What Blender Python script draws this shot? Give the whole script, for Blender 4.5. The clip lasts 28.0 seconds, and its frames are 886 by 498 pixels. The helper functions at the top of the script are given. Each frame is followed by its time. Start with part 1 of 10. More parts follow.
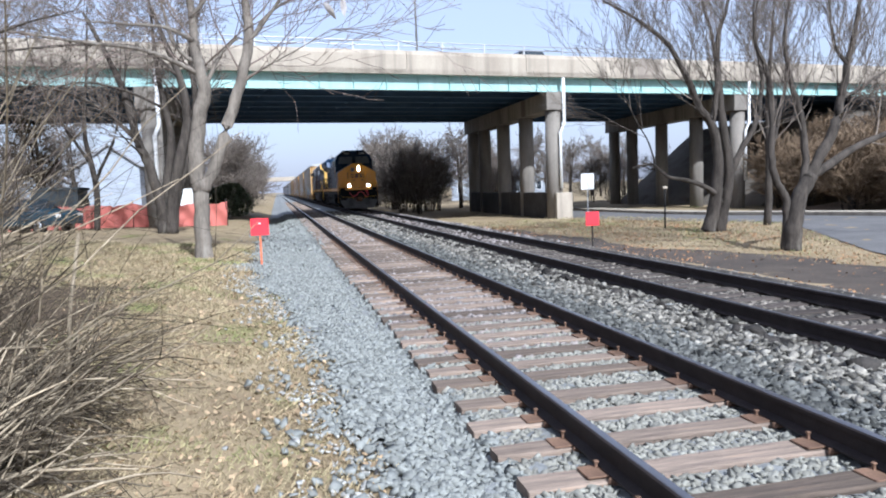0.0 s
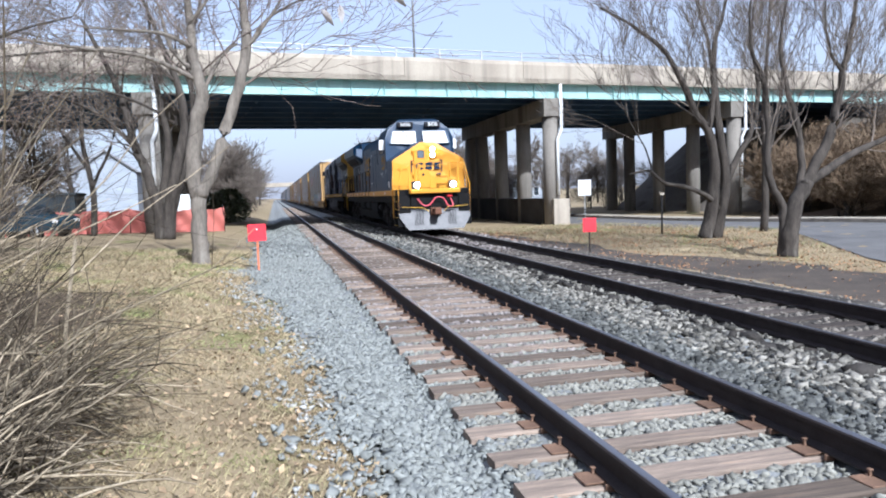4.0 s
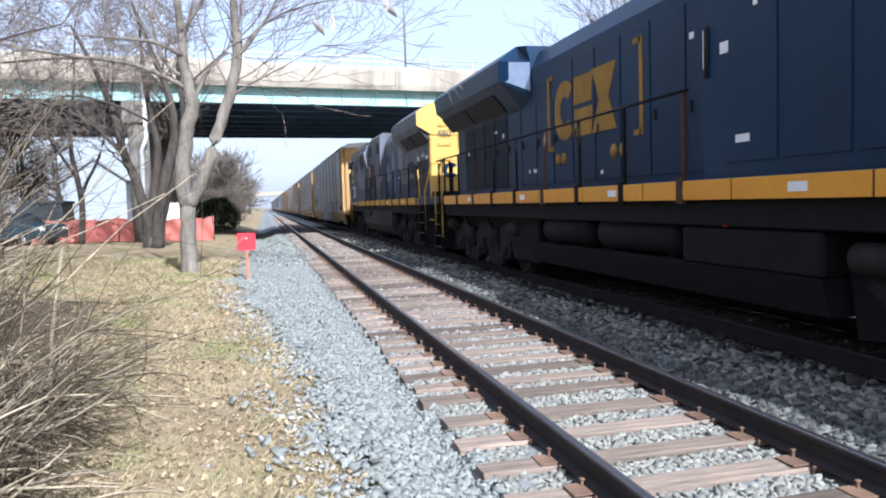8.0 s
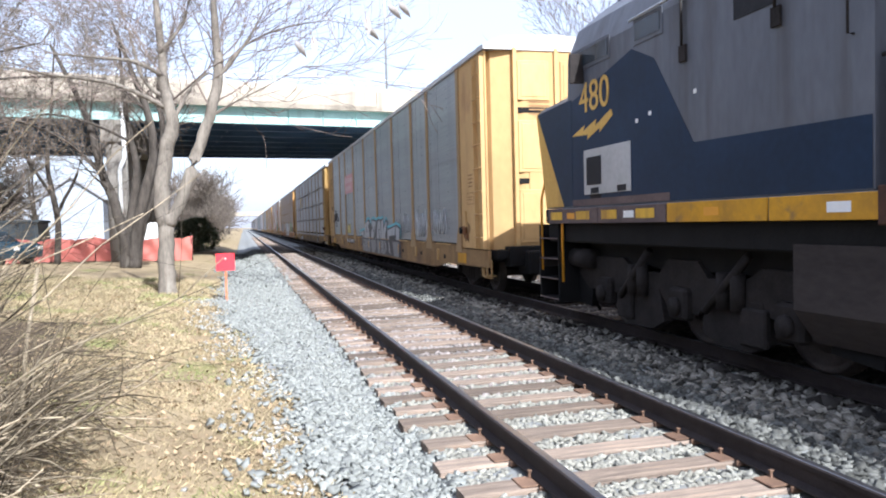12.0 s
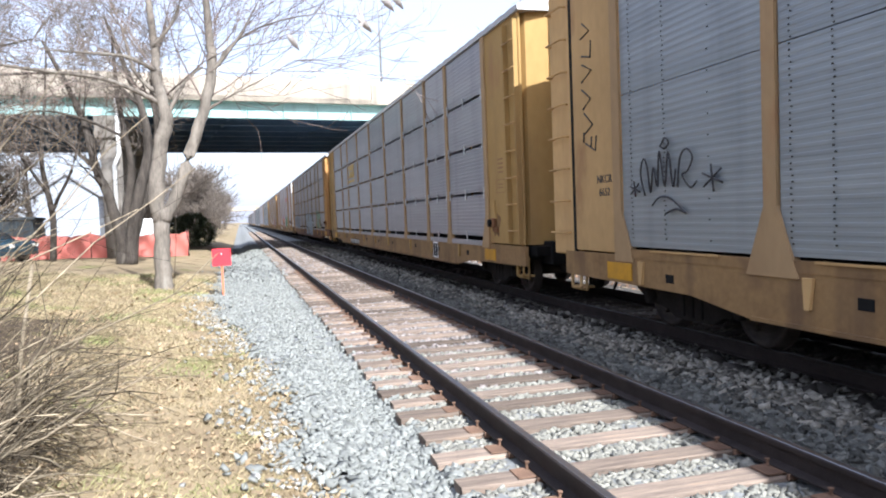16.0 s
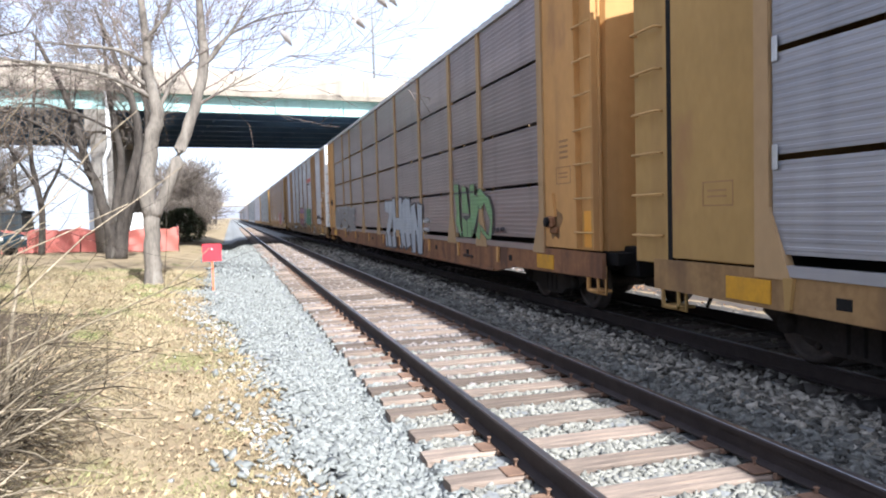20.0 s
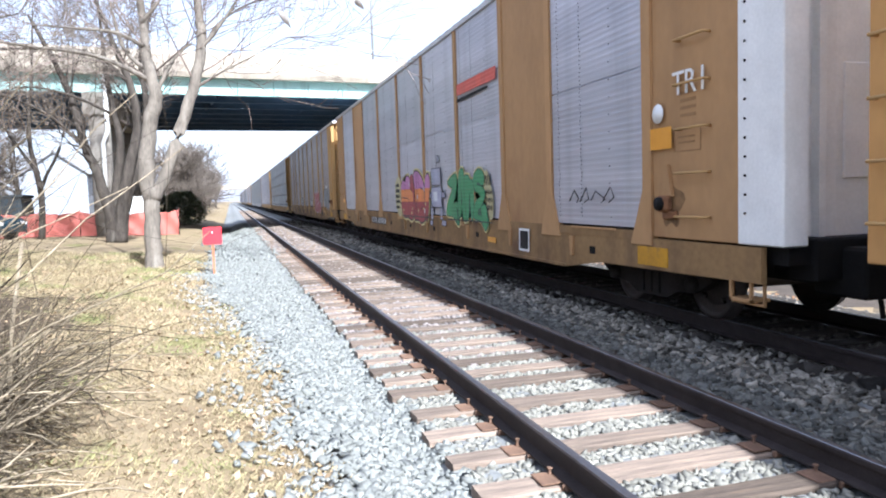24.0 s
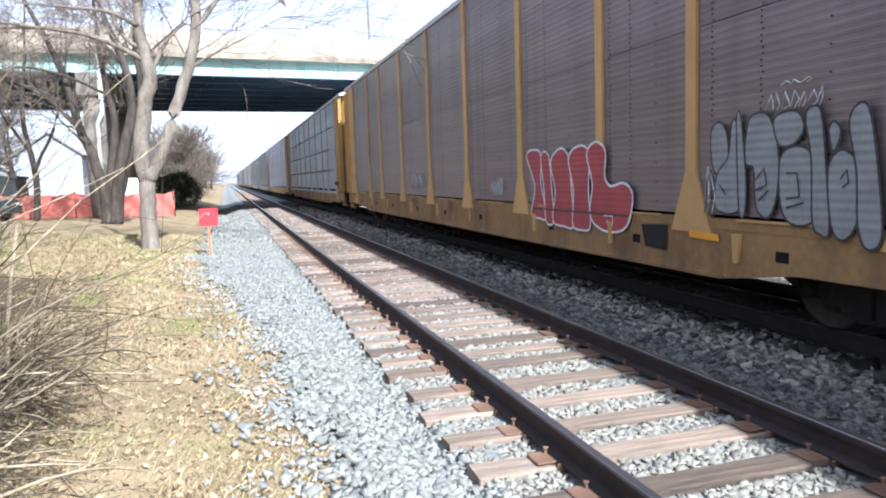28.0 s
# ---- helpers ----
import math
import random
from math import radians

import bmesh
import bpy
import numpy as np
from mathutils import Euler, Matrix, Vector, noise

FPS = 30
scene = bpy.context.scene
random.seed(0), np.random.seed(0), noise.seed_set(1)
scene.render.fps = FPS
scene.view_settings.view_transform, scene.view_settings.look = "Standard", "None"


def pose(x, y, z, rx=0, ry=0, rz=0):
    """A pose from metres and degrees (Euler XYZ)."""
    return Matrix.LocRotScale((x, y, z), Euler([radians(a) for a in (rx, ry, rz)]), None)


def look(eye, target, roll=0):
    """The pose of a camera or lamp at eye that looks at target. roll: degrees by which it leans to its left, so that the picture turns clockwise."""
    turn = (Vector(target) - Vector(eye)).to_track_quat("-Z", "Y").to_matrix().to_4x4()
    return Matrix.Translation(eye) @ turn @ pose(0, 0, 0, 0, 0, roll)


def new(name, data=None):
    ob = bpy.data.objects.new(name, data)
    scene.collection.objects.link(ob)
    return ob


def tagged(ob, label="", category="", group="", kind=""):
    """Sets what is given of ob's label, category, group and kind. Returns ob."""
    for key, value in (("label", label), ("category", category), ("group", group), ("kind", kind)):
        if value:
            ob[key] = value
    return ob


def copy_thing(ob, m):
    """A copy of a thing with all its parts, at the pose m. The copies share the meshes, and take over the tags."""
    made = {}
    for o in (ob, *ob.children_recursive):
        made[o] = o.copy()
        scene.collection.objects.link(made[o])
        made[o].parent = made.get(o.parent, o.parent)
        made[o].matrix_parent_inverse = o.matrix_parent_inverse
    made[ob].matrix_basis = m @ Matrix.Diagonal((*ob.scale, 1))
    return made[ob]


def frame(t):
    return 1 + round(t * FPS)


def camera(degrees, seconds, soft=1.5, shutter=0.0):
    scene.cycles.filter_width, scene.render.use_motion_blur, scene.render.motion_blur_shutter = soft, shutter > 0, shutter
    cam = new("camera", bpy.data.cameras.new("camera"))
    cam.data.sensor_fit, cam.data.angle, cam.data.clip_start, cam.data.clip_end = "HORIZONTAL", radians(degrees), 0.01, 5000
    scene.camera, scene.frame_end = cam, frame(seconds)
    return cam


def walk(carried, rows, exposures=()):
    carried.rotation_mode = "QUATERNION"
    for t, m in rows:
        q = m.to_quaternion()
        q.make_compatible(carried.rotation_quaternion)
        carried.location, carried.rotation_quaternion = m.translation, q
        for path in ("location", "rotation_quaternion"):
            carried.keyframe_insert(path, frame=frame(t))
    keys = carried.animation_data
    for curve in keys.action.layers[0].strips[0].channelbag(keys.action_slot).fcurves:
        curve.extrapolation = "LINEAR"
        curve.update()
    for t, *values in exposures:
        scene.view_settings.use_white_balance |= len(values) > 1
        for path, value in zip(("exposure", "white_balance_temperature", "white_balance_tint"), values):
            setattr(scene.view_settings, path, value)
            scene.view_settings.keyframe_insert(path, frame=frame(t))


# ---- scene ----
EYE = 1.581  # metres above the rail heads (z = 0)
cam = camera(63.0, 28.0, 2.0)
# seconds, sway x y z, yaw, pitch, roll
ROWS = [
    (0.0, -0.000, 0.000, -0.000, -12.73, -4.95, -2.17),
    (0.5, -0.001, -0.002, -0.005, -12.92, -4.90, -2.05),
    (1.0, 0.000, -0.005, 0.002, -12.66, -4.78, -2.15),
    (1.5, -0.001, -0.001, 0.001, -12.81, -4.49, -2.03),
    (2.0, -0.005, -0.007, -0.002, -12.80, -4.53, -1.92),
    (2.5, 0.002, 0.003, -0.004, -13.06, -4.40, -1.93),
    (3.0, 0.002, -0.004, 0.001, -12.90, -4.19, -1.97),
    (3.5, -0.000, -0.010, 0.002, -12.92, -4.56, -2.13),
    (5.5, 0.005, -0.004, 0.001, -13.17, -4.09, -1.88),
    (6.0, 0.009, -0.003, 0.003, -13.11, -4.17, -2.14),
    (6.5, 0.004, 0.002, -0.002, -12.98, -4.24, -2.07),
    (7.0, 0.003, -0.001, -0.000, -13.15, -4.21, -2.00),
    (7.5, 0.001, -0.006, 0.002, -13.59, -3.89, -1.72),
    (8.0, 0.004, -0.004, 0.003, -13.76, -3.73, -1.79),
    (8.5, -0.001, -0.008, 0.002, -14.26, -2.84, -1.55),
    (9.0, -0.007, -0.013, 0.002, -14.51, -2.52, -1.49),
    (9.5, 0.003, -0.003, 0.006, -14.49, -2.64, -1.62),
    (10.0, -0.001, -0.002, 0.002, -14.77, -2.60, -1.53),
    (10.5, 0.003, -0.011, 0.010, -15.11, -2.55, -1.58),
    (11.0, 0.008, -0.005, 0.008, -15.15, -2.30, -1.76),
    (11.5, -0.006, -0.014, 0.004, -15.26, -2.00, -1.51),
    (12.0, 0.000, -0.011, 0.005, -15.36, -2.13, -1.55),
    (12.5, 0.008, -0.011, 0.011, -15.53, -2.23, -1.71),
    (14.5, 0.014, -0.013, 0.008, -15.73, -2.98, -1.92),
    (15.0, 0.016, -0.005, 0.010, -15.44, -3.07, -2.06),
    (15.5, 0.009, -0.014, 0.006, -15.53, -2.83, -2.11),
    (16.0, 0.012, -0.010, 0.005, -15.59, -2.72, -2.19),
    (16.5, 0.007, -0.013, 0.006, -15.72, -2.74, -1.96),
    (17.0, 0.008, -0.017, 0.003, -15.67, -2.63, -1.78),
    (17.5, 0.009, -0.006, 0.007, -15.64, -2.56, -1.96),
    (18.0, 0.008, -0.008, 0.004, -15.58, -2.67, -1.80),
    (18.5, 0.011, -0.005, 0.002, -15.53, -2.66, -1.85),
    (19.0, 0.008, -0.008, 0.003, -15.80, -2.43, -1.71),
    (19.5, 0.003, -0.022, 0.011, -16.02, -2.65, -1.57),
    (20.0, 0.008, -0.017, 0.006, -16.29, -2.93, -1.58),
    (20.5, 0.026, -0.030, -0.009, -16.09, -3.21, -1.74),
    (21.0, 0.012, -0.015, 0.006, -16.59, -3.51, -1.86),
    (21.5, 0.012, -0.015, 0.008, -16.54, -3.54, -1.82),
    (23.5, 0.001, -0.013, 0.001, -16.41, -4.07, -1.72),
    (24.0, 0.005, -0.017, 0.002, -16.22, -4.36, -1.93),
    (24.5, 0.010, -0.013, 0.005, -16.52, -4.51, -2.08),
    (25.0, 0.012, -0.015, 0.004, -16.46, -4.68, -2.02),
    (25.5, 0.010, -0.008, -0.001, -16.48, -4.63, -1.90),
    (26.0, 0.008, -0.015, -0.000, -16.56, -4.69, -1.89),
    (26.5, 0.013, -0.011, 0.005, -16.64, -4.96, -1.93),
    (27.0, 0.006, -0.012, 0.001, -16.88, -5.05, -1.89),
    (27.5, 0.010, -0.010, -0.001, -16.34, -5.73, -1.82),
    (28.0, 0.003, -0.019, -0.001, -16.45, -5.81, -1.89),
]
EXPOSURES = [(0.0, 0.66, 5350, 10), (3.5, 0.66, 5350, 10), (6.5, 0.72, 5300, 10), (7.6, 0.90, 5350, 10), (9.5, 1.20, 5500, 10), (17.0, 1.27, 5700, 10), (21.0, 1.36, 5700, 10), (25.0, 1.45, 5450, 10), (28.0, 1.33, 5550, 10)]
walk(cam, [(t, pose(x, y, EYE + z, 90 + pitch, 0, yaw) @ pose(0, 0, 0, 0, 0, roll)) for t, x, y, z, yaw, pitch, roll in ROWS], EXPOSURES)

# ---- light: low winter sun from behind the viewer, slightly to the right ----
SUN = Vector((0.26, -1.0, 0.91)).normalized()
world = bpy.data.worlds.new("winter_sky")
scene.world = world
world.use_nodes = True
wn = world.node_tree.nodes
sky = wn.new("ShaderNodeTexSky")
sky.sky_type = "NISHITA"
sky.sun_disc = False
sky.sun_elevation = math.asin(SUN.z)
sky.sun_rotation = math.atan2(SUN.x, SUN.y)
sky.air_density, sky.dust_density, sky.ozone_density = 1.0, 3.0, 1.0
wn["Background"].inputs["Strength"].default_value = 0.088
veil = wn.new("ShaderNodeMix")  # thin bright cloud over the blue
veil.data_type = "RGBA"
veil.inputs[0].default_value = 0.42
veil.inputs[7].default_value = (9.4, 9.35, 10.4, 1)
world.node_tree.links.new(sky.outputs["Color"], veil.inputs[6])
world.node_tree.links.new(veil.outputs[2], wn["Background"].inputs["Color"])
sun = new("sun", bpy.data.lights.new("sun", "SUN"))
sun.data.energy, sun.data.angle, sun.data.color = 5.0, radians(0.6), (1.0, 0.955, 0.89)
sun.matrix_world = look(SUN * 100, (0, 0, 0))

# ---- materials ----


def mat(name, a, b=None, rough=0.7, metal=0.0, scale=3.0, fine=40.0, bump=0.15, vary=0.0, island=0.0, stretch=(1, 1, 1), spots=None, emit=0.0, coord="Object", streak=None, spec=None):
    """A surface between two colours a and b: broad stains and fine grain, bump, and some change from piece to piece."""
    b = b or tuple(c * 0.72 for c in a)
    m = bpy.data.materials.new(name)
    m.use_nodes = True
    n, ln = m.node_tree.nodes, m.node_tree.links
    s = n["Principled BSDF"]
    tc = n.new("ShaderNodeTexCoord")
    mp = n.new("ShaderNodeMapping")
    mp.inputs["Scale"].default_value = stretch
    ln.new(tc.outputs[coord], mp.inputs["Vector"])
    n1 = n.new("ShaderNodeTexNoise")
    n1.inputs["Scale"].default_value, n1.inputs["Detail"].default_value, n1.inputs["Roughness"].default_value = scale, 5, 0.62
    n2 = n.new("ShaderNodeTexNoise")
    n2.inputs["Scale"].default_value, n2.inputs["Detail"].default_value = fine, 3
    for t in (n1, n2):
        ln.new(mp.outputs["Vector"], t.inputs["Vector"])
    add = n.new("ShaderNodeMath")
    add.operation = "MULTIPLY_ADD"
    ln.new(n2.outputs["Fac"], add.inputs[0])
    add.inputs[1].default_value = 0.45
    ln.new(n1.outputs["Fac"], add.inputs[2])
    ramp = n.new("ShaderNodeValToRGB")
    ramp.color_ramp.elements[0].position, ramp.color_ramp.elements[0].color = 0.48, (*b, 1)
    ramp.color_ramp.elements[1].position, ramp.color_ramp.elements[1].color = 0.92, (*a, 1)
    ln.new(add.outputs[0], ramp.inputs["Fac"])
    colour = ramp.outputs["Color"]
    if spots:
        n3 = n.new("ShaderNodeTexNoise")
        n3.inputs["Scale"].default_value, n3.inputs["Detail"].default_value = spots[1], 6
        ln.new(mp.outputs["Vector"], n3.inputs["Vector"])
        r3 = n.new("ShaderNodeValToRGB")
        r3.color_ramp.elements[0].position, r3.color_ramp.elements[1].position = spots[2], spots[2] + 0.12
        ln.new(n3.outputs["Fac"], r3.inputs["Fac"])
        mx = n.new("ShaderNodeMix")
        mx.data_type = "RGBA"
        mx.inputs[7].default_value = (*spots[0], 1)
        ln.new(r3.outputs["Color"], mx.inputs[0])
        ln.new(colour, mx.inputs[6])
        colour = mx.outputs[2]
    if streak:  # run-off streaks down the surface
        sm = n.new("ShaderNodeMapping")
        sm.inputs["Scale"].default_value = (streak[1], streak[1], streak[1] * 0.07)
        ln.new(tc.outputs[coord], sm.inputs["Vector"])
        n4 = n.new("ShaderNodeTexNoise")
        n4.inputs["Scale"].default_value, n4.inputs["Detail"].default_value = 1.0, 5
        ln.new(sm.outputs["Vector"], n4.inputs["Vector"])
        r4 = n.new("ShaderNodeValToRGB")
        r4.color_ramp.elements[0].position, r4.color_ramp.elements[1].position = streak[2], streak[2] + 0.22
        r4.color_ramp.elements[1].color = (streak[3], streak[3], streak[3], 1)
        ln.new(n4.outputs["Fac"], r4.inputs["Fac"])
        m4 = n.new("ShaderNodeMix")
        m4.data_type = "RGBA"
        m4.inputs[7].default_value = (*streak[0], 1)
        ln.new(r4.outputs["Color"], m4.inputs[0])
        ln.new(colour, m4.inputs[6])
        colour = m4.outputs[2]
    if vary or island:
        src = n.new("ShaderNodeObjectInfo").outputs["Random"] if vary else n.new("ShaderNodeNewGeometry").outputs["Random Per Island"]
        k = vary or island
        mr = n.new("ShaderNodeMapRange")
        mr.inputs[3].default_value, mr.inputs[4].default_value = 1 - k, 1 + k
        ln.new(src, mr.inputs[0])
        hs = n.new("ShaderNodeHueSaturation")
        ln.new(mr.outputs[0], hs.inputs["Value"])
        ln.new(colour, hs.inputs["Color"])
        colour = hs.outputs["Color"]
    ln.new(colour, s.inputs["Base Color"])
    s.inputs["Roughness"].default_value, s.inputs["Metallic"].default_value = rough, metal
    s.inputs["Specular IOR Level"].default_value = spec if spec is not None else 0.5 if rough < 0.56 else 0.18  # dusty surfaces hardly shine
    if bump:
        bp = n.new("ShaderNodeBump")
        bp.inputs["Strength"].default_value, bp.inputs["Distance"].default_value = bump, 0.02
        ln.new(add.outputs[0], bp.inputs["Height"])
        ln.new(bp.outputs["Normal"], s.inputs["Normal"])
    if emit:
        s.inputs["Emission Color"].default_value = (*a, 1)
        s.inputs["Emission Strength"].default_value = emit
    return m


def glass(name, tint=(0.03, 0.04, 0.05), rough=0.08, ior=1.5):
    m = bpy.data.materials.new(name)
    m.use_nodes = True
    s = m.node_tree.nodes["Principled BSDF"]
    s.inputs["Base Color"].default_value = (*tint, 1)
    s.inputs["Roughness"].default_value = rough
    s.inputs["IOR"].default_value = ior
    return m


M_EARTH = mat("dry_grass", (0.30, 0.235, 0.14), (0.185, 0.138, 0.082), 0.95, scale=0.9, fine=55, bump=0.6, spots=((0.16, 0.16, 0.055), 0.7, 0.6))
M_GRAVELBED = mat("gravel_bed", (0.25, 0.255, 0.245), (0.14, 0.142, 0.138), 0.9, scale=12, fine=70, bump=1.0)
M_STONE = mat("ballast_stone", (0.25, 0.256, 0.234), (0.172, 0.177, 0.16), 0.85, scale=9, fine=60, bump=0.2, island=0.22)
M_STONE_DUSTY = mat("ballast_stone_dusty", (0.30, 0.265, 0.245), (0.16, 0.138, 0.125), 0.9, scale=9, fine=60, bump=0.3, island=0.45)
M_STONE_PALE = mat("ballast_stone_pale", (0.228, 0.212, 0.178), (0.066, 0.061, 0.052), 0.85, scale=9, fine=60, bump=0.3, island=0.85)
M_STONE_CRIB = mat("ballast_stone_crib", (0.27, 0.262, 0.222), (0.185, 0.178, 0.15), 0.85, scale=9, fine=60, bump=0.2, island=0.25)
M_STONE_BLUE = mat("ballast_stone_blue", (0.138, 0.138, 0.124), (0.06, 0.06, 0.055), 0.85, scale=9, fine=60, bump=0.3, island=0.6)
M_STONE_OILY = mat("ballast_stone_oily", (0.052, 0.046, 0.04), (0.02, 0.018, 0.016), 0.9, scale=9, fine=60, bump=0.3, island=0.55)
M_STONE_EDGE = mat("ballast_stone_edge", (0.40, 0.39, 0.355), (0.27, 0.262, 0.238), 0.9, scale=9, fine=60, bump=0.3, island=0.3)
M_STONE_BROWN = mat("ballast_stone_brown", (0.20, 0.178, 0.15), (0.085, 0.074, 0.062), 0.9, scale=9, fine=60, bump=0.3, island=0.5)
M_OILBED = mat("oily_fines", (0.075, 0.066, 0.056), (0.03, 0.027, 0.024), 0.9, scale=2.2, fine=60, bump=0.6)
M_TIE = mat("weathered_oak_tie", (0.26, 0.2, 0.153), (0.088, 0.070, 0.058), 0.85, scale=3.5, fine=30, bump=0.7, vary=0.42, stretch=(0.35, 6, 6), spots=((0.33, 0.22, 0.14), 3.0, 0.62))
M_TIEDARK = mat("buried_dark_tie", (0.085, 0.07, 0.06), (0.04, 0.033, 0.028), 0.9, scale=3.5, fine=30, bump=0.5, vary=0.3, stretch=(0.35, 6, 6))
M_RAIL = mat("rusty_rail_web", (0.048, 0.038, 0.035), (0.026, 0.021, 0.02), 0.75, 0.2, scale=4, fine=60, bump=0.25)
M_RAILTOP = mat("worn_rail_head", (0.34, 0.34, 0.36), (0.22, 0.21, 0.22), 0.32, 0.95, scale=2, fine=80, bump=0.05, stretch=(8, 0.2, 1))
M_RAILDULL = mat("dull_rail_head", (0.13, 0.13, 0.14), (0.08, 0.078, 0.08), 0.5, 0.8, scale=2, fine=80, bump=0.05, stretch=(8, 0.2, 1))
M_RUST = mat("rusty_plate", (0.205, 0.125, 0.082), (0.10, 0.062, 0.043), 0.85, 0.1, scale=6, fine=60, bump=0.3, vary=0.25)
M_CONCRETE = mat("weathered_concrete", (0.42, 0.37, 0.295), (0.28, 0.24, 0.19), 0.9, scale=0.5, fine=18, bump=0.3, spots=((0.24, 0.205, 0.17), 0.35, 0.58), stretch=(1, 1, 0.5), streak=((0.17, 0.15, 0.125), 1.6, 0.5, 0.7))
# pier tone lowered for shade beneath the deck; stains and streaks on top
M_PIER = mat("shaded_stained_pier_concrete", (0.26, 0.235, 0.20), (0.15, 0.135, 0.115), 0.9, scale=0.6, fine=16, bump=0.3, spots=((0.12, 0.105, 0.09), 0.4, 0.56), stretch=(1, 1, 0.4), streak=((0.10, 0.09, 0.075), 2.2, 0.5, 0.7))
# mottled concrete for the bank, base colour darkened in place of deck shadow
M_SLOPESHADE = mat("shaded_mottled_concrete", (0.17, 0.15, 0.125), (0.10, 0.088, 0.073), 0.9, scale=0.5, fine=16, bump=0.3, spots=((0.08, 0.07, 0.058), 0.5, 0.55))
# crash wall concrete with the deck's shade put into its near-black colour
M_WALLSHADE = mat("deck_shaded_concrete", (0.075, 0.068, 0.06), (0.035, 0.032, 0.03), 0.9, scale=0.6, fine=16, bump=0.3, streak=((0.03, 0.027, 0.024), 2.2, 0.5, 0.7))
M_BRUSHFLOOR = mat("brown_brush_floor", (0.135, 0.092, 0.058), (0.06, 0.042, 0.028), 0.95, scale=1.6, fine=30, bump=1.0, spots=((0.20, 0.145, 0.09), 1.1, 0.6))
M_DIRT = mat("leaf_strewn_dirt", (0.092, 0.074, 0.058), (0.05, 0.042, 0.036), 0.95, scale=1.3, fine=45, bump=0.7, spots=((0.17, 0.13, 0.08), 0.8, 0.62))
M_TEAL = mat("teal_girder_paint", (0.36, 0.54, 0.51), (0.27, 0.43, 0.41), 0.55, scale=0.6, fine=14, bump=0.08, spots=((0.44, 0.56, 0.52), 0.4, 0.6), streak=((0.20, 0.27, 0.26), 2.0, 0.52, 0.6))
# the girder teal again, under-deck shade and bluish glare mixed into the colour
M_TEALSHADE = mat("teal_girder_paint_shaded", (0.075, 0.135, 0.23), (0.045, 0.085, 0.15), 0.6, scale=0.5, fine=14, bump=0.1)
M_STEELRAIL = mat("galvanised_rail", (0.50, 0.51, 0.52), (0.36, 0.37, 0.38), 0.45, 0.6, scale=3, fine=40, bump=0.05)
M_WHITE = mat("white_paint", (0.80, 0.80, 0.78), (0.66, 0.66, 0.64), 0.5, scale=2, fine=30, bump=0.05)
M_RED = mat("red_sign_paint", (0.75, 0.035, 0.05), (0.62, 0.025, 0.035), 0.45, scale=4, fine=40, bump=0.03)
M_ORANGE = mat("orange_post", (0.72, 0.20, 0.09), (0.6, 0.15, 0.07), 0.6, scale=4, fine=40, bump=0.05)
M_BARK = mat("pale_grey_bark", (0.235, 0.205, 0.168), (0.09, 0.077, 0.064), 0.95, scale=6, fine=34, bump=1.0, stretch=(1, 1, 0.22), spots=((0.27, 0.25, 0.21), 2.2, 0.6))
M_BARKDARK = mat("dark_bark", (0.085, 0.072, 0.06), (0.028, 0.024, 0.02), 0.95, scale=6, fine=34, bump=1.0, stretch=(1, 1, 0.22), spots=((0.16, 0.148, 0.122), 2.0, 0.62))
M_TWIG = mat("bare_twig", (0.26, 0.205, 0.17), (0.15, 0.115, 0.10), 0.92, scale=3, fine=20, bump=0.2, island=0.3)
M_TWIGFAR = mat("far_twig", (0.20, 0.168, 0.138), (0.11, 0.09, 0.074), 0.95, scale=1, fine=8, bump=0.0, island=0.35)
M_STALK = mat("dead_stalk", (0.335, 0.278, 0.192), (0.112, 0.087, 0.058), 0.9, scale=6, fine=40, bump=0.2, island=0.55)
M_GRASSBLADE = mat("dry_grass_blade", (0.385, 0.32, 0.19), (0.235, 0.188, 0.11), 0.9, scale=0.8, fine=10, bump=0.0, island=0.4, spots=((0.23, 0.25, 0.095), 0.75, 0.53), streak=((0.30, 0.20, 0.125), 1.6, 0.54, 0.7))
M_STENCIL = mat("faded_stencil", (0.30, 0.18, 0.085), (0.24, 0.14, 0.065), 0.8, scale=5, fine=30, bump=0.0)
M_LEAFPALE = mat("bleached_dead_leaf", (0.37, 0.275, 0.165), (0.22, 0.15, 0.088), 0.85, scale=8, fine=30, bump=0.2, island=0.5)
M_LEAF = mat("dead_leaf", (0.38, 0.22, 0.11), (0.22, 0.11, 0.06), 0.85, scale=8, fine=30, bump=0.2, island=0.5)
M_GREEN = mat("evergreen_leaf", (0.098, 0.117, 0.065), (0.052, 0.065, 0.039), 0.7, scale=2, fine=20, bump=0.1, island=0.5)
M_BRUSH = mat("brown_brush_twig", (0.092, 0.072, 0.047), (0.032, 0.025, 0.018), 0.92, scale=3, fine=20, bump=0.2, island=0.4)
M_BRUSHBROWN = mat("tawny_brush_twig", (0.25, 0.18, 0.115), (0.11, 0.078, 0.05), 0.92, scale=3, fine=20, bump=0.2, island=0.4)
M_NET = mat("orange_safety_mesh", (0.52, 0.17, 0.135), (0.42, 0.125, 0.10), 0.7, scale=2, fine=30, bump=0.1)
M_ASPHALT = mat("asphalt", (0.15, 0.145, 0.14), (0.10, 0.096, 0.093), 0.9, scale=0.7, fine=60, bump=0.4)
M_BLACK = mat("black_paint", (0.022, 0.022, 0.025), (0.012, 0.012, 0.014), 0.6, scale=4, fine=40, bump=0.1)
M_GRIME = mat("grimy_underframe", (0.0105, 0.010, 0.010), (0.0055, 0.0053, 0.0053), 0.8, scale=3, fine=30, bump=0.25)
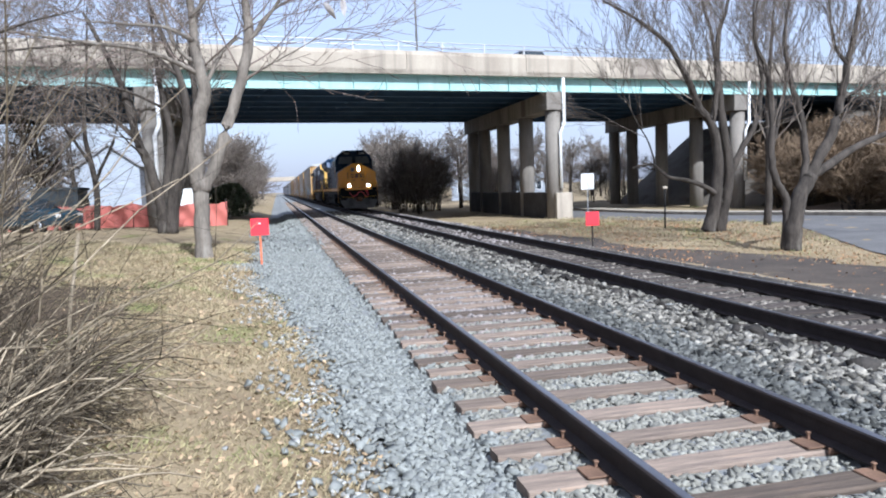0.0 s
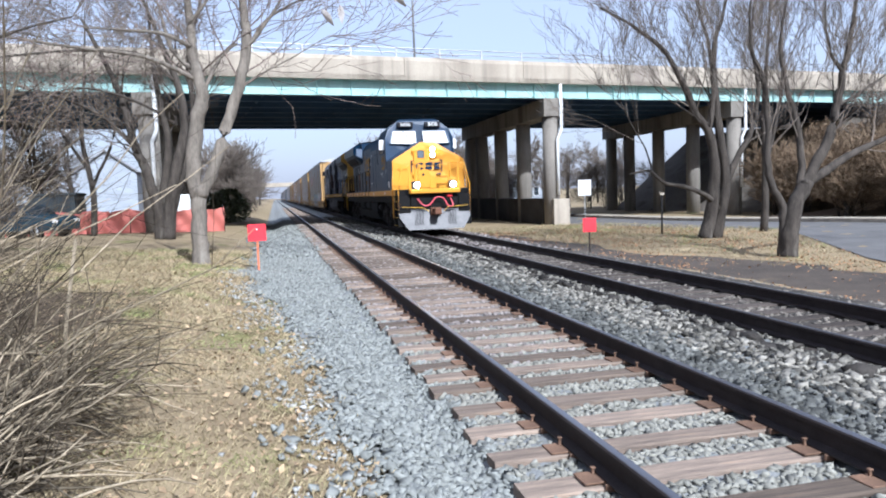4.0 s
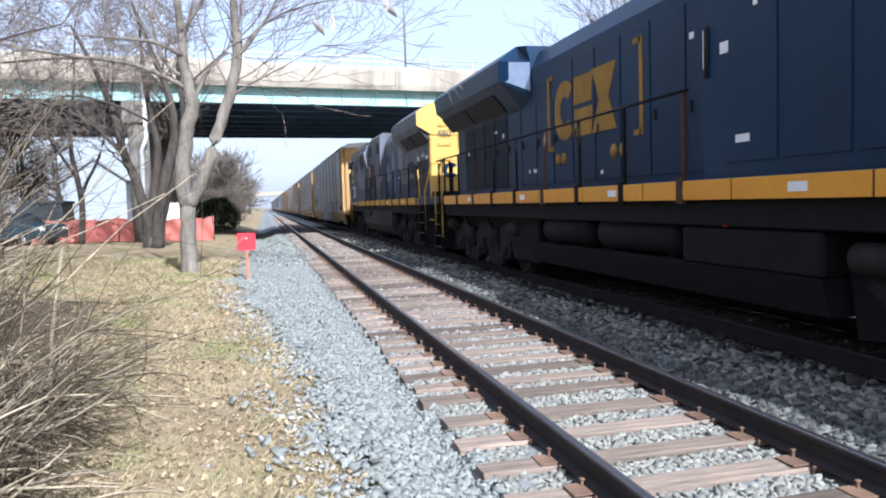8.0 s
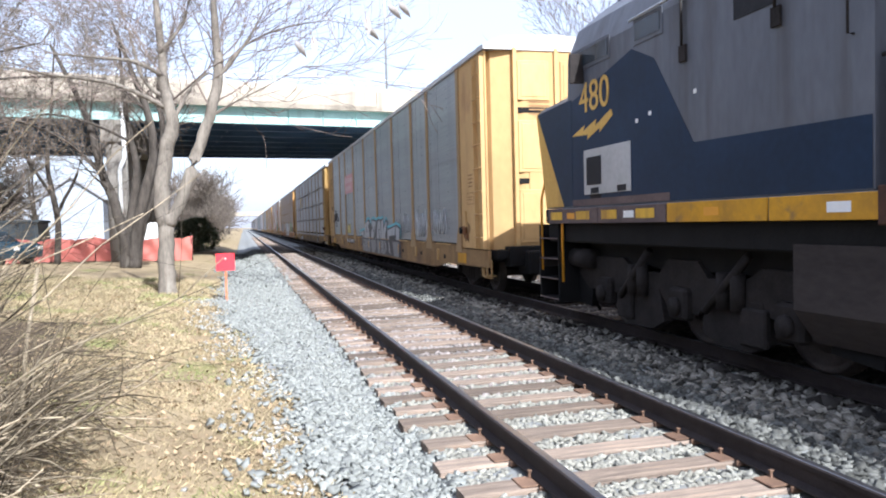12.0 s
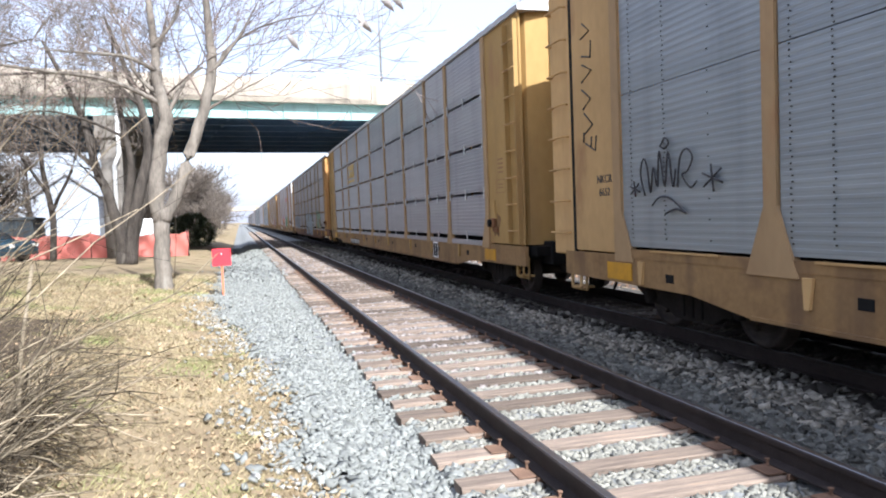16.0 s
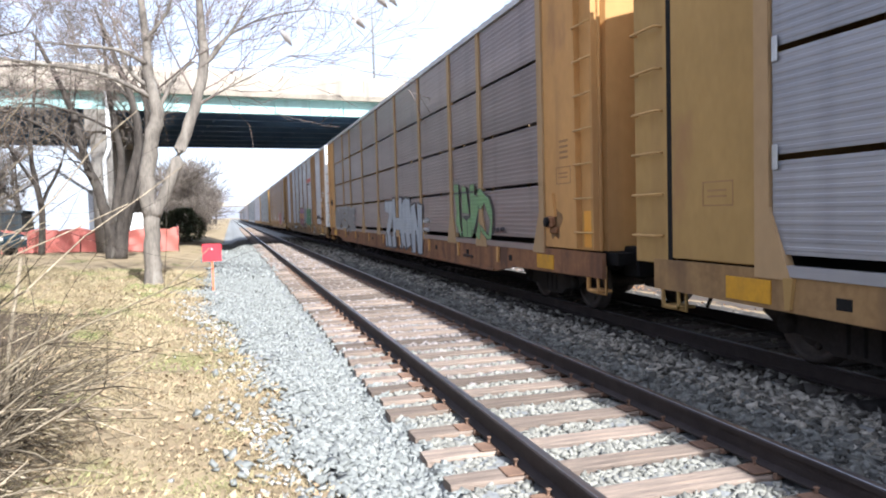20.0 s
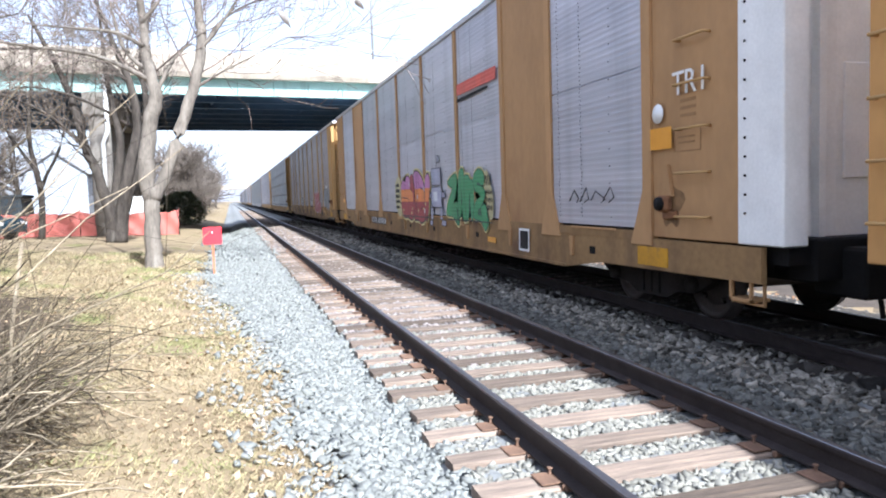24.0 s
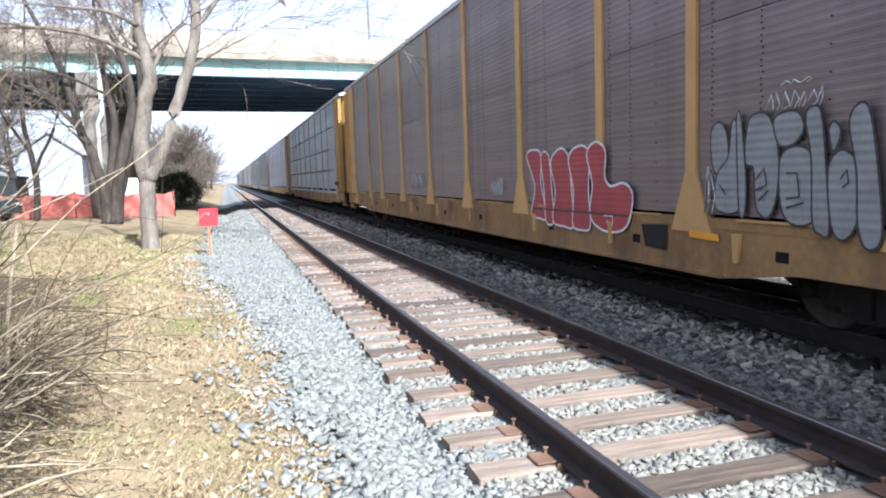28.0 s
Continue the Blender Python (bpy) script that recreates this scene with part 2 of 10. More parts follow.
M_GRIMELIGHT = mat("dusty_truck_casting", (0.032, 0.027, 0.025), (0.014, 0.012, 0.011), 0.85, scale=3, fine=30, bump=0.3)
M_NAVY = mat("navy_body_paint", (0.007, 0.029, 0.068), (0.0045, 0.019, 0.046), 0.42, scale=0.7, fine=12, bump=0.04, stretch=(1, 1, 0.4), spec=0.22, streak=((0.012, 0.022, 0.04), 3.0, 0.5, 0.6))
M_NAVYSOOT = mat("sooty_navy_paint", (0.0055, 0.012, 0.021), (0.0035, 0.0065, 0.011), 0.6, scale=0.7, fine=12, bump=0.05, stretch=(1, 1, 0.4), spec=0.18)
M_GREYBODY = mat("faded_grey_body_paint", (0.118, 0.127, 0.15), (0.067, 0.072, 0.088), 0.55, scale=0.7, fine=12, bump=0.06, stretch=(1, 1, 0.35), spots=((0.055, 0.05, 0.05), 0.8, 0.6), streak=((0.04, 0.036, 0.035), 3.0, 0.5, 0.7))
M_BLUEPATCH = mat("faded_blue_paint", (0.009, 0.026, 0.062), (0.005, 0.015, 0.036), 0.5, scale=0.8, fine=12, bump=0.05, spec=0.25)
M_EMBLEMBLUE = mat("bright_faded_blue_paint", (0.017, 0.05, 0.13), (0.01, 0.03, 0.085), 0.5, scale=0.8, fine=12, bump=0.05, spec=0.25)
M_PALEPATCH = mat("pale_peeling_paint", (0.27, 0.275, 0.29), (0.19, 0.19, 0.20), 0.7, scale=1.6, fine=16, bump=0.08, streak=((0.10, 0.09, 0.09), 3.0, 0.5, 0.6))
M_YELLOW = mat("yellow_body_paint", (0.68, 0.31, 0.018), (0.60, 0.26, 0.014), 0.42, scale=0.8, fine=14, bump=0.04)
M_YELLOWDIRTY = mat("dirty_yellow_paint", (0.68, 0.42, 0.05), (0.45, 0.26, 0.045), 0.6, scale=1.2, fine=18, bump=0.1, spots=((0.30, 0.17, 0.06), 1.0, 0.6), streak=((0.22, 0.12, 0.05), 4.0, 0.5, 0.7))
M_FIGURES = mat("dulled_gold_figures", (0.34, 0.19, 0.03), (0.22, 0.12, 0.025), 0.6, scale=2, fine=20, bump=0.03)
M_YELLOWPALE = mat("sun_bleached_yellow_paint", (0.66, 0.425, 0.115), (0.52, 0.315, 0.08), 0.6, scale=0.9, fine=16, bump=0.06, spots=((0.26, 0.17, 0.07), 0.9, 0.62), streak=((0.20, 0.13, 0.05), 3.5, 0.55, 0.6))
M_SILVER = mat("silver_plow_paint", (0.085, 0.082, 0.082), (0.04, 0.039, 0.04), 0.5, 0.3, scale=2, fine=25, bump=0.1)
M_COUPLER = mat("rusty_coupler", (0.20, 0.10, 0.06), (0.10, 0.05, 0.035), 0.85, 0.2, scale=5, fine=40, bump=0.3)
M_HOSE = mat("red_air_hose", (0.70, 0.10, 0.13), (0.55, 0.07, 0.09), 0.5, scale=4, fine=40, bump=0.05)
M_GLASS = glass("dark_cab_glass")
# grey-blue base colour stands in for sky reflected in the panes
M_GLASSGREY = glass("sky_tinted_windscreen_glass", (0.13, 0.145, 0.165), 0.3, 1.35)
# sunlight on the radiator's front slope, put into a pale colour
M_SUNLITSLOPE = mat("sunlit_slope_tone", (0.30, 0.36, 0.48), (0.22, 0.27, 0.38), 0.5, scale=2, fine=20, bump=0.03)
M_TANK = mat("dusty_tank", (0.055, 0.046, 0.042), (0.025, 0.021, 0.02), 0.85, scale=1.0, fine=20, bump=0.2, stretch=(1, 0.4, 1))
M_STREAK = mat("peeled_brown_streak", (0.15, 0.11, 0.10), (0.08, 0.062, 0.06), 0.85, scale=2, fine=20, bump=0.1)
M_RUST2 = mat("rust_tinged_steel", (0.09, 0.045, 0.03), (0.05, 0.03, 0.025), 0.85, scale=5, fine=40, bump=0.2)
M_LAMP = mat("lit_headlamp", (1.0, 0.90, 0.72), (1.0, 0.88, 0.7), 0.3, bump=0.0, emit=40.0)


def rack_yellow(name, c, rust=0.45):
    """Weathered yellow paint with faint run-off and some rust."""
    return mat(name, c, tuple(v * 0.78 for v in c), 0.7, scale=0.7, fine=9, bump=0.08, vary=0.10, spots=((0.28, 0.15, 0.07), 0.9, 0.62), stretch=(1, 1, 0.6), streak=((0.20, 0.115, 0.06), 1.7, 0.56, rust))


M_RACKYELLOW = rack_yellow("aged_rack_yellow", (0.50, 0.315, 0.13))
M_RACKTAN = rack_yellow("tan_yellow_rack_paint", (0.53, 0.345, 0.15), 0.3)
M_RACKMUSTARD = rack_yellow("mustard_rack_paint", (0.39, 0.25, 0.09))
M_RACKORANGE = rack_yellow("orange_yellow_rack_paint", (0.53, 0.295, 0.105), 0.6)
M_POST = rack_yellow("dusty_tan_post_paint", (0.37, 0.25, 0.13))
M_RACKBROWN = rack_yellow("brown_yellow_rack_paint", (0.42, 0.25, 0.115))
M_RUSTYSILL = mat("rusted_orange_sill", (0.27, 0.135, 0.062), (0.15, 0.075, 0.042), 0.85, scale=1.2, fine=18, bump=0.2, spots=((0.11, 0.06, 0.04), 1.2, 0.55), streak=((0.09, 0.05, 0.035), 3.0, 0.48, 0.8))
M_RUSTSTENCIL = mat("reddish_stencil_paint", (0.26, 0.10, 0.04), (0.18, 0.07, 0.03), 0.8, scale=8, fine=40, bump=0.0)
M_JACKYELLOW = mat("worn_jacking_mark", (0.58, 0.30, 0.022), (0.38, 0.2, 0.03), 0.65, scale=3, fine=20, bump=0.1, spots=((0.25, 0.15, 0.06), 4.0, 0.6))
M_SILLYELLOW = mat("road_grimed_sill_yellow", (0.31, 0.195, 0.085), (0.18, 0.108, 0.05), 0.75, scale=0.9, fine=14, bump=0.15, spots=((0.15, 0.09, 0.05), 0.9, 0.57), streak=((0.11, 0.07, 0.045), 2.2, 0.5, 0.7))
M_GREASE = mat("grease_stained_yellow", (0.25, 0.15, 0.07), (0.12, 0.07, 0.036), 0.8, scale=4, fine=20, bump=0.1)
M_RACKROOF = mat("rack_roof", (0.5, 0.5, 0.5), (0.36, 0.36, 0.36), 0.5, 0.4, scale=0.8, fine=16, bump=0.08)
M_WHEEL = mat("steel_wheel", (0.10, 0.085, 0.075), (0.05, 0.042, 0.04), 0.6, 0.4, scale=4, fine=40, bump=0.1)


def rack_panel(name, a, b):
    return mat(name, a, b, 0.42, 0.4, scale=0.9, fine=7, bump=0.22, vary=0.10, stretch=(1, 0.10, 2.2), streak=(tuple(v * 0.6 for v in b), 2.5, 0.52, 0.3))


M_PANEL = {
    "grey": rack_panel("galvanised_rack_panel", (0.31, 0.315, 0.34), (0.22, 0.225, 0.25)),
    "pale": rack_panel("pale_aluminium_rack_panel", (0.48, 0.485, 0.53), (0.34, 0.345, 0.385)),
    "brown": rack_panel("brown_stained_rack_panel", (0.225, 0.187, 0.180), (0.145, 0.118, 0.116)),
    "blue": rack_panel("blue_grey_rack_panel", (0.27, 0.298, 0.315), (0.182, 0.205, 0.222)),
}


def paint(name, c):
    """Spray paint over ribbed sheet: the ribs show through above the sill."""
    m = mat(name, c, tuple(v * 0.72 for v in c), 0.55, scale=2.5, fine=26, bump=0.05, streak=(tuple(v * 0.55 + 0.02 for v in c), 6.0, 0.52, 0.5))
    n, ln = m.node_tree.nodes, m.node_tree.links
    s = n["Principled BSDF"]
    sep = n.new("ShaderNodeSeparateXYZ")
    ln.new(n.new("ShaderNodeTexCoord").outputs["Object"], sep.inputs[0])
    w = n.new("ShaderNodeMath")
    w.operation = "MULTIPLY"
    w.inputs[1].default_value = 2 * math.pi / 0.075
    sn = n.new("ShaderNodeMath")
    sn.operation = "SINE"
    up = n.new("ShaderNodeMath")
    up.operation = "GREATER_THAN"
    up.inputs[1].default_value = 1.03
    hgt = n.new("ShaderNodeMath")
    hgt.operation = "MULTIPLY"
    ln.new(sep.outputs["Z"], w.inputs[0])
    ln.new(w.outputs[0], sn.inputs[0])
    ln.new(sep.outputs["Z"], up.inputs[0])
    ln.new(sn.outputs[0], hgt.inputs[0])
    ln.new(up.outputs[0], hgt.inputs[1])
    bp = n.new("ShaderNodeBump")
    bp.inputs["Strength"].default_value, bp.inputs["Distance"].default_value = 0.35, 0.006
    ln.new(hgt.outputs[0], bp.inputs["Height"])
    ln.new(bp.outputs["Normal"], s.inputs["Normal"])
    return m


# ---- shape tools ----


class Shape:
    """Collects faces; becomes one mesh."""

    def __init__(self):
        self.v, self.f, self.s = [], [], []

    def add(self, verts, faces, smooth=False):
        k = len(self.v)
        self.v += [tuple(p) for p in verts]
        self.f += [tuple(i + k for i in q) for q in faces]
        self.s += [smooth] * len(faces)
        return self

    def box(self, x0, x1, y0, y1, z0, z1, c=0.0):
        if c <= 0:
            v = [(x, y, z) for x in (x0, x1) for y in (y0, y1) for z in (z0, z1)]
            return self.add(v, [(0, 1, 3, 2), (4, 6, 7, 5), (0, 4, 5, 1), (2, 3, 7, 6), (0, 2, 6, 4), (1, 5, 7, 3)])
        lo, hi = (x0, y0, z0), (x1, y1, z1)
        v, idx = [], {}
        for corner in range(8):
            s = [(corner >> a) & 1 for a in range(3)]
            for a in range(3):
                p = [(hi[b] if s[b] else lo[b]) if b == a else (hi[b] - c if s[b] else lo[b] + c) for b in range(3)]
                idx[corner, a] = len(v)
                v.append(p)
        f = []
        for a in range(3):
            o = [b for b in range(3) if b != a]
            for side in (0, 1):
                q = []
                for u, w in ((0, 0), (1, 0), (1, 1), (0, 1)):
                    q.append(idx[(side << a) | (u << o[0]) | (w << o[1]), a])
                f.append(q)
            for u in (0, 1):
                for w in (0, 1):
                    k0 = (u << o[0]) | (w << o[1])
                    k1 = k0 | (1 << a)
                    f.append([idx[k0, o[0]], idx[k1, o[0]], idx[k1, o[1]], idx[k0, o[1]]])
        for corner in range(8):
            f.append([idx[corner, a] for a in range(3)])
        mid = Vector([(x0 + x1) / 2, (y0 + y1) / 2, (z0 + z1) / 2])
        g = []
        for q in f:
            p = [Vector(v[i]) for i in q]
            nrm = (p[1] - p[0]).cross(p[2] - p[0])
            g.append(q if nrm.dot(sum(p, Vector()) / len(p) - mid) > 0 else q[::-1])
        return self.add(v, g)

    def prism(self, poly, a0, a1, axis="y"):
        """poly: points in the two other axes, in order; swept along axis from a0 to a1."""
        n = len(poly)

        def at(p, a):
            return {"x": (a, p[0], p[1]), "y": (p[0], a, p[1]), "z": (p[0], p[1], a)}[axis]

        v = [at(p, a0) for p in poly] + [at(p, a1) for p in poly]
        f = [tuple(range(n))[::-1], tuple(range(n, 2 * n))] + [(i, (i + 1) % n, n + (i + 1) % n, n + i) for i in range(n)]
        area = sum(poly[i][0] * poly[(i + 1) % n][1] - poly[(i + 1) % n][0] * poly[i][1] for i in range(n))
        flip = (area > 0) == (axis == "y")
        flip = flip == (a1 > a0)
        return self.add(v, [q[::-1] for q in f] if flip else f)

    def tube(self, pts, radii, sides=8, smooth=True, cap=True):
        pts = [Vector(p) for p in pts]
        if not hasattr(radii, "__len__"):
            radii = [radii] * len(pts)
        v, f = [], []
        ref = Vector((0, 0, 1))
        for i, p in enumerate(pts):
            d = (pts[min(i + 1, len(pts) - 1)] - pts[max(i - 1, 0)])
            d = d.normalized() if d.length > 1e-9 else Vector((0, 0, 1))
            if abs(d.dot(ref)) > 0.95:
                ref = Vector((1, 0, 0)) if abs(d.x) < 0.9 else Vector((0, 1, 0))
            a = d.cross(ref).normalized()
            b = d.cross(a)
            ref = -b if False else ref
            for k in range(sides):
                w = 2 * math.pi * k / sides
                v.append(p + (a * math.cos(w) + b * math.sin(w)) * radii[i])
        for i in range(len(pts) - 1):
            for k in range(sides):
                k2 = (k + 1) % sides
                f.append((i * sides + k, i * sides + k2, (i + 1) * sides + k2, (i + 1) * sides + k))
        if cap:
            f.append(tuple(range(sides))[::-1])
            f.append(tuple((len(pts) - 1) * sides + k for k in range(sides)))
        return self.add(v, f, smooth)

    def slab(self, quad, t):
        """A thin plate from four points, thickened along its normal."""
        p = [Vector(q) for q in quad]
        n = (p[1] - p[0]).cross(p[3] - p[0]).normalized() * t
        k = len(p)
        v = p + [q + n for q in p]
        return self.add(v, [tuple(range(k))[::-1], tuple(range(k, 2 * k))] + [(i, (i + 1) % k, k + (i + 1) % k, k + i) for i in range(k)])

    def mesh(self, name):
        me = bpy.data.meshes.new(name)
        me.from_pydata(self.v, [], self.f)
        me.polygons.foreach_set("use_smooth", self.s)
        me.update()
        return me


def part(name, shape, material, parent=None, label="", m=None):
    """One mesh object under a thing or a part; with no parent a thing."""
    me = shape if isinstance(shape, bpy.types.Mesh) else shape.mesh(name)
    if not me.materials:
        me.materials.append(material)
    ob = new(name, me)
    if parent:
        ob.parent = parent
    if m is not None:
        ob.matrix_basis = m
    if label:
        ob["label"] = label
    return ob


def thing(name, label, category, m=None, group="", kind=""):
    ob = new(name)
    if m is not None:
        ob.matrix_basis = m
    return tagged(ob, label, category, group, kind)


def soup(name, verts, faces, material):
    """A large mesh from numpy arrays of equal-sided faces."""
    me = bpy.data.meshes.new(name)
    nv, nf, k = len(verts), len(faces), faces.shape[1]
    me.vertices.add(nv)
    me.vertices.foreach_set("co", verts.astype(np.float32).ravel())
    me.loops.add(nf * k)
    me.loops.foreach_set("vertex_index", faces.astype(np.int32).ravel())
    me.polygons.add(nf)
    me.polygons.foreach_set("loop_start", np.arange(0, nf * k, k, dtype=np.int32))
    me.update(calc_edges=True)
    me.materials.append(material)
    return me


# ---- plan ----
RAILS = (1.90, 3.41, 5.49, 7.00)
NEAR, FAR = 2.655, 6.245  # centres of the two tracks
SKEW = 0.143  # the bridge crosses at a slight angle


def smoothstep(a, b, v):
    t = np.clip((v - a) / (b - a), 0, 1)
    return t * t * (3 - 2 * t)


def height(x, y):
    """The ground: a flat ballast bed, a grassy bank beside it, a verge sinking towards the road."""
    x, y = np.asarray(x, float), np.asarray(y, float)
    z = np.full(np.broadcast(x, y).shape, -0.25)
    left = 1.0 - smoothstep(-2.6, 0.55, x)
    z = z + left * (0.20 + 0.10 * smoothstep(6, 14, y)) * (1 - 0.35 * smoothstep(30, 45, y))
    z = z + 0.5 * (1 - smoothstep(-9, -2.5, x)) * (1 - 0.8 * smoothstep(24, 40, y))
    right = smoothstep(7.7, 9.6, x)
    z = z - right * (0.12 + 0.33 * smoothstep(22, 44, y))
    # a shallow ditch beside the shoulder, deepest under the bridge
    z = z - 0.34 * smoothstep(-2.4, -0.6, x) * (1 - smoothstep(-0.3, 0.85, x)) * smoothstep(30, 46, y)
    hill = smoothstep(29, 46, x) * (1 - smoothstep(33, 40, y - SKEW * x * 0.2))
    z = z + hill * 5.0
    return z


def bed_edge(y):
    """Where the loose gravel ends and the grass begins."""
    return 0.42 - 1.15 * smoothstep(6, 18, y) + 0.10 * np.sin(y * 1.7) + 0.06 * np.sin(y * 4.1 + 1)


def road_edge(y):
    """Where the verge meets the asphalt."""
    return 13.2 + 7.1 * np.clip((np.asarray(y, float) - 13.5) / 12.5, 0, 1)


def kerb(y):
    """The far side of the street, which bends under the bridge."""
    return 25.3 - 1.6 * float(smoothstep(22, 36, y)) - 1.6 * float(smoothstep(36, 60, y))


def bed_height(x, y):
    """Top of the crushed stone: lower on the shoulder, where the tie ends stand free."""
    heap = 0.085 * smoothstep(3.50, 3.64, x) * (1 - 0.55 * smoothstep(4.70, 5.0, x) - 0.45 * smoothstep(5.25, 5.42, x))
    return np.where(x < 0.9, height(x, y), -0.25) + heap - 0.06 * (1 - smoothstep(1.18, 1.42, x)) * smoothstep(0.85, 1.15, x)


# ---- ground ----
def make_ground():
    xs = np.unique(np.concatenate([np.arange(-12, 34, 0.4), np.arange(34, 60, 2), np.array([-3000, -1200, -500, -250, -150, -100, -70, -50, -40, -30, -25, -20, -16, -14, 70, 90, 120, 180, 300, 600, 1200, 3000])]))
    ys = np.unique(np.concatenate([np.arange(-6, 60, 0.5), np.arange(60, 140, 4), np.array([-3000, -1000, -300, -100, -50, -25, -12, 160, 200, 260, 340, 450, 600, 900, 1500, 3000])]))
    gx, gy = np.meshgrid(xs, ys)
    gz = height(gx, gy)
    rng = np.random.default_rng(3)
    near = (np.abs(gx) < 30) & (gy < 60) & ((gx < 0.4) | (gx > 8.6))
    gz = gz + near * rng.normal(0, 0.012, gz.shape)
    bed = (gx > bed_edge(gy) + 0.25) & (gx < 8.2)
    gz = gz - bed * 0.13
    nx, ny = len(xs), len(ys)
    k = np.arange(nx * ny).reshape(ny, nx)
    f = np.stack([k[:-1, :-1], k[:-1, 1:], k[1:, 1:], k[1:, :-1]], -1).reshape(-1, 4)
    v = np.stack([gx, gy, gz], -1).reshape(-1, 3)
    me = soup("ground", v, f, M_EARTH)
    me.polygons.foreach_set("use_smooth", np.ones(len(f), bool))
    tagged(new("ground", me), "dry tan winter grass and bare earth beside the railway", "ground", kind="structure")
    # ballast bed
    ys = np.unique(np.concatenate([np.arange(-12, 40, 0.25), np.arange(40, 120, 1.0), np.arange(120, 900, 20.0)]))
    us = np.linspace(0, 1, 42)
    left = bed_edge(ys)[:, None] + 0.08
    gx = left + (8.45 - left) * us[None, :]
    gy = np.repeat(ys[:, None], len(us), 1)
    gz = bed_height(gx, gy) + 0.027 + rng.normal(0, 0.007, gx.shape)
    gz -= 0.03 * (us[None, :] < 0.001) + 0.06 * smoothstep(7.7, 8.45, gx) + 0.05 * (us[None, :] > 0.999)
    ny, nx = gx.shape
    k = np.arange(nx * ny).reshape(ny, nx)
    f = np.stack([k[:-1, :-1], k[:-1, 1:], k[1:, 1:], k[1:, :-1]], -1).reshape(-1, 4)
    me = soup("ballast_bed", np.stack([gx, gy, gz], -1).reshape(-1, 3), f, M_GRAVELBED)
    tagged(new("ballast_bed", me), "bed of crushed grey stone under two tracks", "track bed", kind="structure")
    s = Shape()
    ys2 = list(range(-12, 120, 4))
    for y in ys2:
        s.add([(4.95, y, -0.226), (5.2, y, -0.208), (8.2, y, -0.208), (8.2, y + 4, -0.208), (5.2, y + 4, -0.208), (4.95, y + 4, -0.226)], [(0, 1, 4, 5), (1, 2, 3, 4)])
    tagged(part("oily_bed", s, M_OILBED), "oil-blackened fines under the far track", "track bed", kind="structure")
    # worn dirt beside the far track
    s = Shape()
    ys2 = np.arange(4, 40, 1.0)
    v, f = [], []
    for i, y in enumerate(ys2):
        x0 = 8.3 + 0.15 * math.sin(y * 1.3)
        x1 = 10.4 + 2.6 * float(1 - smoothstep(10, 21, y)) + 0.4 * math.sin(y * 0.9) + 0.25 * math.sin(y * 2.3)
        for k in range(6):
            x = x0 + (x1 - x0) * k / 5
            v.append((x, y, float(height(x, y)) + (0.022 if 0 < k < 5 else -0.03)))
    for i in range(len(ys2) - 1):
        for k in range(5):
            f.append((i * 6 + k, i * 6 + k + 1, (i + 1) * 6 + k + 1, (i + 1) * 6 + k))
    s.add(v, f, True)
    tagged(part("dirt_strip", s, M_DIRT), "dark muddy leaf-strewn dirt beside the far track", "ground", kind="structure")
    # road beyond the verge
    xs = np.array([15.6, 16.4, 17.4, 18.6, 20.2, 22.5, 25.0])
    s = Shape()
    pts = []
    for y in np.arange(-20, 62.5, 1.5):
        x0 = min(float(road_edge(y)), kerb(y) - 5.5)
        x1 = kerb(y)
        row = [x0 + (x1 - x0) * i / 6 for i in range(7)]
        pts.append([(x, y, float(height(x, y)) + 0.02) for x in row])
    v = [p for r in pts for p in r]
    f = [(i * 7 + j, i * 7 + j + 1, (i + 1) * 7 + j + 1, (i + 1) * 7 + j) for i in range(len(pts) - 1) for j in range(6)]
    s.add(v, f, True)
    tagged(part("road", s, M_ASPHALT), "grey asphalt street past the bridge", "road", kind="structure")
    s = Shape()
    for i, y in enumerate(np.arange(-20, 61.0, 1.5)):
        a, b = [(kerb(q), q) for q in (y, y + 1.49)]
        za, zb = float(height(*a)), float(height(*b))
        s.slab([(a[0], a[1], za + 0.14), (a[0] + 1.7, a[1], za + 0.14), (b[0] + 1.7, b[1], zb + 0.14), (b[0], b[1], zb + 0.14)], 0.05)
        s.slab([(a[0] - 0.02, a[1], za - 0.02), (a[0] - 0.02, a[1], za + 0.16), (b[0] - 0.02, b[1], zb + 0.16), (b[0] - 0.02, b[1], zb - 0.02)], -0.12)
    tagged(part("pavement", s, M_CONCRETE), "pale concrete kerb and pavement along the street", "pavement", kind="structure")
    xs, ys2 = np.arange(27.2, 62, 1.2), np.arange(8, 40, 1.2)
    gx, gy = np.meshgrid(xs, ys2)
    gz = height(gx, gy) + 0.05
    gz[:, 0] -= 0.12
    nx, ny = len(xs), len(ys2)
    k = np.arange(nx * ny).reshape(ny, nx)
    f = np.stack([k[:-1, :-1], k[:-1, 1:], k[1:, 1:], k[1:, :-1]], -1).reshape(-1, 4)
    me = soup("brushy_bank", np.stack([gx, gy, gz], -1).reshape(-1, 3), f, M_BRUSHFLOOR)
    tagged(new("brushy_bank", me), "brown leaf-covered bank behind the street", "ground", kind="structure")
    for y in (11, 15, 19):
        s = Shape()
        x = 18.0 + 0.25 * (y - 11)
        z = float(height(x, y)) + 0.045
        s.box(x, x + 2.4, y, y + 0.12, z, z + 0.006)
        tagged(part("road_marking", s, M_WHITE), "white painted line on the asphalt", "road marking", group="parking lines", kind="structure")


make_ground()


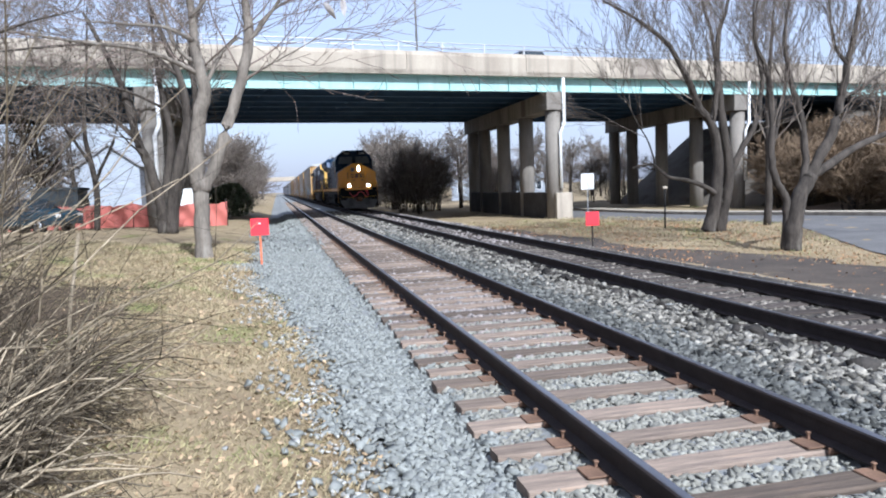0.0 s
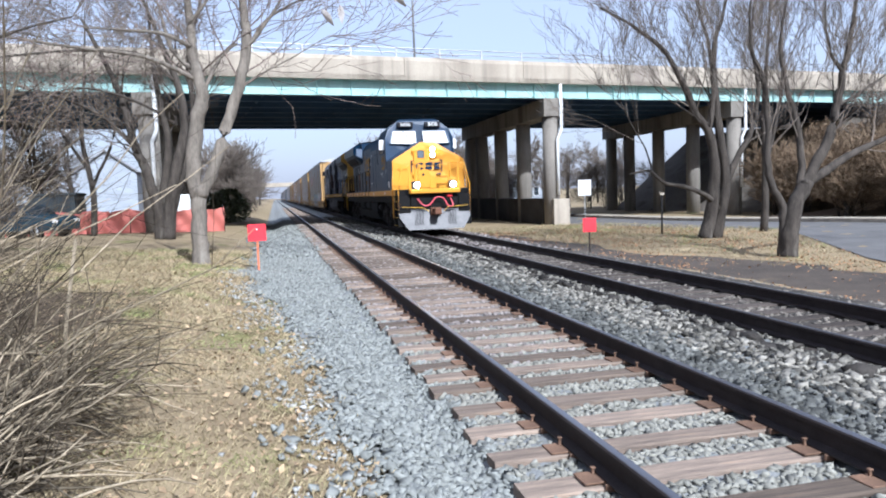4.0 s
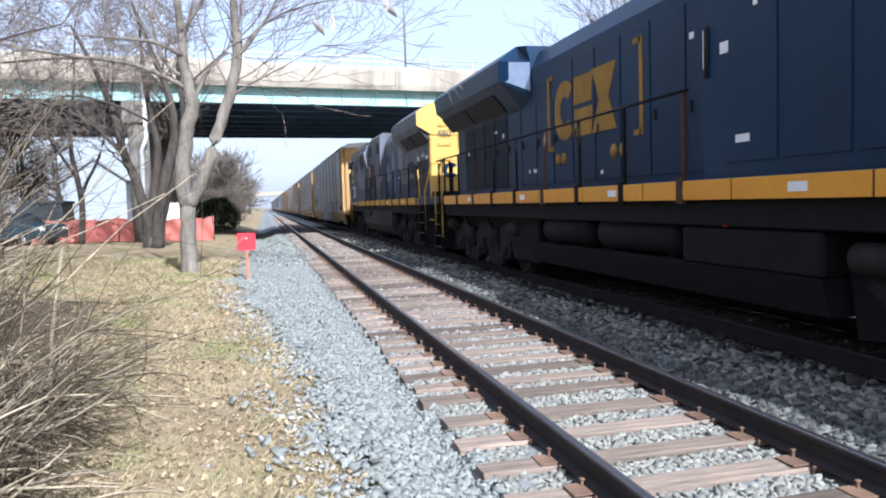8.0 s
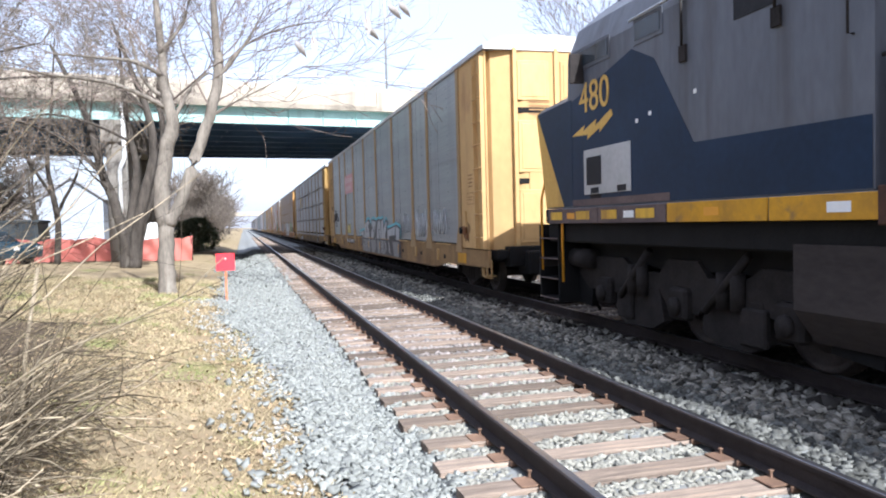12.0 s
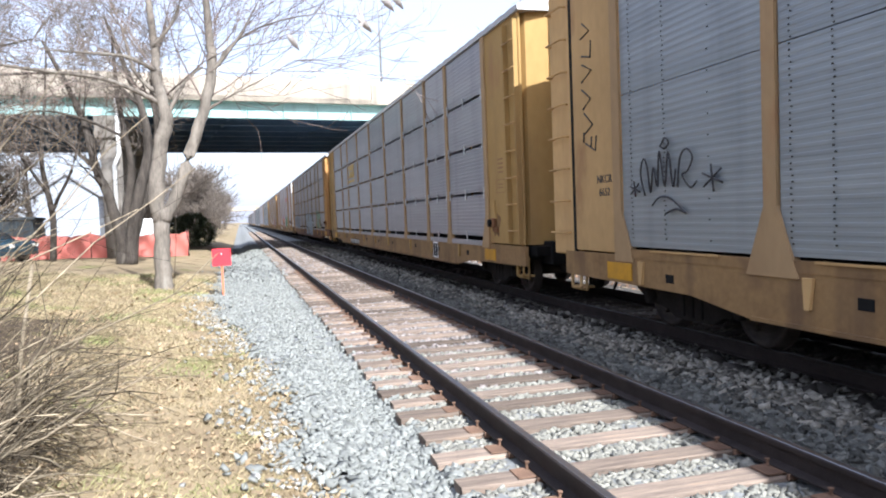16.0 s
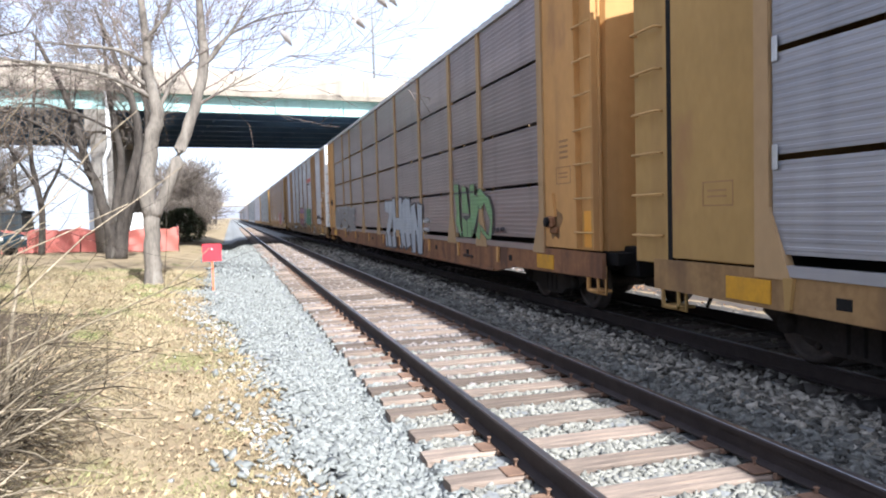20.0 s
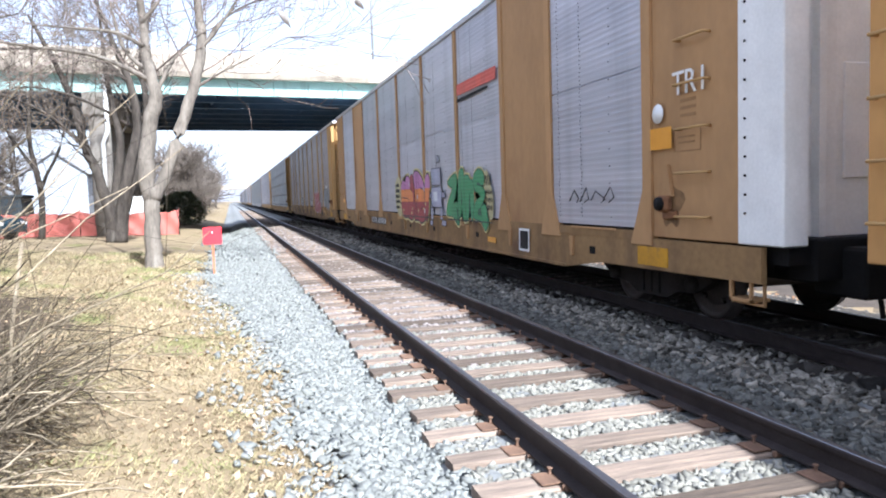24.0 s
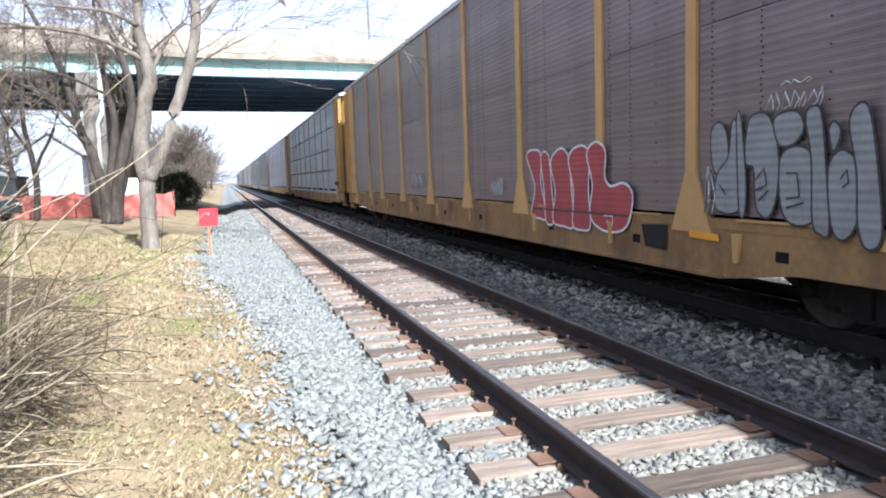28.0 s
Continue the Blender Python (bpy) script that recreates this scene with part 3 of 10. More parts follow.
# ---- tracks ----
BEHIND = [1.82 - 0.53 * k for k in range(19)]  # ties that run on past the viewer
TIE_Y = [2.35, 2.88, 3.41, 3.95, 4.48, 5.02, 5.55, 6.22, 6.68, 7.14, 7.60, 8.08, 8.60]


def rail_profile(x):
    return [(x - 0.07, -0.172), (x + 0.07, -0.172), (x + 0.07, -0.160), (x + 0.010, -0.140), (x + 0.010, -0.045), (x + 0.036, -0.036), (x + 0.036, -0.010), (x + 0.028, -0.001),
            (x - 0.028, -0.001), (x - 0.036, -0.010), (x - 0.036, -0.036), (x - 0.010, -0.045), (x - 0.010, -0.140), (x - 0.07, -0.160)]


def make_track(name, centre, rails, ties, sunk, label):
    root = thing(name, label, "railway track", kind="structure")
    for x in rails:
        r = part("rail", Shape().prism(rail_profile(x), -40, 900), M_RAIL, root, "dark rusted steel rail")
        part("rail_head", Shape().prism([(x - 0.027, -0.003), (x + 0.027, -0.003), (x + 0.023, 0.003), (x - 0.023, 0.003)], -40, 900), M_RAILDULL if sunk else M_RAILTOP, r, "dull running surface" if sunk else "shiny worn running surface")
    rng = random.Random(len(name))
    tie_meshes = []
    for k in range(6):
        s = Shape()
        n = 8
        w, hgt = 0.112 + rng.uniform(-0.008, 0.008), 0.17
        v, f = [], []
        for i in range(n + 1):
            y = -1.35 + 2.7 * i / n
            for px, pz in ((-w, -hgt), (-w, -0.012), (-w + 0.012, 0), (w - 0.012, 0), (w, -0.012), (w, -hgt)):
                v.append((y + rng.uniform(-0.006, 0.006) * (i in (0, n)), px + rng.uniform(-0.005, 0.005), pz + rng.uniform(-0.006, 0.004)))
        for i in range(n):
            for j in range(6):
                f.append((i * 6 + j, i * 6 + (j + 1) % 6, (i + 1) * 6 + (j + 1) % 6, (i + 1) * 6 + j))
        f += [tuple(range(6))[::-1], tuple(n * 6 + j for j in range(6))]
        s.add(v, f)
        me = s.mesh("tie")
        me.materials.append(M_TIEDARK if sunk else M_TIE)
        tie_meshes.append(me)
    ps = Shape().box(-0.20, 0.20, -0.09, 0.09, -0.004, 0.010, 0.004)
    plate = ps.mesh("tie_plate")
    plate.materials.append(M_RUST)
    ss = Shape().box(-0.009, 0.009, -0.009, 0.009, -0.03, 0.030, 0.003).box(-0.016, 0.016, -0.014, 0.014, 0.028, 0.042, 0.004)
    spike = ss.mesh("spike")
    spike.materials.append(M_RUST)
    anchor = Shape().box(-0.09, 0.09, -0.012, 0.012, -0.03, 0.012, 0.005).mesh("rail_anchor")
    anchor.materials.append(M_RUST)
    for y in ties:
        jx, jr, jz = rng.uniform(-0.03, 0.03), rng.uniform(-1.2, 1.2), rng.uniform(-0.008, 0.004)
        part("tie", rng.choice(tie_meshes), None, root, m=pose(centre + jx, y, -0.180 - sunk + jz, 0, 0, jr))
        if y < 26 and not sunk:
            for x in rails:
                part("tie_plate", plate, None, root, m=pose(x, y, -0.178))
                for sx, sy in ((-0.088, 0.05), (0.088, -0.05)):
                    part("spike", spike, None, root, m=pose(x + sx, y + sy, -0.166 + rng.uniform(-0.004, 0.012), rng.uniform(-6, 6), rng.uniform(-6, 6)))
                if y < 14:
                    part("rail_anchor", anchor, None, root, m=pose(x, y - 0.135, -0.178))
    return root


def tie_rows(start, end, seed):
    rng = random.Random(seed)
    y, out = start, []
    while y < end:
        out.append(y)
        y += 0.525 + rng.uniform(-0.05, 0.05)
    return out


make_track("near_track", NEAR, RAILS[:2], TIE_Y + tie_rows(9.16, 130, 5) + BEHIND, 0.0, "railway track of dark rails on weathered brown timber ties")
make_track("far_track", FAR, RAILS[2:], tie_rows(0.5, 110, 6) + [y - 1.9 for y in BEHIND], 0.004, "railway track half buried in pale crushed stone")


def make_stones():
    rng = np.random.default_rng(11)
    ties_near = np.array(BEHIND[::-1] + TIE_Y + tie_rows(9.16, 130, 5))
    ties_far = np.array([y - 1.9 for y in BEHIND[::-1]] + tie_rows(0.5, 110, 6))
    corners = np.array([(x, y, z) for x in (-1, 1) for y in (-1, 1) for z in (-1, 1)], float)
    quads = np.array([(0, 1, 3, 2), (4, 6, 7, 5), (0, 4, 5, 1), (2, 3, 7, 6), (0, 2, 6, 4), (1, 5, 7, 3)])

    def clear(x, y, ties, centre):
        i = np.clip(np.searchsorted(ties, y), 1, len(ties) - 1)
        d = np.minimum(np.abs(ties[i] - y), np.abs(ties[i - 1] - y))
        return (np.abs(x - centre) > 1.36) | ((centre < 4) & (x > 3.52)) | (d > 0.125) | (rng.random(len(x)) < 0.05)

    def patch(name, x0, x1, y0, y1, per_m2, size, material, label, lift=0.0):
        n = int((x1 - x0) * (y1 - y0) * per_m2)
        x, y = rng.uniform(x0, x1, n), rng.uniform(y0, y1, n)
        ok = (rng.random(n) < 0.04 + 0.96 * smoothstep(-0.28, 0.42, x - bed_edge(y) - 0.1 * np.sin(2.1 * y) - 0.06 * np.sin(5.3 * y)) ** 1.7) & (x > bed_edge(y) - 0.7 * rng.random(n) ** 0.8) & clear(x, y, ties_near, NEAR) & clear(x, y, ties_far, FAR)
        if name in ("middle_ballast", "oily_ballast"):  # lies in drifts
            drift = np.sin(2.3 * y + 1.7 * x) + np.sin(5.1 * y - 6.0 * x) * 0.7 + np.sin(0.9 * y + 4.0 * x)
            ok &= rng.random(n) < 0.84 + 0.22 * drift
        for r in RAILS:
            ok &= np.abs(x - r) > 0.085
        heap(name, x[ok], y[ok], size, material, label, lift)

    def loose(x, y, size, material):
        heap("edge_stones", x, y, size, material, "scattered pale stones at the grass edge", -0.012)

    def heap(name, x, y, size, material, label, lift):
        n = len(x)
        sz = size * rng.uniform(0.55, 1.35, n)
        z = bed_height(x, y) + 0.03 + sz * rng.uniform(-0.15, 0.2, n) + lift
        z -= 0.06 * smoothstep(7.7, 8.45, x)
        p = corners[None] * (rng.uniform(0.5, 1.15, (n, 1, 3)) * np.array([1.2, 1.2, 0.5])) * (1 + rng.normal(0, 0.24, (n, 8, 3)))
        q = np.concatenate([np.cos(yaw := rng.uniform(0, np.pi, n))[:, None], rng.normal(0, 0.24, (n, 2)), np.sin(yaw)[:, None]], 1)
        q /= np.linalg.norm(q, axis=1, keepdims=True)
        w, a, b, c = q.T
        rot = np.stack([1 - 2 * (b * b + c * c), 2 * (a * b - w * c), 2 * (a * c + w * b), 2 * (a * b + w * c), 1 - 2 * (a * a + c * c), 2 * (b * c - w * a),
                        2 * (a * c - w * b), 2 * (b * c + w * a), 1 - 2 * (a * a + b * b)], -1).reshape(n, 3, 3)
        v = np.einsum("nij,nkj->nki", rot, p) * sz[:, None, None] + np.stack([x, y, z], -1)[:, None, :]
        f = (quads[None] + (np.arange(n) * 8)[:, None, None]).reshape(-1, 4)
        tagged(new(name, soup(name, v.reshape(-1, 3), f, material)), label, "gravel", kind="stuff")

    patch("shoulder_ballast", -0.9, 1.42, 2.0, 9.0, 1050, 0.0255, M_STONE, "loose angular blue-grey crushed stone on the shoulder")
    patch("shoulder_ballast", -1.2, 1.42, 9.0, 22.0, 420, 0.0235, M_STONE, "loose angular blue-grey crushed stone on the shoulder")
    patch("shoulder_ballast", -1.5, 1.42, 22.0, 60.0, 55, 0.05, M_STONE, "loose angular blue-grey crushed stone on the shoulder")
    patch("crib_ballast", 1.36, 3.5, 2.0, 9.0, 780, 0.0205, M_STONE_CRIB, "grey crushed stone packed between the ties")
    patch("crib_ballast", 1.36, 3.5, 7.0, 24.0, 230, 0.024, M_STONE_DUSTY, "dusty reddish crushed stone packed between the ties")
    patch("crib_ballast", 1.36, 3.5, 24.0, 60.0, 40, 0.045, M_STONE_DUSTY, "dusty reddish crushed stone packed between the ties")
    patch("middle_ballast", 3.48, 4.32, 2.0, 11.0, 660, 0.029, M_STONE_BLUE, "blue-grey crushed stone between the two tracks", 0.01)
    patch("middle_ballast", 4.05, 5.40, 2.0, 11.0, 430, 0.032, M_STONE_PALE, "pale and dark crushed stone heaped beside the far track", 0.012)
    patch("middle_ballast", 3.48, 4.32, 11.0, 26.0, 230, 0.036, M_STONE_BLUE, "blue-grey crushed stone between the two tracks", 0.01)
    patch("middle_ballast", 4.05, 5.40, 11.0, 26.0, 170, 0.038, M_STONE_PALE, "pale and dark crushed stone heaped beside the far track", 0.012)
    patch("middle_ballast", 3.48, 5.42, 26.0, 60.0, 45, 0.05, M_STONE_PALE, "pale crushed stone heaped between the two tracks")
    patch("oily_ballast", 4.95, 5.42, 2.0, 11.0, 60, 0.034, M_STONE_OILY, "oil-darkened crushed stone beside the far rail", 0.005)
    patch("oily_ballast", 4.95, 5.42, 11.0, 26.0, 60, 0.03, M_STONE_OILY, "oil-darkened crushed stone beside the far rail", 0.005)
    patch("far_ballast", 5.42, 8.5, 2.0, 20.0, 240, 0.03, M_STONE_BROWN, "dark brownish crushed stone filling the far track")
    patch("far_ballast", 5.42, 8.5, 20.0, 60.0, 40, 0.05, M_STONE_DUSTY, "brownish crushed stone filling the far track")
    # oil-black lumps at the far tie ends
    ends = np.repeat(ties_far[(ties_far > 2) & (ties_far < 30)], 3)
    heap("oily_ballast", rng.uniform(4.78, 5.06, len(ends)), ends + rng.normal(0, 0.06, len(ends)), 0.062, M_STONE_OILY, "oil-black lumps at the buried tie ends", 0.03)
    # scattered pale stones trodden into the grass edge
    n = 1300
    y = 2.3 + 16 * rng.random(n) ** 1.4
    x = bed_edge(y) - 0.55 * np.abs(rng.normal(0, 0.55, n))
    keep = (np.sin(3.1 * y + 2 * x) + np.sin(1.7 * y - 4 * x) > -0.6)
    loose(x[keep], y[keep], 0.017, M_STONE_EDGE)
    # the bed runs on past the viewer
    patch("shoulder_ballast", -0.9, 1.42, -6.0, 2.0, 420, 0.036, M_STONE, "loose angular blue-grey crushed stone on the shoulder")
    patch("crib_ballast", 1.36, 3.5, -6.0, 2.0, 380, 0.028, M_STONE_CRIB, "grey crushed stone packed between the ties")
    patch("middle_ballast", 3.48, 5.40, -6.0, 2.0, 380, 0.036, M_STONE_PALE, "pale and dark crushed stone heaped beside the far track", 0.012)
    patch("far_ballast", 5.42, 8.5, -6.0, 2.0, 160, 0.036, M_STONE_BROWN, "dark brownish crushed stone filling the far track")


make_stones()


# ---- the road bridge ----
BR = Matrix.Translation((0, 40.0, 0)) @ pose(0, 0, 0, 0, 0, math.degrees(math.atan(SKEW)))


def make_bridge():
    root = thing("road_bridge", "highway bridge with concrete parapet and pale teal steel girders over the railway", "bridge", BR, kind="structure")
    part("deck", Shape().box(-60, 75, -0.5, 20.1, 7.96, 8.2), M_CONCRETE, root, "concrete deck slab")
    s = Shape()
    for x in np.arange(-60, 75, 7.5):
        s.prism([(-0.5, 7.94), (-0.5, 9.0), (-0.42, 9.23), (-0.2, 9.23), (-0.1, 8.3), (-0.1, 7.94)], x + 0.012, x + 7.488, "x")
    part("parapet", s, M_CONCRETE, root, "weathered tan concrete parapet with joints")
    part("parapet", Shape().prism([(20.1, 7.94), (20.1, 9.23), (19.85, 9.23), (19.7, 7.94)], -60, 75, "x"), M_CONCRETE, root)
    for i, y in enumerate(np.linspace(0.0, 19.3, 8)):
        # only the outer girder keeps the plain teal; inner ones carry painted shade
        m = M_TEAL if i == 0 else M_TEALSHADE
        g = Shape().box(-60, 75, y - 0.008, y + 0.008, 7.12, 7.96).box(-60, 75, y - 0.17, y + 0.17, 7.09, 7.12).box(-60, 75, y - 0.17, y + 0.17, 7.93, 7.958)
        part("girder", g, m, root, "pale teal steel girder" if i == 0 else "teal steel girder with under-deck shade in its colour")
    st = Shape().box(-0.006, 0.006, -0.14, 0.0, 7.12, 7.93)
    me = st.mesh("stiffener")
    me.materials.append(M_TEAL)
    for x in np.arange(-24, 48, 1.9):
        part("stiffener", me, None, root, m=pose(x, -0.008, 0))
    for y in np.linspace(0.0, 19.3, 8)[:-1]:
        for x in np.arange(-24, 48, 6.0):
            part("cross_brace", Shape().box(x - 0.04, x + 0.04, y + 0.02, y + 2.74, 7.3, 7.7), M_TEALSHADE, root)
    for z in (9.48, 9.73):
        part("guard_rail", Shape().tube([(-60, -0.33, z), (75, -0.33, z)], 0.035, 6), M_STEELRAIL, root, "galvanised tube rail")
    post = Shape().box(-0.05, 0.05, -0.36, -0.30, 9.2, 9.76, 0.01).mesh("rail_post")
    post.materials.append(M_STEELRAIL)
    for k in range(-14, 17):
        part("rail_post", post, None, root, m=pose(1.86 + 2.62 * k, 0, 0))
    # bents
    inv = BR.inverted()
    for bx, base, off in ((16.95, -0.75, 0.0), (31.3, -1.0, 0.0), (-6.0, -0.2, 0.0)):
        # each bent runs along the railway
        o = inv @ Vector((bx, 40 + SKEW * bx, 0))
        d = (inv.to_3x3() @ Vector((0, 1, 0)))
        turn = pose(o.x, o.y, 0, 0, 0, math.degrees(math.atan2(-d.x, d.y)))
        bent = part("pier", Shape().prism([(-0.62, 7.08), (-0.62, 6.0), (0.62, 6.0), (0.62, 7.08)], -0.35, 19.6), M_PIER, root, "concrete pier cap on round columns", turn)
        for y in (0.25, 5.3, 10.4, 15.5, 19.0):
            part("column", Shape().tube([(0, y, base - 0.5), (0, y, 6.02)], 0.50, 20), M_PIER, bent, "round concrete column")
        if bx > 16 and bx < 20:
            # dark by colour, standing in for shade under the deck
            part("crash_wall", Shape().box(-0.42, 0.42, 0.9, 19.5, base - 0.4, 0.95, 0.03), M_WALLSHADE, bent, "concrete crash wall between the columns, deck shade in its colour")
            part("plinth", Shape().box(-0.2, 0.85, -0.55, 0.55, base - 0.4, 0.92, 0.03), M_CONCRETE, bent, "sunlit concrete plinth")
        ps = Shape().tube([(0.45, -0.42, 7.9), (0.45, -0.42, 5.2), (0.2, -0.36, 4.6), (0.2, -0.36, 1.2)], 0.10, 8)
        part("downpipe", ps, M_WHITE, bent, "white drain pipe")
    # abutment slope
    s = Shape().prism([(34.0, -1.1), (44.0, 6.2), (75.0, 6.2), (75.0, -1.5), (34.0, -1.5)], 1.0, 19.0)
    part("abutment_slope", s, M_SLOPESHADE, root, "sloping concrete bank under the bridge end")
    part("abutment", Shape().box(-75, -40, 0.5, 19.3, -1, 7.08), M_CONCRETE, root, "concrete bridge abutment")
    part("embankment", Shape().prism([(35.0, -1.2), (43.0, 5.6), (75.0, 7.6), (75.0, -1.2)], -14.0, 0.6), M_BRUSHFLOOR, root, "brown brushy earth bank")
    # light pole on the bridge
    lp = thing("street_lamp", "thin grey lamp pole standing on the bridge parapet", "street lamp", BR @ pose(8.2, -0.3, 9.2))
    part("pole", Shape().tube([(0, 0, 0), (0, 0, 9.0)], [0.07, 0.045], 8), M_STEELRAIL, lp)
    part("arm", Shape().tube([(0, 0, 8.8), (0, 1.2, 9.4), (0, 2.2, 9.5)], 0.03, 6), M_STEELRAIL, lp)
    part("lamp_head", Shape().box(-0.15, 0.15, 2.0, 2.6, 9.42, 9.54, 0.03), M_STEELRAIL, lp)
    # a further overpass down the line
    fb = thing("far_overpass", "pale concrete overpass far down the line", "bridge", pose(0, 330, 0), kind="structure")
    part("deck", Shape().box(-70, 70, 0, 12, 6.6, 8.4), M_CONCRETE, fb)
    for x in (-9, 15):
        part("pier", Shape().box(x - 0.8, x + 0.8, 0.5, 11.5, -0.5, 6.6), M_CONCRETE, fb)


make_bridge()


def make_sign(x, y, foot, w, hgt, centre, face, post, label, turn=0):
    s = thing("trackside_sign", label, "sign", pose(x, y, 0, 0, 0, turn))
    part("post", Shape().box(-0.022, 0.022, -0.012, 0.012, foot - 0.15, centre + hgt * 0.42, 0.005), post, s)
    board = part("board", Shape().box(-w / 2, w / 2, -0.03, -0.014, centre - hgt / 2, centre + hgt / 2, 0.006), face, s)
    return s, board


sg, board = make_sign(-0.45, 18.0, -0.28, 0.43, 0.41, 0.775, M_RED, M_ORANGE, "square red reflective board on a thin orange stake in the gravel", 2)
for z in (0.84,):
    part("mark", Shape().box(-0.014, 0.014, -0.036, -0.031, z, z + 0.035), M_WHITE, board, "small pale mark")
make_sign(8.74, 19.2, -0.40, 0.40, 0.40, 0.50, M_RED, M_GRIMELIGHT, "square red board on a thin dark stake in the verge", -4)
make_sign(14.9, 33.2, -0.60, 0.66, 0.78, 1.55, M_WHITE, M_STEELRAIL, "white rectangular sign on a grey steel post in the grass", -5)
bp = thing("marker_post", "short dark marker post standing on the verge", "post", pose(14.95, 26.0, -0.45))
part("post", Shape().tube([(0, 0, -0.1), (0, 0, 1.65)], 0.035, 8), M_GRIME, bp)
part("cap", Shape().box(-0.09, 0.09, -0.05, 0.05, 1.6, 1.7, 0.01), M_CONCRETE, bp)


# ---- the train ----
def text_mesh(body, size, name="number"):
    """Built-in letters as a flat raised mesh, centred, facing -y."""
    cu = bpy.data.curves.new(name, "FONT")
    cu.body, cu.size, cu.extrude, cu.align_x, cu.align_y = body, size, 0.004, "CENTER", "CENTER"
    tmp = bpy.data.objects.new(name, cu)
    scene.collection.objects.link(tmp)
    me = bpy.data.meshes.new_from_object(tmp.evaluated_get(bpy.context.evaluated_depsgraph_get()))
    bpy.data.objects.remove(tmp)
    bpy.data.curves.remove(cu)
    return me


def lettering(name, body, size, material, parent, m, label=""):
    me = text_mesh(body, size, name)
    me.materials.clear()
    me.materials.append(material)
    return part(name, me, None, parent, label, m)


def open_ring(cu, cw, ru, rw, inner, a0, a1, lo, hi, axis):
    """One connected piece: part of a flat ring, centred at (cu, cw) in the plane across axis, between lo and hi."""
    n = 16
    loop = []
    for k, r in ((range(n + 1), 1.0), (range(n, -1, -1), inner)):
        for i in k:
            a = a0 + (a1 - a0) * i / n
            loop.append((cu + r * ru * math.cos(a), cw + r * rw * math.sin(a)))
    m = len(loop)
    at = (lambda p, z: (z, p[0], p[1])) if axis == "x" else (lambda p, z: (p[0], z, p[1]))
    v = [at(p, lo) for p in loop] + [at(p, hi) for p in loop]
    f = [(i, (i + 1) % m, m + (i + 1) % m, m + i) for i in range(m)]
    for o in (0, m):
        f += [(o + i, o + i + 1, o + m - 2 - i, o + m - 1 - i) for i in range(n)]
    return Shape().add(v, f)


def side_pose(side, y, z, out=1.0):
    """A pose on a vehicle's flank whose x runs along the reading direction."""
    return pose(side * out, y, z, 90, 0, 90 * side)


def wheel_mesh(r):
    s = Shape()
    for x in (-0.755, 0.755):
        sg = 1 if x > 0 else -1
        rim = [(x - 0.07 * sg, r + 0.028), (x - 0.04 * sg, r + 0.028), (x - 0.035 * sg, r), (x + 0.065 * sg, r - 0.008), (x + 0.07 * sg, r - 0.07), (x + 0.03 * sg, r - 0.08), (x + 0.01 * sg, 0.18), (x + 0.08 * sg, 0.13), (x + 0.08 * sg, 0.0)]
        n = 28
        v, f = [], []
        for k in range(n):
            a = 2 * math.pi * k / n
            for px, pr in rim:
                v.append((px, pr * math.cos(a), pr * math.sin(a)))
        q = len(rim)
        for k in range(n):
            for j in range(q - 1):
                f.append((k * q + j, k * q + j + 1, ((k + 1) % n) * q + j + 1, ((k + 1) % n) * q + j))
        s.add(v, f, True)
        for k in range(n):
            a = 2 * math.pi * k / n
        s.tube([(x - 0.06 * sg, 0, 0), (x + 0.02 * sg, 0, 0)], r - 0.05, 24)
        for k in range(4):
            a = math.pi / 4 + k * math.pi / 2
            s.tube([(x + 0.02 * sg, 0.30 * math.cos(a) * r * 2, 0.30 * math.sin(a) * r * 2), (x + 0.05 * sg, 0.30 * math.cos(a) * r * 2, 0.30 * math.sin(a) * r * 2)], 0.035, 6)
    s.tube([(-0.75, 0, 0), (0.75, 0, 0)], 0.09, 10)
    me = s.mesh("wheelset")
    me.materials.append(M_WHEEL)
    return me


WHEEL_BIG, WHEEL_SMALL = wheel_mesh(0.50), wheel_mesh(0.42)
WHEELSETS = []  # (object, radius, y and z on its vehicle, sign)


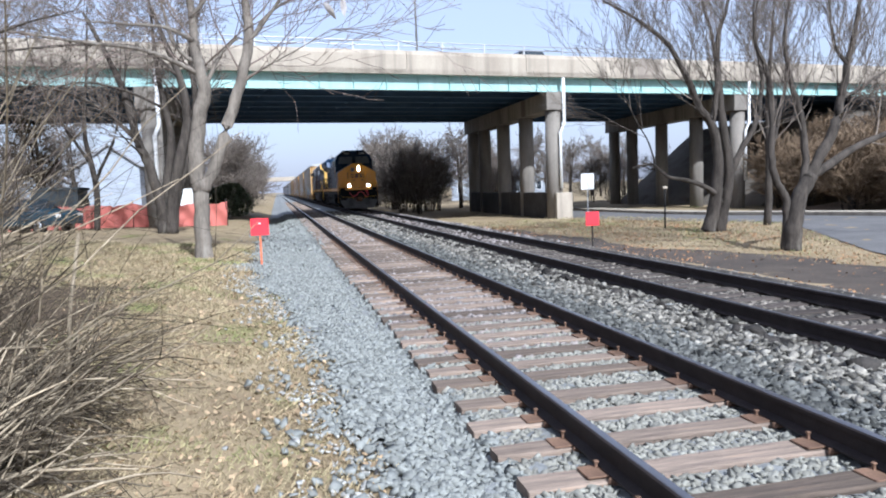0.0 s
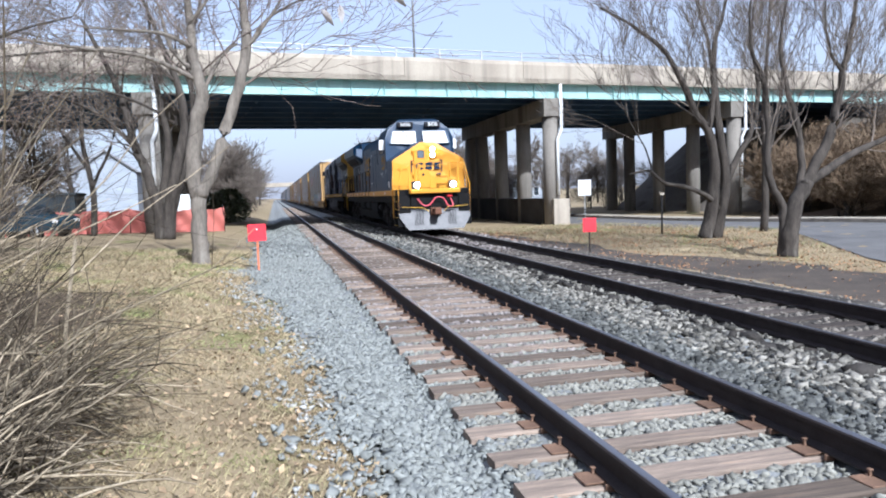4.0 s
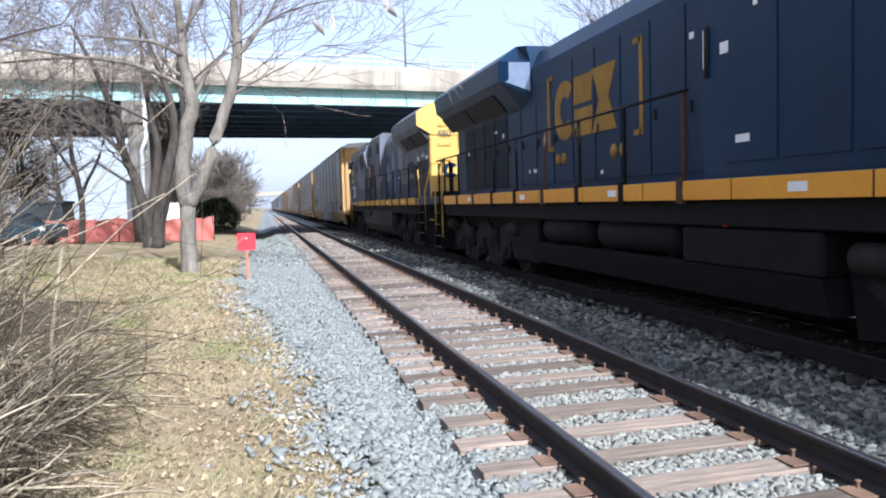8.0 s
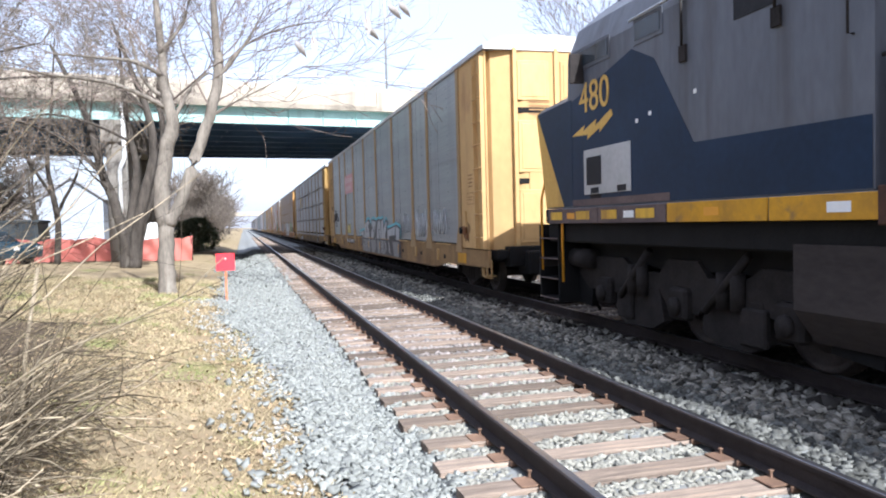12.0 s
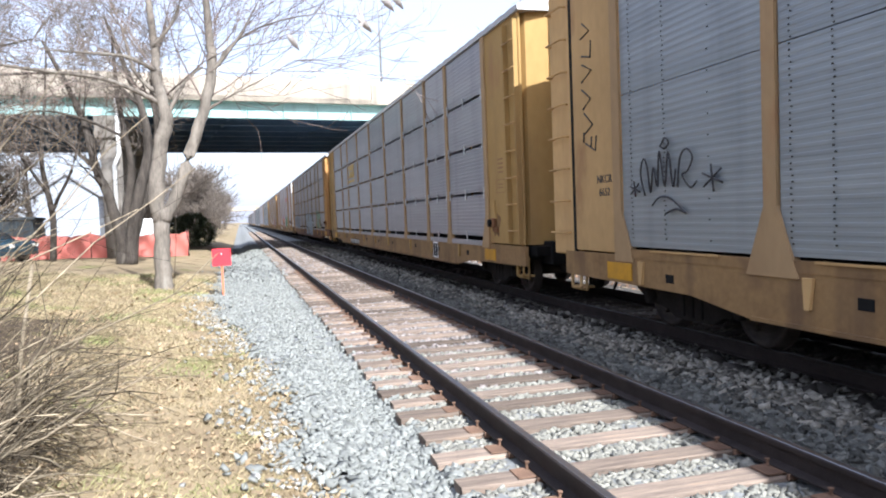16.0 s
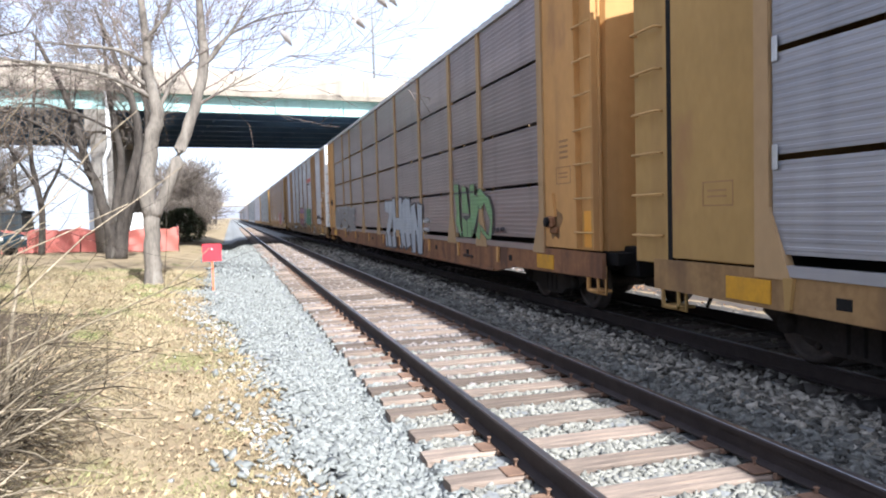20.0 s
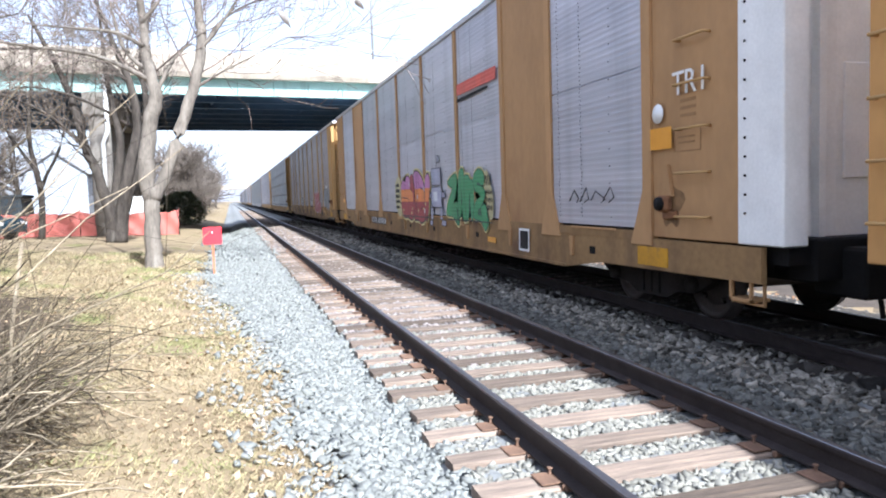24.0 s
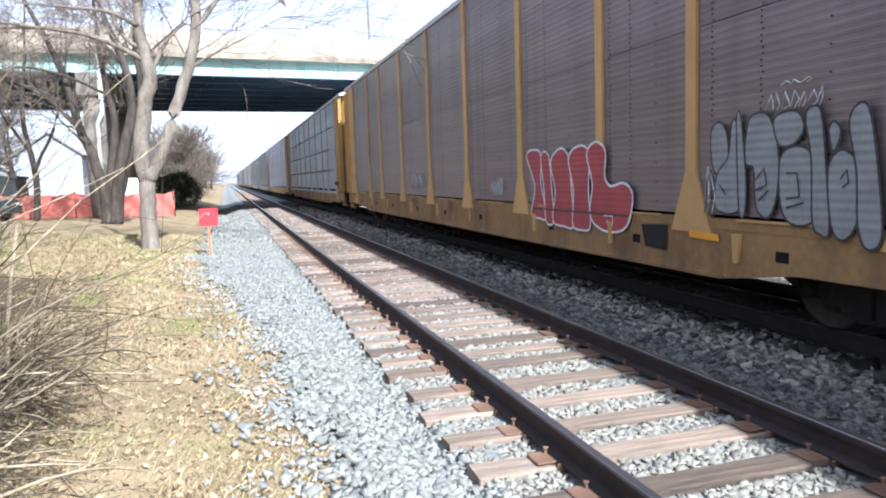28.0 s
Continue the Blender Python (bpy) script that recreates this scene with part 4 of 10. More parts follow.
def loco_truck(root, yc, sign):
    """Three-axle truck: one cast frame a side, journals, springs, brake gear."""
    # added block closing the gap under the deck, where bright ground showed
    part("truck_gap_filler", Shape().box(-1.1, 1.1, yc - 2.5, yc + 2.5, 0.9, 1.24, 0.03), M_GRIME, root, "dark filler block added above the truck")
    f = part("truck", Shape().box(-0.5, 0.5, yc - 2.4, yc + 2.4, 0.62, 1.0, 0.04), M_GRIME, root, "heavy three-axle truck")
    for sd in (-1, 1):
        prof = [(-2.75, 0.72), (-2.6, 1.0), (-1.4, 1.02), (-1.1, 0.86), (-0.5, 0.86), (-0.3, 1.05), (0.3, 1.05), (0.5, 0.86), (1.1, 0.86), (1.4, 1.02), (2.6, 1.0), (2.75, 0.72), (2.45, 0.52), (1.55, 0.52), (1.2, 0.64), (0.5, 0.64), (0.3, 0.42), (-0.3, 0.42), (-0.5, 0.64), (-1.2, 0.64), (-1.55, 0.52), (-2.45, 0.52)]
        part("side_frame", Shape().prism([(yc + a, b) for a, b in prof], sd * 1.02, sd * 1.16, "x"), M_GRIMELIGHT, f, "cast steel side frame")
        for ax in (-1.85, 0, 1.85):
            part("journal_box", Shape().box(min(sd * 1.1, sd * 1.26), max(sd * 1.1, sd * 1.26), yc + ax - 0.19, yc + ax + 0.19, 0.33, 0.72, 0.04), M_GRIMELIGHT, f)
            part("journal_cap", Shape().tube([(sd * 1.25, yc + ax, 0.5), (sd * 1.31, yc + ax, 0.5)], 0.11, 12), M_GRIMELIGHT, f)
        for ax in (-0.95, 0.95):
            part("spring", Shape().tube([(sd * 1.2, yc + ax - 0.12, 0.55), (sd * 1.2, yc + ax - 0.12, 0.95)], 0.085, 10).tube([(sd * 1.2, yc + ax + 0.12, 0.55), (sd * 1.2, yc + ax + 0.12, 0.95)], 0.085, 10), M_GRIMELIGHT, f)
            part("damper", Shape().tube([(sd * 1.24, yc + ax - 0.4, 0.5), (sd * 1.24, yc + ax + 0.35, 1.15)], 0.05, 8), M_GRIMELIGHT, f)
        for ax in (-0.95, 0.95):
            ped = [(-0.46, 0.66), (-0.56, 0.26), (-0.30, 0.13), (0.28, 0.13), (0.56, 0.26), (0.46, 0.66)]
            part("pedestal", Shape().prism([(yc + ax + a, b) for a, b in ped], sd * 1.05, sd * 1.17, "x"), M_GRIMELIGHT, f, "low cast pedestal tie")
        for ax in (-2.62, 2.62):
            hang = [(-0.26, 0.98), (-0.34, 0.30), (0.22, 0.24), (0.36, 0.98)]
            part("end_hanger", Shape().prism([(yc + ax + a, b) for a, b in hang], sd * 1.04, sd * 1.15, "x"), M_GRIME, f)
        for ax in (-2.75, 2.2):
            part("brake_cylinder", Shape().tube([(sd * 1.22, yc + ax, 0.98), (sd * 1.22, yc + ax + 0.55, 0.98)], 0.15, 12), M_GRIMELIGHT, f)
        part("sand_pipe", Shape().tube([(sd * 1.1, yc - 2.7, 1.2), (sd * 1.1, yc - 2.75, 0.5), (sd * 0.9, yc - 2.6, 0.15)], 0.025, 6), M_GRIME, f)
        for ax in (-1.5, 1.1):
            part("brake_hanger", Shape().box(min(sd * 1.14, sd * 1.22), max(sd * 1.14, sd * 1.22), yc + ax, yc + ax + 0.4, 0.2, 0.6, 0.02), M_GRIMELIGHT, f)
    for ax in (-1.85, 0, 1.85):
        w = part("wheelset", WHEEL_BIG, None, root, "steel wheels on an axle", pose(0, yc + ax, 0.50))
        WHEELSETS.append((w, 0.50, yc + ax, 0.50, sign))


def coupler(root, y, d):
    c = part("coupler", Shape().box(-0.14, 0.14, min(y, y + d * 0.75), max(y, y + d * 0.75), 0.72, 0.98, 0.03), M_COUPLER, root, "rusty knuckle coupler")
    part("knuckle", Shape().prism([(-0.2, y), (-0.2, y + d * 0.28), (0.05, y + d * 0.34), (0.22, y + d * 0.22), (0.2, y + d * 0.05), (0.05, y + d * 0.1), (0.0, y)], 0.70, 1.0, "z"), M_COUPLER, c)


def hose(root, pts, r, material, label=""):
    s = Shape()
    p = [Vector(q) for q in pts]
    smooth = []
    for i in range(len(p) - 1):
        a, b, c, d = p[max(i - 1, 0)], p[i], p[i + 1], p[min(i + 2, len(p) - 1)]
        for k in range(6):
            t = k / 6
            smooth.append(0.5 * ((2 * b) + (c - a) * t + (2 * a - 5 * b + 4 * c - d) * t * t + (3 * b - a - 3 * c + d) * t ** 3))
    smooth.append(p[-1])
    s.tube(smooth, r, 8)
    return part("hose", s, material, root, label)


def stair(root, y0, y1, sd, edge):
    """A step well at a corner: side plates and treads."""
    x0, x1 = sorted((sd * 0.98, sd * 1.50))
    w = part("step_well", Shape().box(min(sd * 0.98, sd * 1.0), max(sd * 0.98, sd * 1.0), y0, y1, 0.28, 1.5), M_GRIME, root, "dark step well")
    for y in (y0, y1 - 0.03):
        part("side_plate", Shape().box(x0, x1, y, y + 0.03, 0.28, 1.5), M_GRIME, w)
    for z in (0.30, 0.62, 0.94, 1.26):
        part("tread", Shape().box(x0, x1, y0 + 0.03, y1 - 0.03, z, z + 0.025), M_GRIME, w)
        part("tread_edge", Shape().box(min(sd * 1.485, sd * 1.515), max(sd * 1.485, sd * 1.515), y0 + 0.03, y1 - 0.03, z + 0.008, z + 0.026), edge, w, "painted tread edge")


def make_loco(name, label, number, sc, sign):
    """A six-axle road locomotive: cab end at y = 1, long hood to y = 21.5, rails at z = 0."""
    root = thing(name, label, "locomotive")
    body, ncol = sc["body"], sc["nose"]
    E, lead = sc["hood_end"], sc["lamp"] is M_LAMP
    n0, c0, c1, e1 = sc["front"]
    part("underframe", Shape().box(-1.42, 1.42, 1.25, E, 1.22, 1.52, 0.02), M_GRIME, root)
    part("walkway", Shape().box(-1.51, 1.51, 1.96, E, 1.52, 1.745, 0.01), body, root)
    part("front_deck", Shape().box(-1.505, 1.505, 1.35, 1.957, 1.52, 1.742, 0.01), M_GRIME, root, "dark front deck")
    for sd in (-1, 1):
        for k in range(11):
            d = (E - 1.5) / 11
            y = 1.5 + k * d
            part("sill_stripe", Shape().box(min(sd * 1.505, sd * 1.53), max(sd * 1.505, sd * 1.53), y, y + d - 0.025, 1.515, 1.735, 0.006), sc["stripe"] if lead or k > 1 else M_STREAK, root, "yellow sill stripe" if lead or k > 1 else "grimy brown sill stripe")
            if not lead and k < 2:
                for q in (0.1, 1.0):
                    part("sill_patch", Shape().box(min(sd * 1.53, sd * 1.534), max(sd * 1.53, sd * 1.534), y + q, y + q + 0.42, 1.57, 1.69), M_YELLOWDIRTY, root, "worn yellow patch")
            part("reflector", Shape().box(min(sd * 1.53, sd * 1.535), max(sd * 1.53, sd * 1.535), y + 0.7, y + 0.95, 1.58, 1.67), M_WHITE if k % 2 else M_YELLOW, root)
    # nose and cab
    k = 0.0 if lead else 0.38
    nz = [(-1.50, 1.75), (-1.50, 2.92 + k), (-1.42, 3.0 + k), (-0.30, 3.66 + k * 0.6), (0.30, 3.66 + k * 0.6), (1.42, 3.0 + k), (1.50, 2.92 + k), (1.50, 1.75)]

    def nose_y(z):
        return n0 + (0.12 if z > 3.2 + k else 0) + (0.0 if lead else 0.35 * (3.3 - min(z, 3.3)) / 1.55)
    s = Shape()
    n = len(nz)
    v = [(x * 0.996, nose_y(z), z) for x, z in nz] + [(x * 0.996, c0 + 0.15, z + (0.06 if z > 2.9 else 0)) for x, z in nz]
    s.add(v, [tuple(range(n)), tuple(range(n, 2 * n))[::-1]] + [(i, n + i, n + (i + 1) % n, (i + 1) % n) for i in range(n)])
    nose = part("nose", s, body, root, "broad nose")
    s = Shape()
    s.add([(x * 1.002, nose_y(z) - 0.012, z) for x, z in nz] + [(x * 1.002, nose_y(z) + 0.02, z) for x, z in nz],
          [tuple(range(n)), tuple(range(n, 2 * n))[::-1]] + [(i, n + i, n + (i + 1) % n, (i + 1) % n) for i in range(n)])
    part("nose_face", s, ncol, nose, "bright yellow nose front")
    if lead:
        part("nose_door", Shape().box(-0.62, 0.05, 1.955, 1.99, 1.8, 3.35, 0.02), ncol, nose, "yellow nose door")
        part("door_window", Shape().box(-0.46, -0.18, 1.935, 1.958, 3.02, 3.32, 0.03), M_GLASSGREY, nose, "small rounded door window")
        for z in (1.95, 2.25, 2.75, 3.2):
            part("door_hinge", Shape().tube([(-0.66, 1.96, z), (-0.66, 1.96, z + 0.18)], 0.03, 8), ncol, nose)
        for x, z in ((0.55, 3.15), (0.55, 2.72), (0.55, 2.3), (0.55, 1.98), (-1.1, 2.6), (1.15, 2.6)):
            part("grab_iron", Shape().tube([(x - 0.2, 1.985, z), (x - 0.2, 1.92, z), (x + 0.2, 1.92, z), (x + 0.2, 1.985, z)], 0.013, 6), ncol, nose)
        hb = part("headlight_box", Shape().box(0.06, 0.28, 1.945, 2.14, 2.98, 3.5, 0.03), M_YELLOWDIRTY, nose, "recessed headlight housing")
        for z in (3.12, 3.36):
            part("headlight", Shape().tube([(0.17, 1.925, z), (0.17, 1.95, z)], 0.088, 16), sc["lamp"], hb, "round headlight")
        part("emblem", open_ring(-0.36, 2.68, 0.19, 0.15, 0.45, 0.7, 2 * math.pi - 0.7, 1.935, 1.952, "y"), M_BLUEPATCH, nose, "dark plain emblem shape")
        part("emblem", Shape().prism([(-0.15, 2.54), (0.13, 2.54), (0.13, 2.66), (-0.15, 2.66)], 1.935, 1.952, "y").prism([(-0.13, 2.70), (0.15, 2.70), (0.15, 2.82), (-0.13, 2.82)], 1.935, 1.952, "y"), M_BLUEPATCH, nose, "dark plain emblem shape")
        part("emblem", Shape().prism([(0.19, 2.54), (0.50, 2.54), (0.40, 2.68), (0.50, 2.82), (0.19, 2.82), (0.29, 2.68)], 1.935, 1.952, "y"), M_BLUEPATCH, nose, "dark plain emblem shape")
        for x in (-0.72, 0.55):
            part("emblem_bracket", Shape().box(x - 0.02, x + 0.02, 1.935, 1.95, 2.45, 2.92).box(x - 0.02 + (0 if x < 0 else -0.08), x + 0.1 * (x < 0) + 0.02 * (x > 0), 1.935, 1.95, 2.88, 2.92), M_BLUEPATCH, nose)
        for x in (-0.42, -0.24, 0.36, 0.46):
            part("emblem_dot", Shape().tube([(x, 1.935, 2.33), (x, 1.952, 2.33)], 0.05, 12), M_BLUEPATCH, nose)
    # cab
    s = Shape()
    # rounded roof edges: three rings
    ring = [(-1.50, 1.75), (-1.50, 3.95), (-1.34, 4.36), (-0.92, 4.70), (0.92, 4.70), (1.34, 4.36), (1.50, 3.95), (1.50, 1.75)]
    m = len(ring)

    def front_y(z):
        return c0 + max(0.0, z - 2.95) * (0.30 if lead else 0.12)
    v = [(x, front_y(z), z) for x, z in ring] + [(x, c1, z) for x, z in ring]
    s.add(v, [tuple(range(m)), tuple(range(m, 2 * m))[::-1]] + [(i, m + i, m + (i + 1) % m, (i + 1) % m) for i in range(m)])
    cab = part("cab", s, body, root, "operator's cab")
    part("cab_roof", Shape().prism([(-0.95, 4.705), (-0.8, 4.79), (0.8, 4.79), (0.95, 4.705)], c0 + 0.6, c1 - 0.1), body, cab)
    for sg in (-1, 1):
        q = [(sg * 0.14, 3.68), (sg * 1.30, 3.72), (sg * 1.16, 4.26), (sg * 0.14, 4.26)]
        if sg < 0:
            q = q[::-1]
        wf = Shape().slab([(x * 1.03, front_y(z) - 0.004, z) for x, z in q], 0.03)
        part("window_frame", wf, body, cab, "windscreen frame")
        part("windscreen", Shape().slab([(x * 0.96 + 0.02 * sg, front_y(z) - 0.046, z * 0.99 + 0.04) for x, z in q], 0.02), M_GLASSGREY, cab, "windscreen with pale sky reflection in its colour")
        part("wiper", Shape().tube([(sg * 0.75, front_y(4.3) - 0.07, 4.3), (sg * 0.5, front_y(3.98) - 0.08, 3.98)], 0.012, 5), M_BLACK, cab)
        nb = part("number_board", Shape().box(sg * 0.60 - 0.34, sg * 0.60 + 0.34, c0 + 0.26 - (0 if lead else 0.2), c0 + 0.46, 4.42, 4.64, 0.02), M_BLACK, cab, "black number board")
        lettering("number", number, 0.22, M_WHITE, nb, pose(sg * 0.60, c0 + 0.252 - (0 if lead else 0.2), 4.53, 90, 0, 0), "white number")
        x = sg * 1.50
        for y0, y1 in (((4.15, 4.75), (4.83, 5.45)) if lead else ((2.5, 3.5), (4.2, 4.75))):
            wfr = part("window_frame", Shape().box(min(x, x + sg * 0.012), max(x, x + sg * 0.012), y0 - 0.05, y1 + 0.05, 3.32 + k, 3.94 + k * 0.2, 0.004), body, cab)
            part("side_window", Shape().box(min(x, x + sg * 0.02), max(x, x + sg * 0.02), y0, y1, 3.37 + k, 3.89 + k * 0.2), M_GLASS, wfr, "dark side window")
        part("mirror", Shape().box(min(x, x + sg * 0.22), max(x, x + sg * 0.22), c0 + 0.6, c0 + 0.63, 3.5, 3.92, 0.01), M_WHITE if lead else M_GRIMELIGHT, cab, "side mirror")
        part("grab_iron", Shape().tube([(x, c1 - 0.2, 3.0), (x + sg * 0.06, c1 - 0.2, 3.0), (x + sg * 0.06, c1 - 0.2, 3.6), (x, c1 - 0.2, 3.6)], 0.012, 6), M_GRIMELIGHT, cab)
        lettering("number", number, 0.52 if lead else 0.60, sc["figures"], cab, side_pose(sg, 4.45 if lead else 3.08, 3.06 if lead else 3.27, 1.508), "painted fleet number")
        yc = 4.45 if lead else 3.0
        zc = 2.72 if lead else 2.82
        zz = [(-0.62, -0.02), (-0.22, 0.07), (-0.26, 0.01), (0.14, 0.10), (0.10, 0.03), (0.56, 0.16), (0.60, 0.09), (0.22, -0.05), (0.24, 0.0), (-0.14, -0.09), (-0.12, -0.04)]
        bs = Shape().prism([(yc + sg * (0.8 if lead else 1.0) * a, zc + b * 1.3) for a, b in zz], min(x, x + sg * 0.008), max(x, x + sg * 0.008), "x")
        part("flash", bs, sc["figures"], cab, "painted lightning flash")
        part("placard", Shape().box(min(x, x + sg * 0.005), max(x, x + sg * 0.005), 2.92, 3.24, 1.86, 2.12), M_WHITE if lead else M_GRIMELIGHT, cab if lead else nose, "small pale placard")
    # equipment cabinet flush with the cab, then the narrow hood
    q = sc["cabinet"]
    ring = [(-q, 1.75), (-q, 3.7), (-q * 0.85, 4.2), (-q * 0.6, 4.45), (q * 0.6, 4.45), (q * 0.85, 4.2), (q, 3.7), (q, 1.75)] if lead else [(-q, 1.75), (-q, 4.5), (-q + 0.12, 4.66), (q - 0.12, 4.66), (q, 4.5), (q, 1.75)]
    eq = part("equipment_cabinet", Shape().prism(ring, c1, e1), body, root)
    ring = [(-1.0, 1.75), (-1.0, 4.15), (-0.82, 4.48), (0.82, 4.48), (1.0, 4.15), (1.0, 1.75)]
    hood = part("long_hood", Shape().prism(ring, e1, E - 0.2), body, root, "long engine hood")
    for sd in (-1, 1):
        nd = int((E - 0.3 - e1) / 0.86)
        for k in range(nd):
            y = e1 + 0.2 + k * 0.86
            part("hood_door", Shape().box(min(sd * 0.995, sd * 1.014), max(sd * 0.995, sd * 1.014), y, y + 0.80, 1.86, 3.4 if y > 14.6 else 3.98, 0.006), sc["panel2"] if k in sc["odd"] else body, hood)
            if k in sc["vents"]:
                for j in range(6):
                    part("louvre", Shape().box(min(sd * 1.01, sd * 1.026), max(sd * 1.01, sd * 1.026), y + 0.12, y + 0.68, 2.2 + j * 0.16, 2.29 + j * 0.16), M_BLACK, hood)
            part("latch", Shape().box(min(sd * 1.01, sd * 1.035), max(sd * 1.01, sd * 1.035), y + 0.7, y + 0.74, 2.6, 2.75), M_GRIMELIGHT, hood)
        for y in [c1 + 0.2 + 0.9 * i for i in range(3)]:
            part("cabinet_door", Shape().box(min(sd * (q - 0.005), sd * (q + 0.014)), max(sd * (q - 0.005), sd * (q + 0.014)), y, y + 0.8, 1.9, 3.55, 0.006), body, eq)
        part("cabinet_pillar", Shape().tube([(sd * (q + 0.01), e1 - 0.08, 2.85), (sd * (q + 0.01), e1 - 0.08, 3.4)], 0.03, 6), M_GRIMELIGHT, eq)
    # radiator wings
    ring = [(-1.0, 3.42), (-1.50, 4.0), (-1.50, 4.40), (-1.1, 4.70), (1.1, 4.70), (1.50, 4.40), (1.50, 4.0), (1.0, 3.42)]
    m = len(ring)
    w0, w1, w2 = sc["wing"]
    s = Shape()
    a = [(x * (0.68 if abs(x) > 1.2 else 1), w0 - 0.55, max(z, 3.6) - (0.1 if z > 4.3 else 0)) for x, z in ring] if lead else [(x, w0, z) for x, z in ring]
    b = [(x, w0 + 0.01, z) for x, z in ring]
    c = [(x, w1 if z > 4.2 else w2 if z > 3.6 else min(w2, E - 0.1), z) for x, z in ring]
    s.add(a + b + c, [tuple(range(m)), tuple(range(2 * m, 3 * m))[::-1]] + [(r * m + i, (r + 1) * m + i, (r + 1) * m + (i + 1) % m, r * m + (i + 1) % m) for r in (0, 1) for i in range(m)])
    rad = part("radiator", s, body, root, "overhanging radiator section")
    for sd in (-1, 1):
        half = (w2 - w0 - 1.0) / 2
        for i in range(2):
            y0 = w0 + 0.8 + i * (half + 0.1)
            g = [(sd * 1.06, y0, 3.48), (sd * 1.06, y0 + half, 3.48), (sd * 1.36, y0 + half, 3.83), (sd * 1.36, y0, 3.83)]
            part("radiator_grille", Shape().slab(g if sd > 0 else g[::-1], 0.02), M_BLACK, rad, "black sloping radiator grille")
        if lead:
            # plate over the slope that paints it sunlit
            g = [(sd * 1.03, w0 - 0.55, 3.72), (sd * 1.47, w0 - 0.02, 4.02), (sd * 1.47, w0 - 0.02, 4.38), (sd * 1.03, w0 - 0.55, 4.28)]
            part("wing_panel", Shape().slab(g if sd < 0 else g[::-1], 0.014), M_SUNLITSLOPE, rad, "front slope coloured pale as sunlit")
    for y in (w0 + 1.5, w0 + 3.5):
        part("fan", Shape().tube([(0, y, 4.70), (0, y, 4.82)], 0.75, 24), M_BLACK, rad, "roof fan")
    part("exhaust_stack", Shape().box(-0.35, 0.35, 12.6, 13.3, 4.48, 4.72, 0.03), M_BLACK, hood)
    part("roof_hatch", Shape().box(-0.6, 0.6, e1 + 0.3, e1 + 1.6, 4.48, 4.58, 0.03), body, hood)
    part("horn", Shape().tube([(0.2, 7.2, 4.62), (0.2, 6.7, 4.64)], [0.03, 0.09], 10).tube([(-0.1, 7.2, 4.62), (-0.1, 6.7, 4.64)], [0.03, 0.09], 10), M_GRIMELIGHT, root, "roof horn")
    part("antenna", Shape().tube([(0.5, 5.0, 4.7), (0.5, 5.0, 5.1)], 0.012, 5), M_BLACK, root)
    # rear end
    h = 1.0 if lead else 1.08
    rear = part("hood_end", Shape().box(-h, h, E - 0.2, E, 1.75, 3.6, 0.04).box(-h, h, E - 0.2, E, 3.58, 4.1), sc["end"], root, "flat hood end")
    if not lead:
        cap = [(-1.0, 3.7), (-1.5, 4.0), (-1.5, 4.42), (-1.0, 4.72), (-0.4, 4.84), (0.4, 4.84), (1.0, 4.72), (1.5, 4.42), (1.5, 4.0), (1.0, 3.7)]
        part("end_cap", Shape().prism(cap, E - 0.03, E + 0.03), sc["end"], rear, "yellow radiator end cap")
    y = E + 0.03
    hb = part("headlight_box", Shape().box(-0.15, 0.15, y - 0.02, y + 0.05, 3.98, 4.56, 0.03), M_GRIMELIGHT, rear)
    for z in (4.14, 4.4):
        part("headlight", Shape().tube([(0, y + 0.04, z), (0, y + 0.07, z)], 0.10, 16), M_WHITE, hb, "unlit headlight")
    part("end_recess", Shape().box(-0.17, 0.17, y - 0.03, y + 0.012, 3.3, 3.85, 0.01), M_YELLOWDIRTY if not lead else M_GRIME, rear, "recessed hatch")
    for x in (-0.62, 0.62):
        lettering("number", number, 0.31, M_BLUEPATCH, rear, pose(x, E + 0.036, 3.74, 90, 0, 180), "painted fleet number")
        for z in (4.02, 3.44, 2.98):
            part("grab_iron", Shape().tube([(x - 0.2, E, z), (x - 0.2, y + 0.07, z), (x + 0.2, y + 0.07, z), (x + 0.2, E, z)], 0.014, 6), sc["end"], rear)
    if not lead:
        ring = open_ring(0.42, 2.58, 0.27, 0.25, 0.48, math.pi + 0.7, 3 * math.pi - 0.7, E + 0.002, E + 0.008, "y")
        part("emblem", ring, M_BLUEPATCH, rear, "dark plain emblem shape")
        for x in (0.0, -0.42):
            part("emblem", Shape().prism([(x - 0.18, 2.33), (x + 0.16, 2.33), (x + 0.19, 2.5), (x + 0.02, 2.62), (x + 0.18, 2.66), (x + 0.16, 2.82), (x - 0.14, 2.82), (x - 0.2, 2.66), (x - 0.04, 2.52), (x - 0.18, 2.48)], E + 0.002, E + 0.008, "y"), M_BLUEPATCH, rear, "dark plain emblem shape")
        part("soot_patch", Shape().box(-1.06, 1.06, E + 0.001, E + 0.004, 1.76, 1.92), M_GRIME, rear, "sooty band")
    # ends: pilots, plow, steps, rails
    for face, d in ((1.05, -1), (sc["tail"], 1)):
        p = part("pilot", Shape().box(-0.97, 0.97, min(face, face - d * 0.25), max(face, face - d * 0.25), 0.95, 1.5, 0.02).box(-0.97, 0.97, min(face - d * 0.25, (1.3 if d < 0 else E)), max(face - d * 0.25, (1.3 if d < 0 else E)), 1.3, 1.56), M_GRIME, root, "end plate")
        s = Shape()
        y0, y1 = face + d * 0.22, face - d * 0.05
